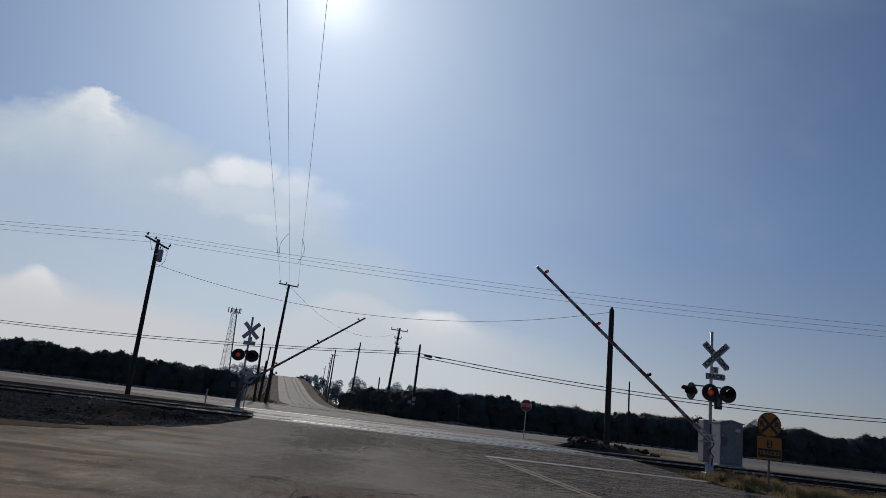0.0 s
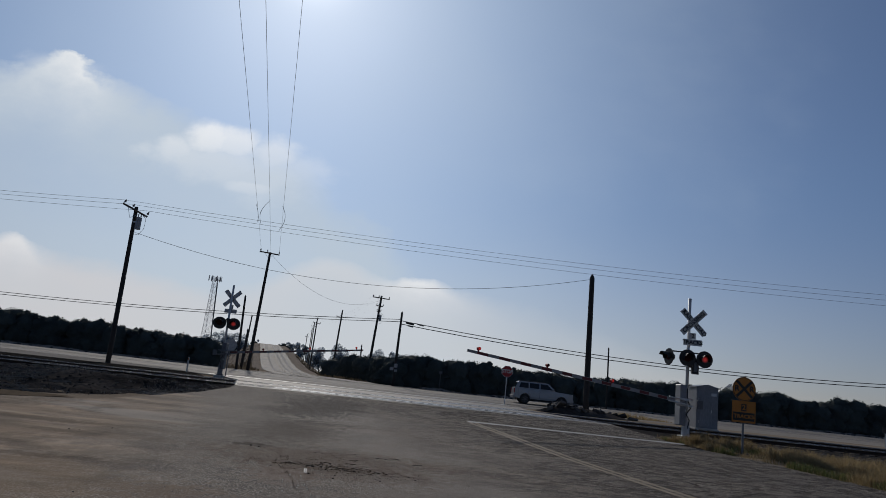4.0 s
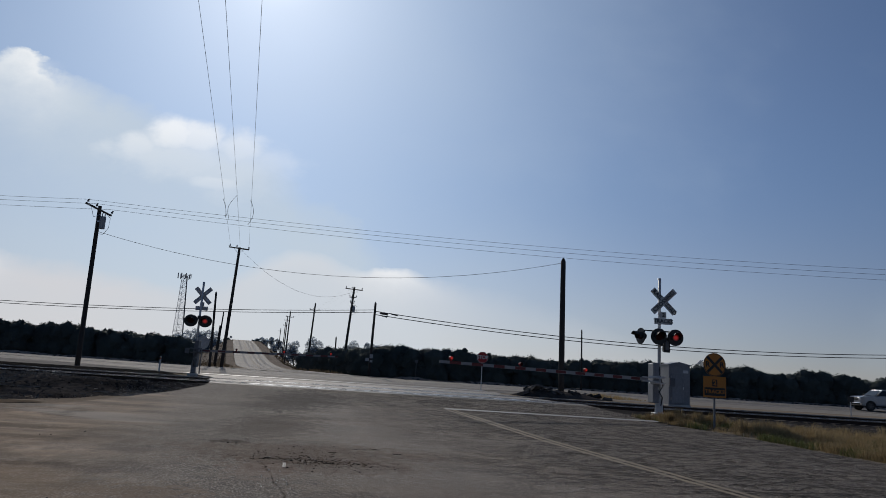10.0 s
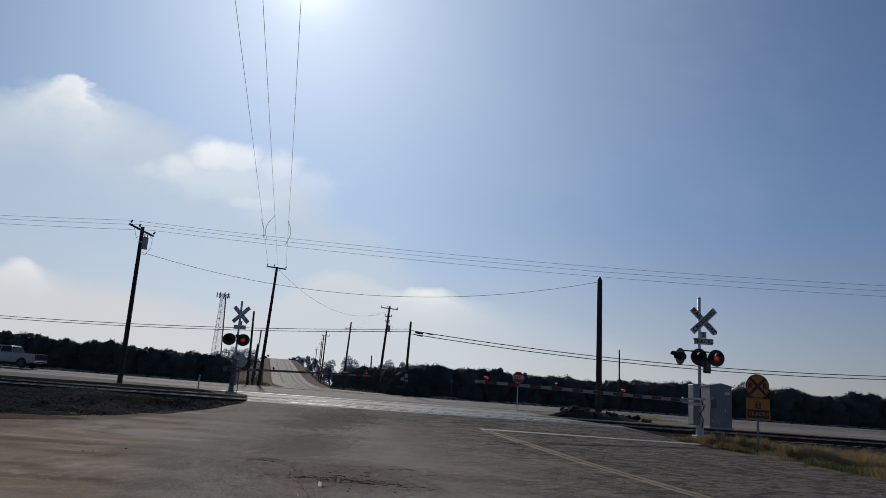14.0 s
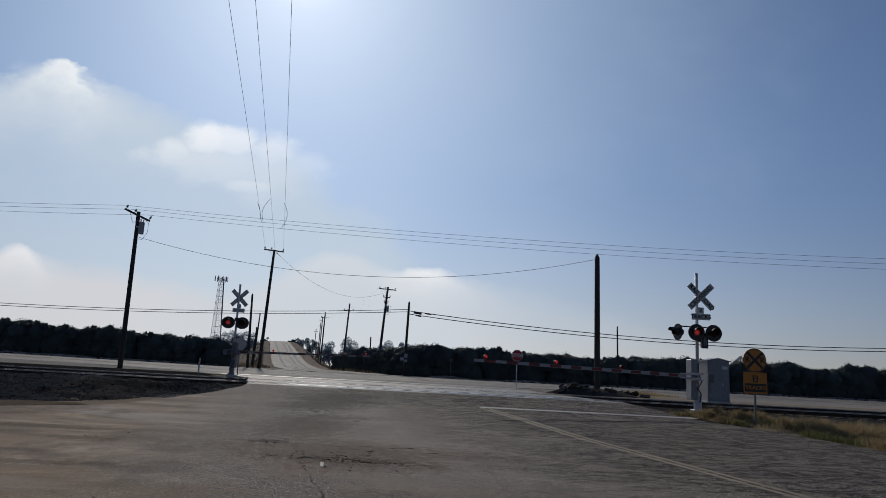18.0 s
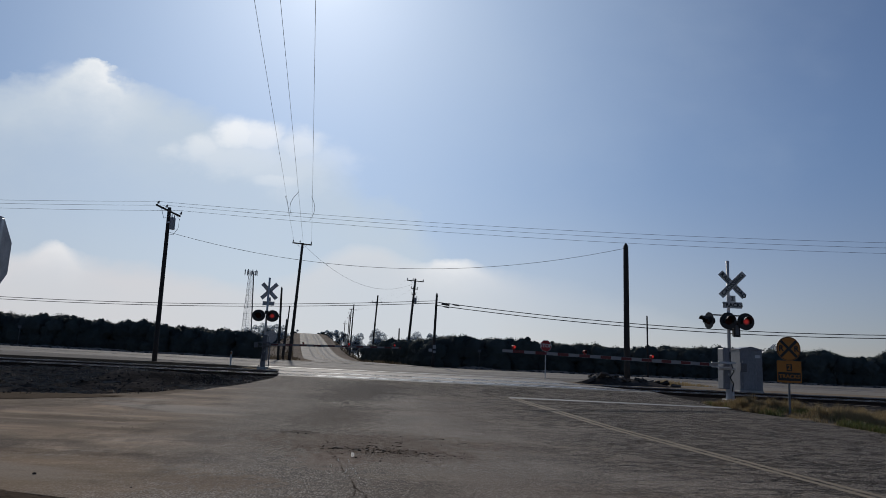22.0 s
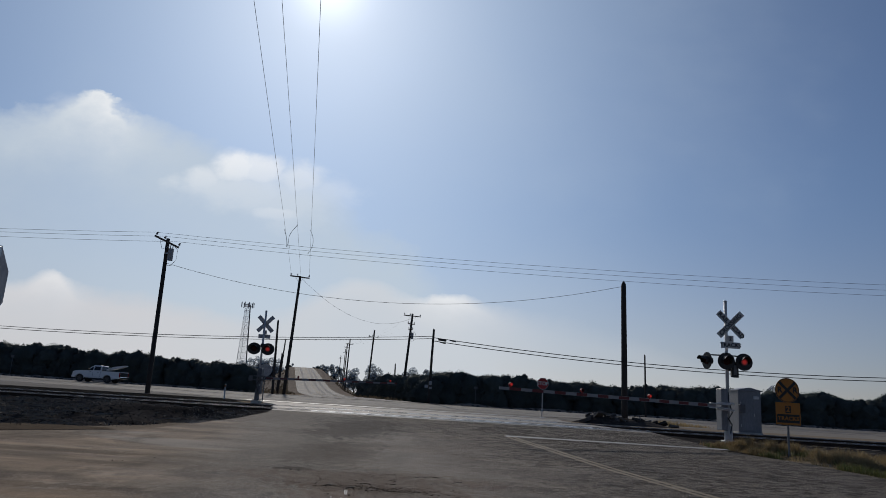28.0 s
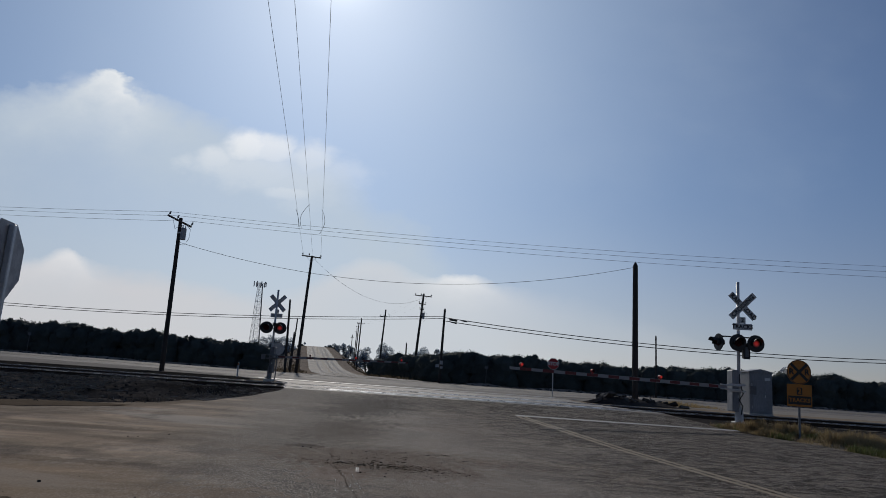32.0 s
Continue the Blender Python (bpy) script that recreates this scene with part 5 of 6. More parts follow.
def stop_sign(at, zc, turn, label):
    x, y = at
    z0 = gz(y)
    s = thing("stop_sign", label, "stop sign", pose(x, y, z0, 0, 0, turn), "stop signs")
    h = zc - z0
    part("post", box(fresh(), (0.06, 0.06, h + 0.5), (0, 0.04, (h + 0.5) / 2 - 0.15), 0.008), M["galv"], s, "galvanised square post")
    r = 0.381 / math.cos(radians(22.5))
    part("sign_border", octagon(r, -0.004, 0.0), [M["white"]], s, at=pose(0, 0, h))
    part("sign_face", octagon(r * 0.945, -0.007, -0.004), M["red"], s, at=pose(0, 0, h))
    part("sign_back", octagon(r, 0.0, 0.004), M["signback"], s, "bare metal sign back", at=pose(0, 0, h))
    lettering("lettering", "STOP", 0.34, M["white"], s, pose(0, -0.0105, h, 90, 0, 0), 0.95)
    for dz in (-0.22, 0.22):
        part("bolt", rod(fresh(), (0, 0.004, h + dz), (0, 0.02, h + dz), 0.012, seg=6), M["galv"], s)
    return s


def advance_sign(at, zc, turn, front):
    """Round yellow railway warning sign with a plate under it."""
    x, y = at
    z0 = gz(y)
    s = thing("railroad_warning_sign", "round yellow railroad warning sign with track plate" if front else "round warning sign seen from its bare metal back", "warning sign", pose(x, y, z0, 0, 0, turn))
    h = zc - z0
    part("post", box(fresh(), (0.055, 0.055, h + 0.35), (0, 0.04, (h + 0.35) / 2 - 0.12), 0.008), M["far_mast"], s)
    disc = part("sign_disc", rod(fresh(), (0, -0.004, 0), (0, 0.004, 0), 0.381, seg=40), M["yellow"] if front else M["signback"], s, at=pose(0, 0, h))
    if not front:
        return s
    bm = fresh()
    rod(bm, (0, -0.007, 0), (0, -0.004, 0), 0.368, seg=40)
    part("border", bm, M["letter"], disc)
    part("sign_field", rod(fresh(), (0, -0.010, 0), (0, -0.007, 0), 0.350, seg=40), M["yellow"], disc)
    for a in (45, -45):
        part("cross_stroke", box(fresh(), (0.69, 0.004, 0.085)), M["letter"], disc, at=pose(0, -0.012 - 0.0004 * (a > 0), 0, 0, a, 0))
    for dx in (-0.24, 0.24):
        lettering("lettering", "R", 0.25, M["letter"], disc, pose(dx, -0.0135, 0, 90, 0, 0))
    pl = part("track_plate", box(fresh(), (0.77, 0.008, 0.68), bevel=0.003), M["yellow"], s, at=pose(0, 0, h - 0.72))
    part("black_panel", box(fresh(), (0.70, 0.004, 0.26)), M["letter"], pl, at=pose(0, -0.0065, -0.15))
    lettering("lettering", "TRACKS", 0.165, M["yellow"], pl, pose(0, -0.012, -0.15, 90, 0, 0), 1.1)
    part("number_panel", box(fresh(), (0.17, 0.004, 0.22)), M["letter"], pl, at=pose(0, -0.0065, 0.13))
    lettering("lettering", "2", 0.22, M["yellow"], pl, pose(0, -0.012, 0.13, 90, 0, 0))
    return s


def signal_house(x, y):
    """Metal signal bungalow with a low gable."""
    z0 = gz(y) - 0.02
    s = thing("signal_house", "dull silver metal signal house with a low gable roof", "equipment shed", pose(x, y, z0, 0, 0, 0))
    w, d, h = 1.24, 1.25, 2.2
    part("plinth", box(fresh(), (w + 0.1, d + 0.1, 0.12), (0, d / 2, 0.06), 0.01), M["concrete"], s)
    part("wall_shell", box(fresh(), (w, d, h), (0, d / 2, 0.12 + h / 2), 0.012), M["cabinet"], s)
    bm = fresh()
    prism(bm, [(-w / 2 - 0.05, h + 0.12), (w / 2 + 0.05, h + 0.12), (w / 2 + 0.05, h + 0.17), (0, h + 0.32), (-w / 2 - 0.05, h + 0.17)], -0.05, d + 0.05)
    part("roof", bm, M["cabinet"], s)
    door = part("door", box(fresh(), (0.72, 0.03, 1.7), bevel=0.008), M["cabinet"], s, at=pose(-0.1, -0.016, 1.05))
    part("door_handle", box(fresh(), (0.03, 0.05, 0.16), bevel=0.006), M["galv"], door, at=pose(0.32, -0.04, 0))
    for z in (-0.6, 0.6):
        part("hinge", rod(fresh(), (-0.4, -0.02, z - 0.08), (-0.4, -0.02, z + 0.08), 0.015, seg=6), M["galv"], door)
    part("vent", box(fresh(), (0.3, 0.03, 0.16), bevel=0.006), M["galv"], s, at=pose(0.36, -0.016, 1.98))
    for z in (0.7, 1.35):
        part("wall_seam", box(fresh(), (w + 0.012, 0.012, 0.02), (0, 0, z)), M["cabinet"], s)


def build_signals():
    near = crossing_signal(10.14, 25.5, -1, True, "railroad crossing signal with crossbuck, red flashers and striped gate")
    far = crossing_signal(-10.5, 40.0, 1, False, "railroad crossing signal seen from behind with flashers and gate")
    advance_sign((10.78, 22.4), 2.38, 0, True)
    advance_sign((-10.68, 42.0), 2.56, 0, False)
    stop_sign((6.74, 48.8), 2.98, 0, "red stop sign on a thin post beyond the rails")
    stop_sign((-4.45, 6.6), 2.26, -82, "stop sign turned away showing its bare grey back")
    signal_house(16.78, 39.2)
    post = thing("marker_post", "short white marker post beside the rails", "marker post", pose(-13.55, 44, gz(44)))
    part("post", box(fresh(), (0.09, 0.05, 0.95), (0, 0, 0.45), 0.01), M["white"], post)
    part("reflector", box(fresh(), (0.07, 0.012, 0.12), (0, -0.03, 0.8)), M["yellow"], post)
    for x, y, h in ((3.3, 74.8, 2.0), (-46, 74.8, 2.1)):
        m = thing("marker_post", "thin grey post with a small plate at the orchard edge", "marker post", pose(x, y, gz(y) + rise(x, y)))
        part("post", rod(fresh(), (0, 0, -0.05), (0, 0, h), 0.035, seg=8), M["far_case"], m)
        part("plate", box(fresh(), (0.34, 0.03, 0.28), (0, -0.05, h - 0.1), 0.006), M["far_case"], m)
    crest = thing("road_sign", "small dark road sign at the crest of the climbing road", "road sign", pose(-73.2, 338, ramp_z(338)))
    part("post", rod(fresh(), (0, 0, -0.2), (0, 0, 1.4), 0.06, seg=6), M["galv"], crest)
    part("plate", rod(fresh(), (0, -0.08, 1.5), (0, -0.05, 1.5), 0.6, seg=8), M["signback"], crest)
    side = thing("rail_sign", "small dark sign on a thin post beyond the rails", "railway sign", pose(27.55, 40, gz(40)))
    part("post", rod(fresh(), (0, 0, -0.05), (0, 0, 1.1), 0.03, seg=8), M["galv"], side)
    part("plate", box(fresh(), (0.4, 0.02, 0.34), (0, -0.04, 0.98), 0.006), M["black"], side)
    belt = thing("conveyor", "pale slanting conveyor boom behind the orchard", "conveyor", pose(41, 90, gz(90)))
    for dy in (-0.3, 0.3):
        part("boom_rail", rod(fresh(), (-2.6, dy, 1.6), (0.6, dy, 4.7), 0.07, seg=6), M["alu"], belt)
        part("leg", rod(fresh(), (0.3, dy, -0.05), (0.3, dy, 4.4), 0.06, seg=6), M["alu"], belt)
        part("leg", rod(fresh(), (-2.3, dy, -0.05), (-2.3, dy, 1.9), 0.06, seg=6), M["alu"], belt)
    for k in range(7):
        part("rung", box(fresh(), (0.08, 0.6, 0.05), (-2.4 + 0.46 * k, 0, 1.8 + 0.446 * k)), M["alu"], belt)
    part("hopper", box(fresh(), (0.9, 0.9, 0.8), (1.1, 0, 4.2), 0.05), M["alu"], belt)
    part("hopper_leg", rod(fresh(), (1.3, 0, -0.05), (1.3, 0, 3.9), 0.08, seg=6), M["alu"], belt)
    return near, far


SIGNALS = build_signals()
build_poles()


# ---- trees ----
def crown_mesh(name, seed, blobs, count, leaf, material):
    """Leaf cards scattered through the outer shell of several lobes."""
    r = random.Random(seed)
    verts, faces = [], []
    tot = sum(b[3] ** 2 for b in blobs)
    for cx, cy, cz, rad, flat in blobs:
        for _ in range(int(count * rad ** 2 / tot)):
            d = Vector((r.gauss(0, 1), r.gauss(0, 1), r.gauss(0, 1))).normalized()
            if d.z < -0.55:
                d.z *= -0.4
            k = rad * (0.62 + 0.38 * r.random() ** 0.7)
            k *= 1 + 0.22 * noise.noise(d * 2.2 + Vector((seed, 0, 0)))
            c = Vector((cx, cy, cz)) + Vector((d.x * k, d.y * k, d.z * k * flat))
            s = leaf * r.uniform(0.6, 1.4)
            a = Vector((r.gauss(0, 1), r.gauss(0, 1), r.gauss(0, 0.7))).normalized()
            b = a.cross(d + Vector((r.gauss(0, 0.5), r.gauss(0, 0.5), r.gauss(0, 0.5)))).normalized()
            n = len(verts)
            verts += [c - a * s, c + b * s * 0.7, c + a * s, c - b * s * 0.7]
            faces.append((n, n + 1, n + 2, n + 3))
    me = bpy.data.meshes.new(name)
    me.from_pydata(verts, [], faces)
    me.materials.append(material)
    return me


def ball_form():
    bm = bmesh.new()
    bmesh.ops.create_icosphere(bm, subdivisions=3, radius=1.0)
    form = [v.co.copy() for v in bm.verts], [tuple(v.index for v in f.verts) for f in bm.faces]
    bm.free()
    return form


BALL = ball_form()


def dense_crown(name, seed, blobs, count, leaf, material):
    """A close-leaved crown: knobbly clumps of foliage with loose leaves standing out of them."""
    loose = crown_mesh(name, seed, [(x, y, z, r * 1.02, k) for x, y, z, r, k in blobs], count, leaf, material)
    verts, faces = [tuple(v.co) for v in loose.vertices], [tuple(p.vertices) for p in loose.polygons]
    bpy.data.meshes.remove(loose)
    for n, (x, y, z, r, k) in enumerate(blobs):
        base, c = len(verts), Vector((x, y, z))
        for d in BALL[0]:
            w = r * (0.80 + 0.26 * noise.noise(d * 2.0 + Vector((seed, n, 0))) + 0.16 * noise.noise(d * 5.0 + Vector((0, seed, n))))
            verts.append(tuple(c + Vector((d.x * w, d.y * w, d.z * w * k))))
        faces += [(base + a, base + b, base + e) for a, b, e in BALL[1]]
    me = bpy.data.meshes.new(name)
    me.from_pydata(verts, [], faces)
    me.materials.append(material)
    return me


def tree(label, name, seed, height, width, count, leaf, material, trunk_h, slim=False, group=""):
    r = random.Random(seed)
    t = thing(name, label, "tree", None, group)
    bm = fresh()
    rod(bm, (0, 0, -0.1), (0.05, 0, trunk_h), width * 0.05 + 0.03, width * 0.035 + 0.02, seg=8)
    blobs = []
    n = 7 if not slim else 12
    for i in range(n):
        w = 6.28 * i / n + r.uniform(-0.3, 0.3)
        reach = width * r.uniform(0.16, 0.30) * (0.7 if slim else 1)
        z = trunk_h + (height - trunk_h) * (r.uniform(0.15, 0.75) if not slim else (i + 0.5) / n * 0.9)
        rad = width * r.uniform(0.20, 0.28)
        p = (reach * math.cos(w), reach * math.sin(w), z)
        rod(bm, (0, 0, trunk_h * 0.8), p, width * 0.025 + 0.01, 0.015, seg=5)
        blobs.append((*p, rad, 0.9))
    blobs.append((0, 0, height - width * 0.24, width * 0.24, 1.0))
    if not slim and height < 6:
        for i in range(6):
            w = 6.28 * (i + 0.5) / 6
            blobs.append((width * 0.27 * math.cos(w), width * 0.27 * math.sin(w), height * 0.22, width * 0.22, 0.9))
    if not slim:
        blobs.append((0, 0, trunk_h + (height - trunk_h) * 0.4, width * 0.36, 0.8))
    part("trunk", bm, M["bark"], t)
    if height < 6:
        # leading shoots that stand above the crown
        for i in range(7 if seed % 2 else 2):
            w, reach = r.uniform(0, 6.28), width * r.uniform(0.03, 0.36)
            blobs.append((reach * math.cos(w), reach * math.sin(w), height * r.uniform(0.90, 1.0) - 0.25 * reach, width * r.uniform(0.04, 0.08), 1.3))
    c = new("crown", (dense_crown if height < 6 else crown_mesh)("crown", seed, blobs, count, leaf, material))
    c.parent = t
    return t


def build_trees():
    rnd = random.Random(11)
    kinds = [tree("bushy dark green orchard tree with foliage to the ground", "orchard_tree", 20 + k, 3.2, 4.4, 17000, 0.06, M["leaf"], 0.3, group="orchard rows") for k in range(6)]
    spots = []
    for row in range(3):
        y = 77.0 + row * 5.0
        x = -128.0
        while x < 150:
            edge = road_x(y)
            if x < edge - 11.5 - row * 0.4 or x > edge + 8.0 + row * 0.6:
                spots.append((x + rnd.uniform(-0.5, 0.5), y + rnd.uniform(-0.5, 0.5)))
            x += 2.3 if row == 0 else 3.2
    # the orchard's edge along the climbing road
    for k in range(16):
        y = 80.5 + k * 4.2
        for j in range(3 if k > 2 else 1):
            spots.append((road_x(y) + 8.2 + 3.3 * j + rnd.uniform(-0.4, 0.4), y + rnd.uniform(-0.4, 0.4)))
    for k in range(8):
        y = 90 + k * 4.5
        for j in range(2):
            spots.append((road_x(y) - 16 - 3.4 * j + rnd.uniform(-0.4, 0.4), y))
    for i, (x, y) in enumerate(spots):
        t = kinds[i] if i < 6 else copy_thing(kinds[2 * rnd.randrange(3) + (x < -14)], Matrix())
        s = rnd.uniform(0.94, 1.06) * float(np.interp(x, (-62, -45, -33, -25, -19, -12, 8, 22, 40, 55), (1.13, 1.1, 1.05, 0.96, 0.9, 1.03, 1.06, 1.03, 1.14, 1.07)))
        t.matrix_basis = pose(x, y, gz(y) + rise(x, y) - 0.22, 0, 0, rnd.uniform(0, 360)) @ Matrix.Diagonal((s, s, s * rnd.uniform(0.94, 1.08), 1))
    gums = [tree("tall distant gum tree with leaves coloured pale for haze", "gum_tree", 40 + k, 15, 10, 4800, 0.34, M["hazed_leaf"], 2.0, group="distant trees") for k in range(3)]
    slim = [tree("tall slender distant tree with leaves coloured pale for haze", "slender_tree", 50 + k, 15, 5.4, 3300, 0.32, M["hazed_leaf"], 0.8, True, group="distant trees") for k in range(2)]
    far = [(gums, x, 350, h / 15.0) for x, h in ((-36.5, 16.4), (-33.0, 14.6), (-44.4, 13.8), (-47.5, 12.6), (-16, 15.8), (-19.5, 13.6), (-7, 14.6), (2.5, 14.4), (9.5, 13.8))]
    far += [(gums, x, 385, h / 15.0) for x, h in ((-111, 15.5), (-106.5, 17.0), (-102.5, 18.2), (-98.5, 17.2), (-95, 18.0), (-91.5, 17.4))]
    far += [(slim, x, 420, h / 15.0) for x, h in ((-76, 16.4), (-73.2, 17.4), (-70.2, 16.6), (-67.4, 17.8), (-64.4, 17.0), (-61.5, 15.6))]
    far += [(slim, x, 355, h / 15.0) for x, h in ((-9.6, 15.4), (-4.6, 14.4), (0, 14.9), (5.8, 15.0), (11.2, 14.6), (15.5, 13.4))]
    shrub = None
    for off, y, s in ((-5.7, 338, 0.62), (-7.6, 346, 0.5), (5.9, 340, 0.55), (7.4, 334, 0.7), (9.4, 344, 0.5)):
        shrub = tree("low dark shrub at the crest of the climbing road", "shrub", 70, 2.2, 3.4, 1500, 0.11, M["leaf"], 0.2, group="crest shrubs") if shrub is None else copy_thing(shrub, Matrix())
        shrub.matrix_basis = pose(far_x(y) + off, y, ramp_z(y) - 0.25, 0, 0, 40 * y) @ Matrix.Diagonal((s, s, s, 1))
    used = {}
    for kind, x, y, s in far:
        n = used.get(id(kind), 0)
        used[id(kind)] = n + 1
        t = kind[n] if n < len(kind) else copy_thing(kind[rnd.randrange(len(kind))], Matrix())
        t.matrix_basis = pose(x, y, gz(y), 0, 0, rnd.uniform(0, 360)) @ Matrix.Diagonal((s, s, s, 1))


def build_tower():
    """Lattice mast with antenna panels."""
    x, y = -75.5, 260
    t = thing("radio_tower", "pale steel lattice radio tower with antenna panels", "radio tower", pose(x, y, gz(y), 0, 0, 20))
    H, a0, a1 = 31.2, 2.5, 1.0

    def corner(k, z):
        s = a0 + (a1 - a0) * z / H
        w = 2 * math.pi * k / 3 + 0.3
        return Vector((s * math.cos(w), s * math.sin(w), z))
    for k in range(3):
        part("tower_leg", rod(fresh(), corner(k, 0), corner(k, H), 0.09 + 0.16 * (k == 0), 0.06 + 0.17 * (k == 0), seg=6), M["far_mast"] if k == 0 else M["galv"], t)
    levels = np.linspace(0, H, 15)
    for z0, z1 in zip(levels, levels[1:]):
        bm = fresh()
        for k in range(3):
            rod(bm, corner(k, z0), corner((k + 1) % 3, z1), 0.036, seg=4)
            rod(bm, corner((k + 1) % 3, z0), corner(k, z1), 0.036, seg=4)
            rod(bm, corner(k, z1), corner((k + 1) % 3, z1), 0.04, seg=4)
        part("lattice", bm, M["galv"], t)
    for k in range(9):
        w = 2 * math.pi * k / 9
        part("antenna_panel", box(fresh(), (0.32, 0.2, 1.9), bevel=0.03), M["can"], t, at=Matrix.Translation((2.3 * math.cos(w), 2.3 * math.sin(w), H - 0.2)) @ pose(0, 0, 0, 0, 0, math.degrees(w) + 90))
    bm = fresh()
    for k in range(3):
        w0, w1 = 2 * math.pi * k / 3, 2 * math.pi * (k + 1) / 3
        for z in (H - 0.7, H + 0.3):
            rod(bm, (2.3 * math.cos(w0), 2.3 * math.sin(w0), z), (2.3 * math.cos(w1), 2.3 * math.sin(w1), z), 0.06, seg=5)
    part("antenna_frame", bm, M["galv"], t)


# ---- vehicles ----
def wheel(parent, x, y, r):
    w = part("wheel", rod(fresh(), (0, -0.11, 0), (0, 0.11, 0), r * 0.68, seg=20), M["black"], parent, at=pose(x, y, r))
    bm = fresh()
    rings = []
    for i in range(28):
        a = 2 * math.pi * i / 28
        rings.append([bm.verts.new((k * math.cos(a), yy, k * math.sin(a))) for k, yy in ((r * 0.66, -0.10), (r * 0.94, -0.125), (r, -0.09), (r, 0.09), (r * 0.94, 0.125), (r * 0.66, 0.10))])
    for i in range(28):
        a, b = rings[i], rings[(i + 1) % 28]
        for k in range(6):
            bm.faces.new((a[k], a[(k + 1) % 6], b[(k + 1) % 6], b[k]))
    part("tyre", bm, M["tyre"], w)
    bm = fresh()
    for s in (-1, 1):
        rod(bm, (0, s * 0.09, 0), (0, s * 0.12, 0), r * 0.16, seg=10)
        for k in range(6):
            a = 2 * math.pi * k / 6
            box(bm, (r * 0.5, 0.03, r * 0.17), (0.38 * r * math.cos(a), s * 0.105, 0.38 * r * math.sin(a)), 0.0, pose(0, 0, 0, 0, -math.degrees(a), 0))
    part("rim", bm, M["rim"], w)
    return w


def arch(cx, r, z, n=8):
    return [(cx + r * math.cos(math.pi * (1 - i / n)), z + r * math.sin(math.pi * (1 - i / n))) for i in range(n + 1)]


def soften(bm, above, by):
    """Round the edges of a pressed shell above a height."""
    edges = [e for e in bm.edges if min(v.co.z for v in e.verts) > above and len(e.link_faces) == 2 and e.calc_face_angle(0) > 0.5]
    bmesh.ops.bevel(bm, geom=edges, offset=by, segments=3, affect="EDGES", clamp_overlap=True)


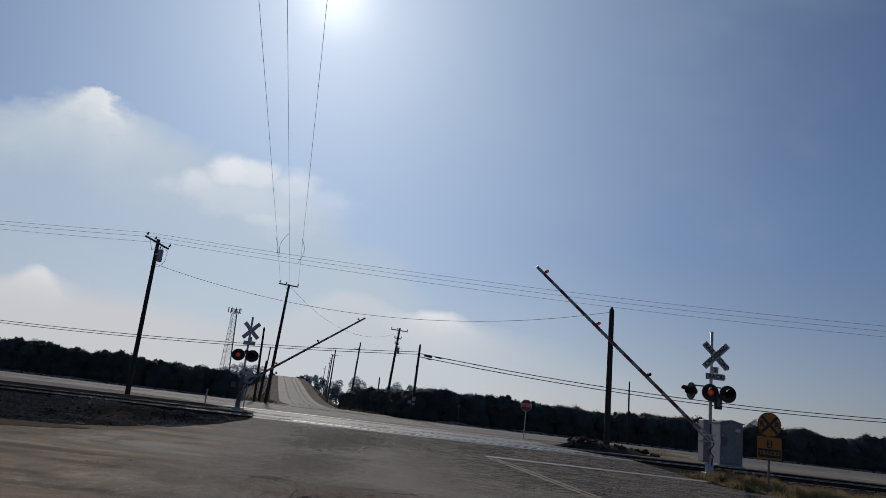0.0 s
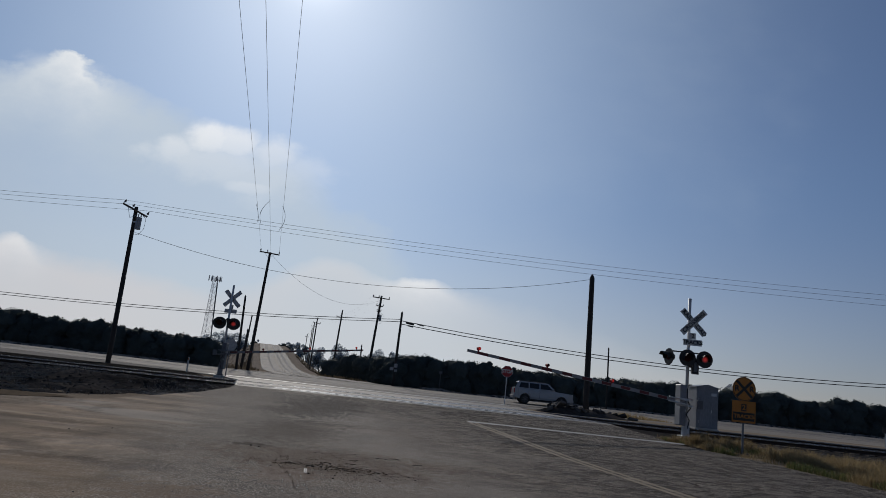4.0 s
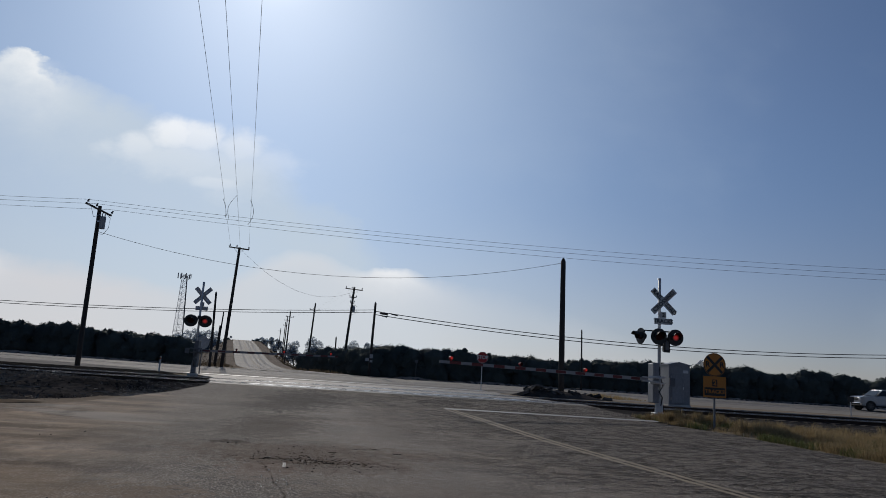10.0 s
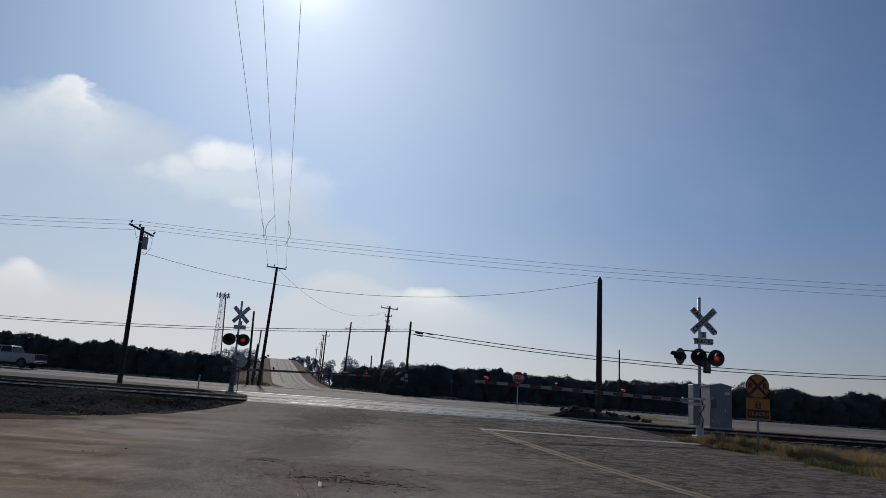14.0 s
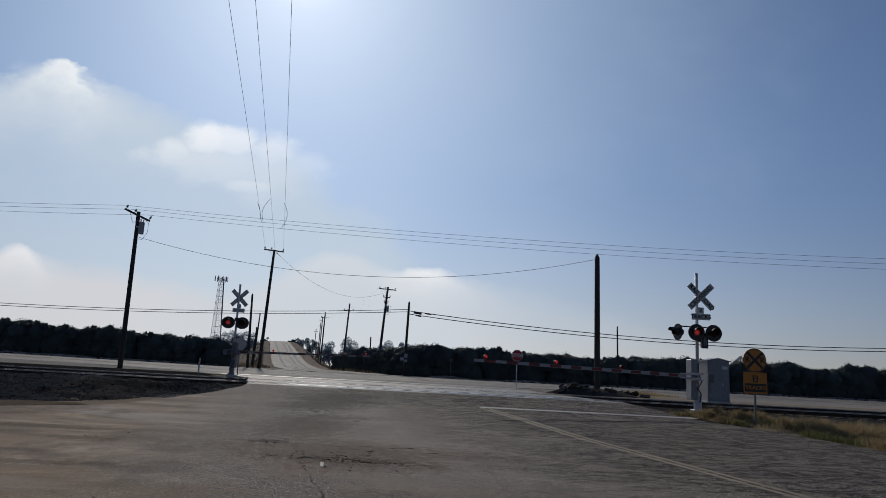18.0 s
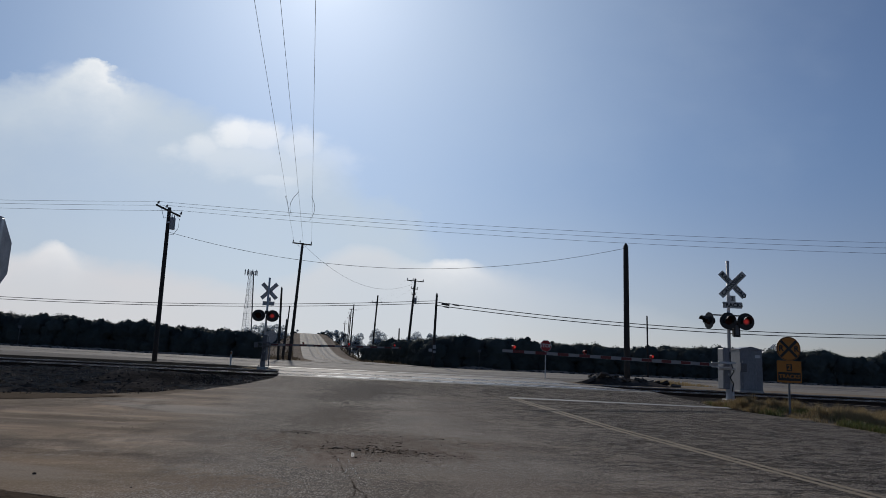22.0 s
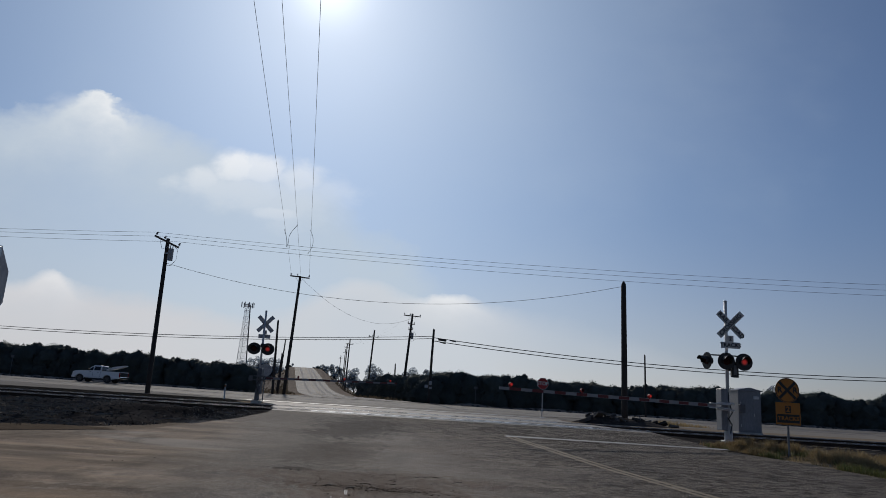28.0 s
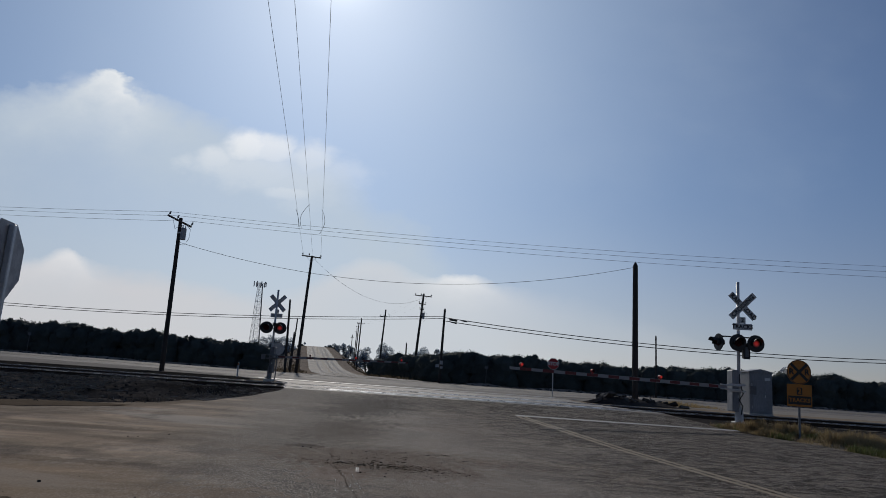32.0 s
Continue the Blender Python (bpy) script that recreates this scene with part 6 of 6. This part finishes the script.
def vehicle(name, label, category, paint, L, W, belt, roof, axles, r, hood, nose, glass_x, bed=None, ride=0.42):
    """A road vehicle along +x, nose at +L/2. glass_x: screen foot, screen top, rear top, rear foot."""
    v = thing(name, label, category)
    h = W / 2
    f, b = L / 2, -L / 2
    # lower body with wheel arches
    low = [(b + 0.02, ride + 0.1), *[p for p in arch(axles[0], r * 1.16, r)], *[p for p in arch(axles[1], r * 1.16, r)], (f - 0.08, ride + 0.02), (f, ride + 0.22), (f - 0.02, nose), (f - 0.28, hood - 0.03),
           (glass_x[0], hood + 0.06), (glass_x[0] - 0.02, belt), (glass_x[3], belt)]
    low += [(bed + 0.02, belt), (bed, belt + 0.02), (b + 0.01, belt + 0.02)] if bed is not None else [(b + 0.05, belt)]
    bm = fresh()
    prism(bm, low, -h, h, pinch=lambda x, z: (0.965 if z > belt - 0.06 else 1.0) * (0.9 if x > f - 0.12 else 1.0) * (0.97 if z < ride + 0.12 else 1.0))
    soften(bm, ride + 0.35, 0.07)
    body = part("body", bm, M[paint], v)
    # greenhouse
    bm = fresh()
    g0, g1, g2, g3 = glass_x
    cab = [(g0, belt - 0.01), (g1, roof - 0.05), (g1 - 0.25, roof), (g2 + 0.2, roof), (g2, roof - 0.05), (g3, belt - 0.01)]
    prism(bm, cab, -h * 0.95, h * 0.95, pinch=lambda x, z: 0.84 if z > belt + 0.1 else 1.0)
    soften(bm, belt + 0.3, 0.07)
    cabin = part("cabin", bm, M[paint], v)
    # side glass set in the pillars
    doors = [g0 - 0.16, (g0 + g3) / 2 + 0.1, g3 + 0.12] if L - abs(g0 - g3) > 2.9 or bed is None else [g0 - 0.16, g3 + 0.12]
    if bed is None:
        doors = [g0 - 0.26, -0.36, -1.32, g3 + 0.28]
    elif name == "crew_pickup":
        doors = [g0 - 0.16, (g0 + g3) / 2 - 0.0, g3 + 0.08]
    for s in (-1, 1):
        for i, (a, c) in enumerate(zip(doors, doors[1:])):
            zt, zb = roof - 0.12, belt + 0.06
            ya, yt = s * (h * 0.95 + 0.004), s * (h * 0.95 * 0.84 + 0.02)
            at = a - (g0 - g1) * 0.86 if i == 0 else a - 0.06
            ct = c + (g2 - g3) * 0.8 if i == len(doors) - 2 else c + 0.06
            bm = fresh()
            quad = [(a if i == 0 else a - 0.05, ya, zb), (c + 0.05, ya, zb), (ct, yt, zt), (at, yt, zt)]
            inner = [(x, y - s * 0.03, z) for x, y, z in quad]
            A, B = [bm.verts.new(p) for p in quad], [bm.verts.new(p) for p in inner]
            bm.faces.new(A), bm.faces.new(B[::-1])
            for q in range(4):
                bm.faces.new((A[q], B[q], B[(q + 1) % 4], A[(q + 1) % 4]))
            bmesh.ops.recalc_face_normals(bm, faces=bm.faces)
            part("side_window", bm, M["glass"], cabin)
            part("door_handle", box(fresh(), (0.2, 0.03, 0.04), (c + 0.25, s * (h + 0.01), belt - 0.12), 0.008), M[paint] if bed is None else M["chrome"], body)
            part("door_seam", box(fresh(), (0.012, 0.008, belt - ride - 0.2), (c, s * (h + 0.001), (belt + ride) / 2 + 0.05)), M["black"], body)
        part("mirror", box(fresh(), (0.14, 0.22, 0.2), (g0 - 0.22, s * (h + 0.08), belt + 0.12), 0.03), M[paint] if bed is None else M["black"], cabin)
        part("sill", box(fresh(), (axles[1] - axles[0] - 2.4 * r, 0.06, 0.1), ((axles[0] + axles[1]) / 2, s * (h - 0.02), ride - 0.02), 0.02), M["black"], body)
        part("headlamp", box(fresh(), (0.2, 0.3, 0.2), (f - 0.11, s * (h - 0.26), nose - 0.06), 0.03), M["head"], body)
        part("tail_lamp", box(fresh(), (0.08, 0.14, 0.42), (b + 0.03, s * (h - 0.08), belt - 0.25), 0.02), M["tail"], body)
        for x in axles:
            wheel(v, x, s * (h - 0.13), r)
    for n2, xa, xb in (("windscreen", g0, g1), ("rear_window", g3, g2)):
        bm = fresh()
        d = 0.012 if xa > 0 else -0.012
        lo, hi = h * 0.86, h * 0.74
        x0, x1 = xa + (xb - xa) * 0.1 + d, xa + (xb - xa) * 0.93 + d
        z0, z1 = belt + (roof - belt) * 0.1, roof - 0.1
        prism(bm, [(x0, z0), (x1, z1), (x1 + 0.02 * (1 if d > 0 else -1), z1), (x0 + 0.02 * (1 if d > 0 else -1), z0)], -lo, lo, pinch=lambda x, z: 1.0 if z < belt + 0.2 else hi / lo)
        part(n2, bm, M["glass"], cabin)
    part("front_bumper", box(fresh(), (0.16, W * 0.94, 0.24), (f - 0.02, 0, ride + 0.12), 0.04), M["chrome"] if name == "crew_pickup" else M[paint], body)
    part("rear_bumper", box(fresh(), (0.16, W * 0.94, 0.2), (b, 0, ride + 0.14), 0.03), M["chrome"] if bed is not None else M[paint], body)
    part("grille", box(fresh(), (0.05, W * 0.5, 0.26), (f - 0.01, 0, nose - 0.12), 0.02), M["black"], body)
    part("underbody", box(fresh(), (L * 0.86, W * 0.7, 0.18), (0, 0, ride - 0.02), 0.03), M["black"], v)
    if bed is not None:
        # load bed is solid: a black sheet on top stands for its open inside
        part("bed_floor", box(fresh(), (bed - b - 0.24, W * 0.78, 0.02), ((bed + b) / 2, 0, belt + 0.031)), M["black"], body)
        part("tailgate_seam", box(fresh(), (0.012, W * 0.8, 0.45), (b - 0.002, 0, belt - 0.28)), M["black"], body)
    else:
        for s in (-1, 1):
            part("roof_rail", rod(fresh(), (g1 - 0.5, s * h * 0.68, roof + 0.05), (g2 + 0.35, s * h * 0.68, roof + 0.05), 0.02, seg=6), M["black"], cabin)
    return v


def build_vehicles():
    suv = vehicle("sport_utility", "pearl white four-door sport utility vehicle on the frontage road", "car", "pearl", 5.30, 2.0, 1.32, 1.93, (-1.63, 1.62), 0.42, 1.21, 1.10, (1.02, 0.50, -2.30, -2.54))
    crew = vehicle("crew_pickup", "silver four-door pickup truck on the frontage road", "pickup truck", "silver", 6.1, 2.05, 1.36, 2.03, (-1.78, 2.11), 0.44, 1.33, 1.18, (1.62, 0.90, -0.55, -0.82), -0.92, 0.48)
    old = vehicle("pickup", "older white two-door pickup truck carrying a tilted white board", "pickup truck", "car_white", 4.75, 1.75, 1.08, 1.62, (-1.17, 1.58), 0.35, 1.05, 0.92, (0.95, 0.46, -0.43, -0.56), -0.62, 0.38)
    # a long white board rides in the bed, its far end raised over the tailgate
    bm = fresh()
    n = 12
    top = [(-1.15 + 2.3 * i / n, 0.15 * math.sin(math.pi * min(1, 0.06 + i / n)) ** 0.6) for i in range(n + 1)]
    low = [(x, -0.5 * z) for x, z in reversed(top)]
    prism(bm, top + low, -0.34, 0.34, pinch=lambda x, z: max(0.25, (1 - abs(x / 1.25) ** 3)))
    part("load_board", bm, M["car_white"], old, "long white board propped in the bed", pose(-1.5, 0, 1.42, 0, 14, 0))
    part("board_strap", box(fresh(), (0.05, 0.72, 0.02), (-1.1, 0, 1.40), 0.004), M["black"], old)
    return suv, crew, old


# ---- debris, grass and loose things ----
def build_pile():
    """Heap of broken asphalt slabs and earth beyond the rails."""
    p = thing("rubble_heap", "heap of dark broken asphalt slabs and earth", "rubble heap", pose(10.3, 41.2, gz(41.2) - 0.03))
    bm = fresh()
    n, m = 34, 14
    grid = []
    for i in range(n + 1):
        row = []
        for j in range(m + 1):
            x, y = -2.9 + 5.8 * i / n, -1.3 + 2.6 * j / m
            k = max(0.0, 1 - (x / 2.9) ** 2) * max(0.0, 1 - (y / 1.3) ** 2)
            ridge = 0.50 * math.exp(-((x + 1.3) / 1.0) ** 2) + 0.26 * math.exp(-((x - 1.0) / 1.3) ** 2) + 0.1
            z = k ** 0.6 * ridge * (1 + 0.5 * noise.noise((x * 1.4, y * 1.4, 3))) + 0.05 * k * noise.noise((x * 4, y * 4, 2))
            row.append(bm.verts.new((x, y, max(z, -0.02))))
        grid.append(row)
    for a, b in zip(grid, grid[1:]):
        for j in range(m):
            bm.faces.new((a[j], b[j], b[j + 1], a[j + 1]))
    part("earth_mound", bm, M["soil"], p)
    rnd = random.Random(9)
    for _ in range(46):
        x = rnd.choice((-1.4, -1.2, 0.9, -0.2)) + rnd.gauss(0, 0.75)
        y = rnd.uniform(-0.9, 0.4)
        z = 0.05 + 0.42 * math.exp(-((x + 1.3) / 0.9) ** 2) + 0.14 * math.exp(-((x - 1.0) / 1.2) ** 2)
        bm = box(fresh(), (rnd.uniform(0.25, 0.95), rnd.uniform(0.2, 0.6), rnd.uniform(0.06, 0.18)), bevel=0.015)
        for v in bm.verts:
            v.co += Vector((rnd.uniform(-1, 1), rnd.uniform(-1, 1), rnd.uniform(-1, 1))) * 0.03
        part("slab", bm, rnd.choice((M["soil"], M["crossing"], M["stone"])), p, at=pose(x, y, z, rnd.uniform(-35, 35), rnd.uniform(-35, 35), rnd.uniform(0, 180)))


def blades(name, label, count, spot, height, material, seed, width=0.012):
    r = random.Random(seed)
    verts, faces = [], []
    for _ in range(count):
        x, y, z, k = spot(r)
        for _b in range(r.randrange(5, 9)):
            w, lean = r.uniform(0, 6.28), r.uniform(0.1, 0.55)
            h = height * k * r.uniform(0.5, 1.15)
            bx, by = x + r.gauss(0, 0.05), y + r.gauss(0, 0.05)
            d = Vector((math.cos(w), math.sin(w), 0))
            s = Vector((-d.y, d.x, 0)) * width
            n = len(verts)
            a = Vector((bx, by, z))
            m = a + d * h * lean * 0.35 + Vector((0, 0, h * 0.6))
            e = a + d * h * lean + Vector((0, 0, h * (1 - 0.25 * lean)))
            verts += [a - s, a + s, m + s * 0.8, m - s * 0.8, e]
            faces += [(n, n + 1, n + 2, n + 3), (n + 3, n + 2, n + 4)]
    me = bpy.data.meshes.new(name)
    me.from_pydata(verts, [], faces)
    me.materials.append(material)
    return tagged(new(name, me), label, "grass", kind="stuff")


def build_verge():
    right = table((8, 13.1), (17.5, 11.0), (20.8, 10.35), (23.5, 9.2), (26.9, 8.3))

    r = random.Random(3)
    verts, faces = [], []
    for n in range(520):
        while True:
            y = r.uniform(13.0, 25.2)
            x = right(y) + 0.25 + abs(r.gauss(0, 3.6))
            if y > 21.4 and x > 14.5 - (y - 21.4) * 1.2:
                continue
            if abs(x - 10.8) < 0.5 and y < 22.4:
                continue
            if noise.noise((x * 0.4, y * 0.5, 6.0)) > -0.3 - 0.3 * r.random():
                break
        tuft = r.uniform(0.22, 0.5) * (1 if y < 21.5 else 0.7)
        tall = (0.19 + 0.25 * r.random() + 0.14 * noise.noise((x * 0.35, y * 0.35, 2.0))) * min(1.0, 0.55 + 0.4 * (x - right(y)))
        for _ in range(int(620 * tuft)):
            w, q = r.uniform(0, 6.28), min(abs(r.gauss(0, 0.5)), 1.3)
            d = Vector((math.cos(w), math.sin(w), 0))
            a = Vector((x, y, gz(y) - 0.02)) + d * q * tuft
            h = tall * (1.1 - 0.5 * q) * r.uniform(0.6, 1.2)
            lean = d * h * (0.15 + 0.45 * q) + Vector((r.gauss(0, 0.08), r.gauss(0, 0.08), 0)) * h * 2
            side = Vector((r.gauss(0, 1), r.gauss(0, 1), 0)).normalized() * r.uniform(0.003, 0.006)
            m, e = a + lean * 0.4 + Vector((0, 0, h * 0.65)), a + lean + Vector((0, 0, h))
            k = len(verts)
            verts += [a - side, a + side, m + side, m - side, e]
            faces += [(k, k + 1, k + 2, k + 3), (k + 3, k + 2, k + 4)]
    me = bpy.data.meshes.new("dry_grass")
    me.from_pydata(verts, [], faces)
    me.materials.append(M["grass"])
    tagged(new("dry_grass", me), "soft tufts of dry straw-coloured roadside grass", "grass", kind="stuff")

    def spot(r):
        while True:
            y = r.uniform(13.5, 25.4)
            x = right(y) + 0.1 + abs(r.gauss(0, 4.5))
            if not (y > 21.4 and x > 14.5 - (y - 21.4) * 1.2):
                return x, y, gz(y) - 0.01, r.uniform(0.4, 1.0)
    blades("dry_grass", "short dry stubble between the tufts", 2600, spot, 0.2, M["grass"], 31, 0.004)

    def spot2(r):
        while True:
            x, y, z, k = spot(r)
            if noise.noise((x * 0.8, y * 0.8, 16.0)) > 0.12:
                return x, y, z, k * 0.8
    blades("weeds", "low green weeds among the dry grass", 3400, spot2, 0.34, M["green_grass"], 4, 0.007)

    def spot3(r):
        x = r.uniform(-62, 80)
        while -21.5 < x < 1.0:
            x = r.uniform(-62, 80)
        return x, r.uniform(74.6, 75.8), gz(75) + rise(x, 75), r.uniform(0.4, 1.0)
    def spot4(r):
        y = r.uniform(72.5, 150)
        s = r.choice((-1, 1, -1))
        return far_x(y) + s * (5.4 + abs(r.gauss(0, 2.2)) + max(0, 78 - y) * 0.9), y, ramp_z(y) - 0.05 - 0.02 * max(0, y - 120), r.uniform(0.3, 1.0)
    def spot5(r):
        y = r.uniform(95, 330)
        s = r.choice((-1, 1))
        z = ramp_z(y)
        run = max((z - gz(y)) * 1.6, 0.4)
        k = r.random()
        return far_x(y) + 0.5 + s * (6.6 + run * k), y, z - (z - gz(y)) * k - 0.05, r.uniform(0.4, 1.1)
    def spot6(r):
        x, y = r.gauss(14.6, 1.6), r.gauss(46.6, 0.7)
        return x, y, gz(y), r.uniform(0.5, 1.1) * max(0.2, 1 - abs(x - 14.6) / 4)
    blades("dry_grass", "dry tan weeds about the foot of a pole", 260, spot6, 0.42, M["grass"], 17, 0.012)
    blades("dry_grass", "dry scrub on the embankment slopes", 1300, spot5, 0.5, M["scrub"], 9, 0.07)
    blades("dry_grass", "brown scrub and dry weeds on the verges of the climbing road", 650, spot4, 0.5, M["scrub"], 7, 0.035)
    blades("dry_grass", "dry weeds along the orchard edge", 900, spot3, 0.32, M["scrub"], 6, 0.03)


def build_crumbs():
    def left(r):
        return r.uniform(-7, 3.5), r.uniform(6.4, 9.3), 0.016
    pebbles("gravel", "scattered small stones on the dusty asphalt", 26, left, lambda r: r.uniform(0.003, 0.009), M["stone"], 13)

    def edge(r):
        x = r.uniform(-9, -1.7)
        return x, 6.6 - abs(r.gauss(0, 0.7)) + max(0, -x - 3) * 0.08, 0.035
    pebbles("clods", "brown clods of earth at the edge of the asphalt", 420, edge, lambda r: 0.004 + 0.013 * r.random() ** 3, M["brown"], 14)
    def spill(r):
        x = r.gauss(-0.95, 0.6)
        y = 11.0 - 0.1 * (x + 0.9) + r.gauss(0, 0.22) + (r.random() < 0.4) * r.uniform(-0.9, 1.9)
        return x, y, gz(y) + 0.015
    pebbles("crumbs", "brown crumbs of earth spilled on the asphalt", 700, spill, lambda r: 0.003 + 0.010 * r.random() ** 2, M["brown"], 34)
    pebbles("crumbs", "black crumbs of earth spilled on the asphalt", 200, spill, lambda r: 0.004 + 0.018 * r.random() ** 3, M["soil"], 32)

    def chips(r):
        y = r.uniform(8.6, 10.2)
        return -1.35 + (9.6 - y) * 0.3 + r.gauss(0, 0.12), y, gz(y) + 0.016
    pebbles("chips", "small white chips beside the long crack", 16, chips, lambda r: r.uniform(0.006, 0.012), M["litter"], 33)
    cup = thing("litter", "crumpled white paper scrap on the asphalt", "litter", pose(-1.3, 10.31, gz(10.31) + 0.013, 0, 0, 12) @ Matrix.Diagonal((0.8, 0.8, 0.8, 1)))
    bm = fresh()
    sheet = [[bm.verts.new((-0.025 + 0.0083 * i + 0.006 * noise.noise((i, j, 1.5)), 0.03 * math.sin(i * 0.9) * 0.4 + 0.004 * j + 0.006 * noise.noise((i, j, 7.5)), 0.002 + 0.0098 * j)) for j in range(8)] for i in range(7)]
    for a, b in zip(sheet, sheet[1:]):
        for j in range(7):
            bm.faces.new((a[j], b[j], b[j + 1], a[j + 1]))
    part("scrap", bm, M["litter"], cup)
    for x, y, s in ((-4.47, 7.89, 0.022), (-3.18, 7.41, 0.012), (-5.59, 12.39, 0.014), (-5.44, 12.45, 0.013), (-5.16, 13.1, 0.016), (-2.6, 12.7, 0.02), (-2.45, 12.65, 0.018)):
        clod = thing("earth_clod", "small dark clod of earth on the dusty asphalt", "clod", pose(x, y, gz(y) + 0.012 + 0.3 * s, 0, 0, 90 * x), "stray clods")
        bm = fresh()
        bmesh.ops.create_icosphere(bm, subdivisions=2, radius=s)
        for v in bm.verts:
            v.co *= 1 + 0.5 * noise.noise(v.co * 30 + Vector((x, y, 0)))
            v.co.z *= 0.6
        part("lump", bm, M["soil"], clod)
    r = random.Random(61)
    for _ in range(11):
        x, y, z = spill(r)
        stick = thing("twig", "thin dark broken twig lying on the asphalt", "twig", pose(x, y, gz(y) + 0.024, 0, 0, r.gauss(0, 35)), "fallen twigs")
        bm, p = fresh(), Vector((0, 0, 0))
        for _k in range(4):
            q = p + Vector((r.uniform(0.012, 0.055), r.uniform(-0.03, 0.03), r.uniform(-0.006, 0.008)))
            rod(bm, p, q, 0.005, 0.004, seg=5)
            p = q
        part("stem", bm, M["soil"], stick)
    # ragged cracks filled with dirt
    for seed, way in ((2, ((-3.3, 15.4), (-2.98, 14.75), (-2.56, 13.95), (-2.22, 12.55), (-1.89, 11.7), (-1.35, 9.47), (-1.03, 8.29), (-0.6, 6.83), (-0.2, 5.4))),
                      (5, ((1.3, 11.9), (1.02, 11.2), (1.0, 10.8), (1.18, 10.2), (1.5, 9.6), (2.0, 8.8))), (6, ((-1.03, 8.29), (-0.9, 7.6), (-0.95, 7.2)))):
        r = random.Random(seed)
        ys, xs = [p[1] for p in reversed(way)], [p[0] for p in reversed(way)]
        verts, faces = [], []
        for i, y in enumerate(np.arange(ys[0], ys[-1], 0.1)):
            x = float(np.interp(y, ys, xs)) + 0.05 * noise.noise((y * 2.3, seed, 0)) + r.uniform(-0.028, 0.028)
            w = 0.0015 + 0.007 * r.random() ** 2
            verts += [(x - w, y, gz(y) + 0.017), (x + w, y, gz(y) + 0.017)]
            if i:
                faces.append((2 * i - 2, 2 * i - 1, 2 * i + 1, 2 * i))
        me = bpy.data.meshes.new("crack")
        me.from_pydata(verts, [], faces)
        me.materials.append(M["brown"])
        tagged(new("crack", me), "long ragged crack filled with dark dirt", "road crack", kind="structure")


build_trees()
build_tower()
build_pile()
build_verge()
build_crumbs()
VEHICLES = build_vehicles()


# ---- motion ----
def motions():
    suv, crew, old = VEHICLES
    for car, y0, skew, turn, x_at, t_at, speed, early in ((suv, 63.3, 0.0, 0, -13.4, 3.0, 25.65, 1.0), (crew, 66.2, -0.045, 180, 4.87, 12.0, -22.0, 0.977), (old, 66.8, -0.06, 180, 23.0, 25.0, -18.8, 1.0)):
        near = [t_at, *[t_at + (x - x_at) / speed for x in range(-84, 85, 12)]]
        times = sorted({0.0, 32.0, *[t for t in near if 0.1 < t < 31.9]})
        rows = []
        for t in times:
            x = x_at + speed * (t - t_at) * (early if t < t_at else 1.0)
            y = y0 + skew * min(max(x, -45.0), 45.0)
            rows.append((t, pose(x, y, gz(y) + rise(x, y) + 0.018, 0, 0, turn + math.degrees(math.atan(skew)))))
        walk(car, rows)
        wheels = [c for c in car.children if c.name.startswith("wheel")]
        for w in wheels:
            home = w.matrix_basis.translation.copy()
            step = radians(75)
            t0, t1 = {suv: (1.0, 5.0), crew: (8.8, 15.0), old: (23.0, 30.0)}[car]
            rows = [(0.0, Matrix.Translation(home))]
            t, k = t0, 0
            while t < t1:
                rows.append((t, Matrix.Translation(home) @ Matrix.Rotation(k * step, 4, "Y")))
                t, k = t + 1 / 30, k + 1
            rows.append((32.0, Matrix.Translation(home) @ Matrix.Rotation((k - 1) * step, 4, "Y")))
            walk(w, rows)
    # gates come down and settle
    (_, arm_a, piv_a), (_, arm_b, piv_b) = SIGNALS
    drop_a = ((0.0, 33.9), (0.2, 32.2), (1.0, 26.1), (1.5, 22.3), (2.0, 18.7), (2.4, 15.9), (3.0, 11.8), (3.5, 8.7), (4.2, 4.3), (4.8, 1.6), (5.2, 0.65), (32.0, 0.65))
    drop_b = ((0.0, 35.2), (1.0, 28.0), (2.0, 20.9), (2.4, 18.1), (3.0, 13.9), (3.5, 10.6), (4.2, 5.6), (4.8, 2.1), (5.2, 1.1), (32.0, 1.1))
    walk(arm_a, [(t, Matrix.Translation(piv_a) @ pose(0, 0, 0, 0, 0, GATE_TURN) @ pose(0, 0, 0, 0, a, 0)) for t, a in drop_a])
    walk(arm_b, [(t, Matrix.Translation(piv_b) @ pose(0, 0, 0, 0, -a, 0)) for t, a in drop_b])
    period = 1.2
    # the flashers take turns, each lens swinging its lit face out and back
    for lens, home, phase in FLASHERS:
        first = -0.32 + period / 2 * phase
        rows = []
        angle = 0.0 if (first <= 0.0 < first + period / 2) else 180.0
        rows.append((0.0, angle))
        flips = sorted(s for k in range(-1, 29) for s in (first + period * k, first + period * k + period / 2) if 0.15 < s < 31.85)
        for s in flips:
            for i in range(4):
                rows.append((s + (i - 1.5) / 30, angle + 60.0 * i))
            angle += 180.0
        rows.append((32.0, angle))
        walk(lens, [(t, Matrix.Translation(home) @ pose(0, 0, 0, 0, 0, a)) for t, a in rows])


motions()
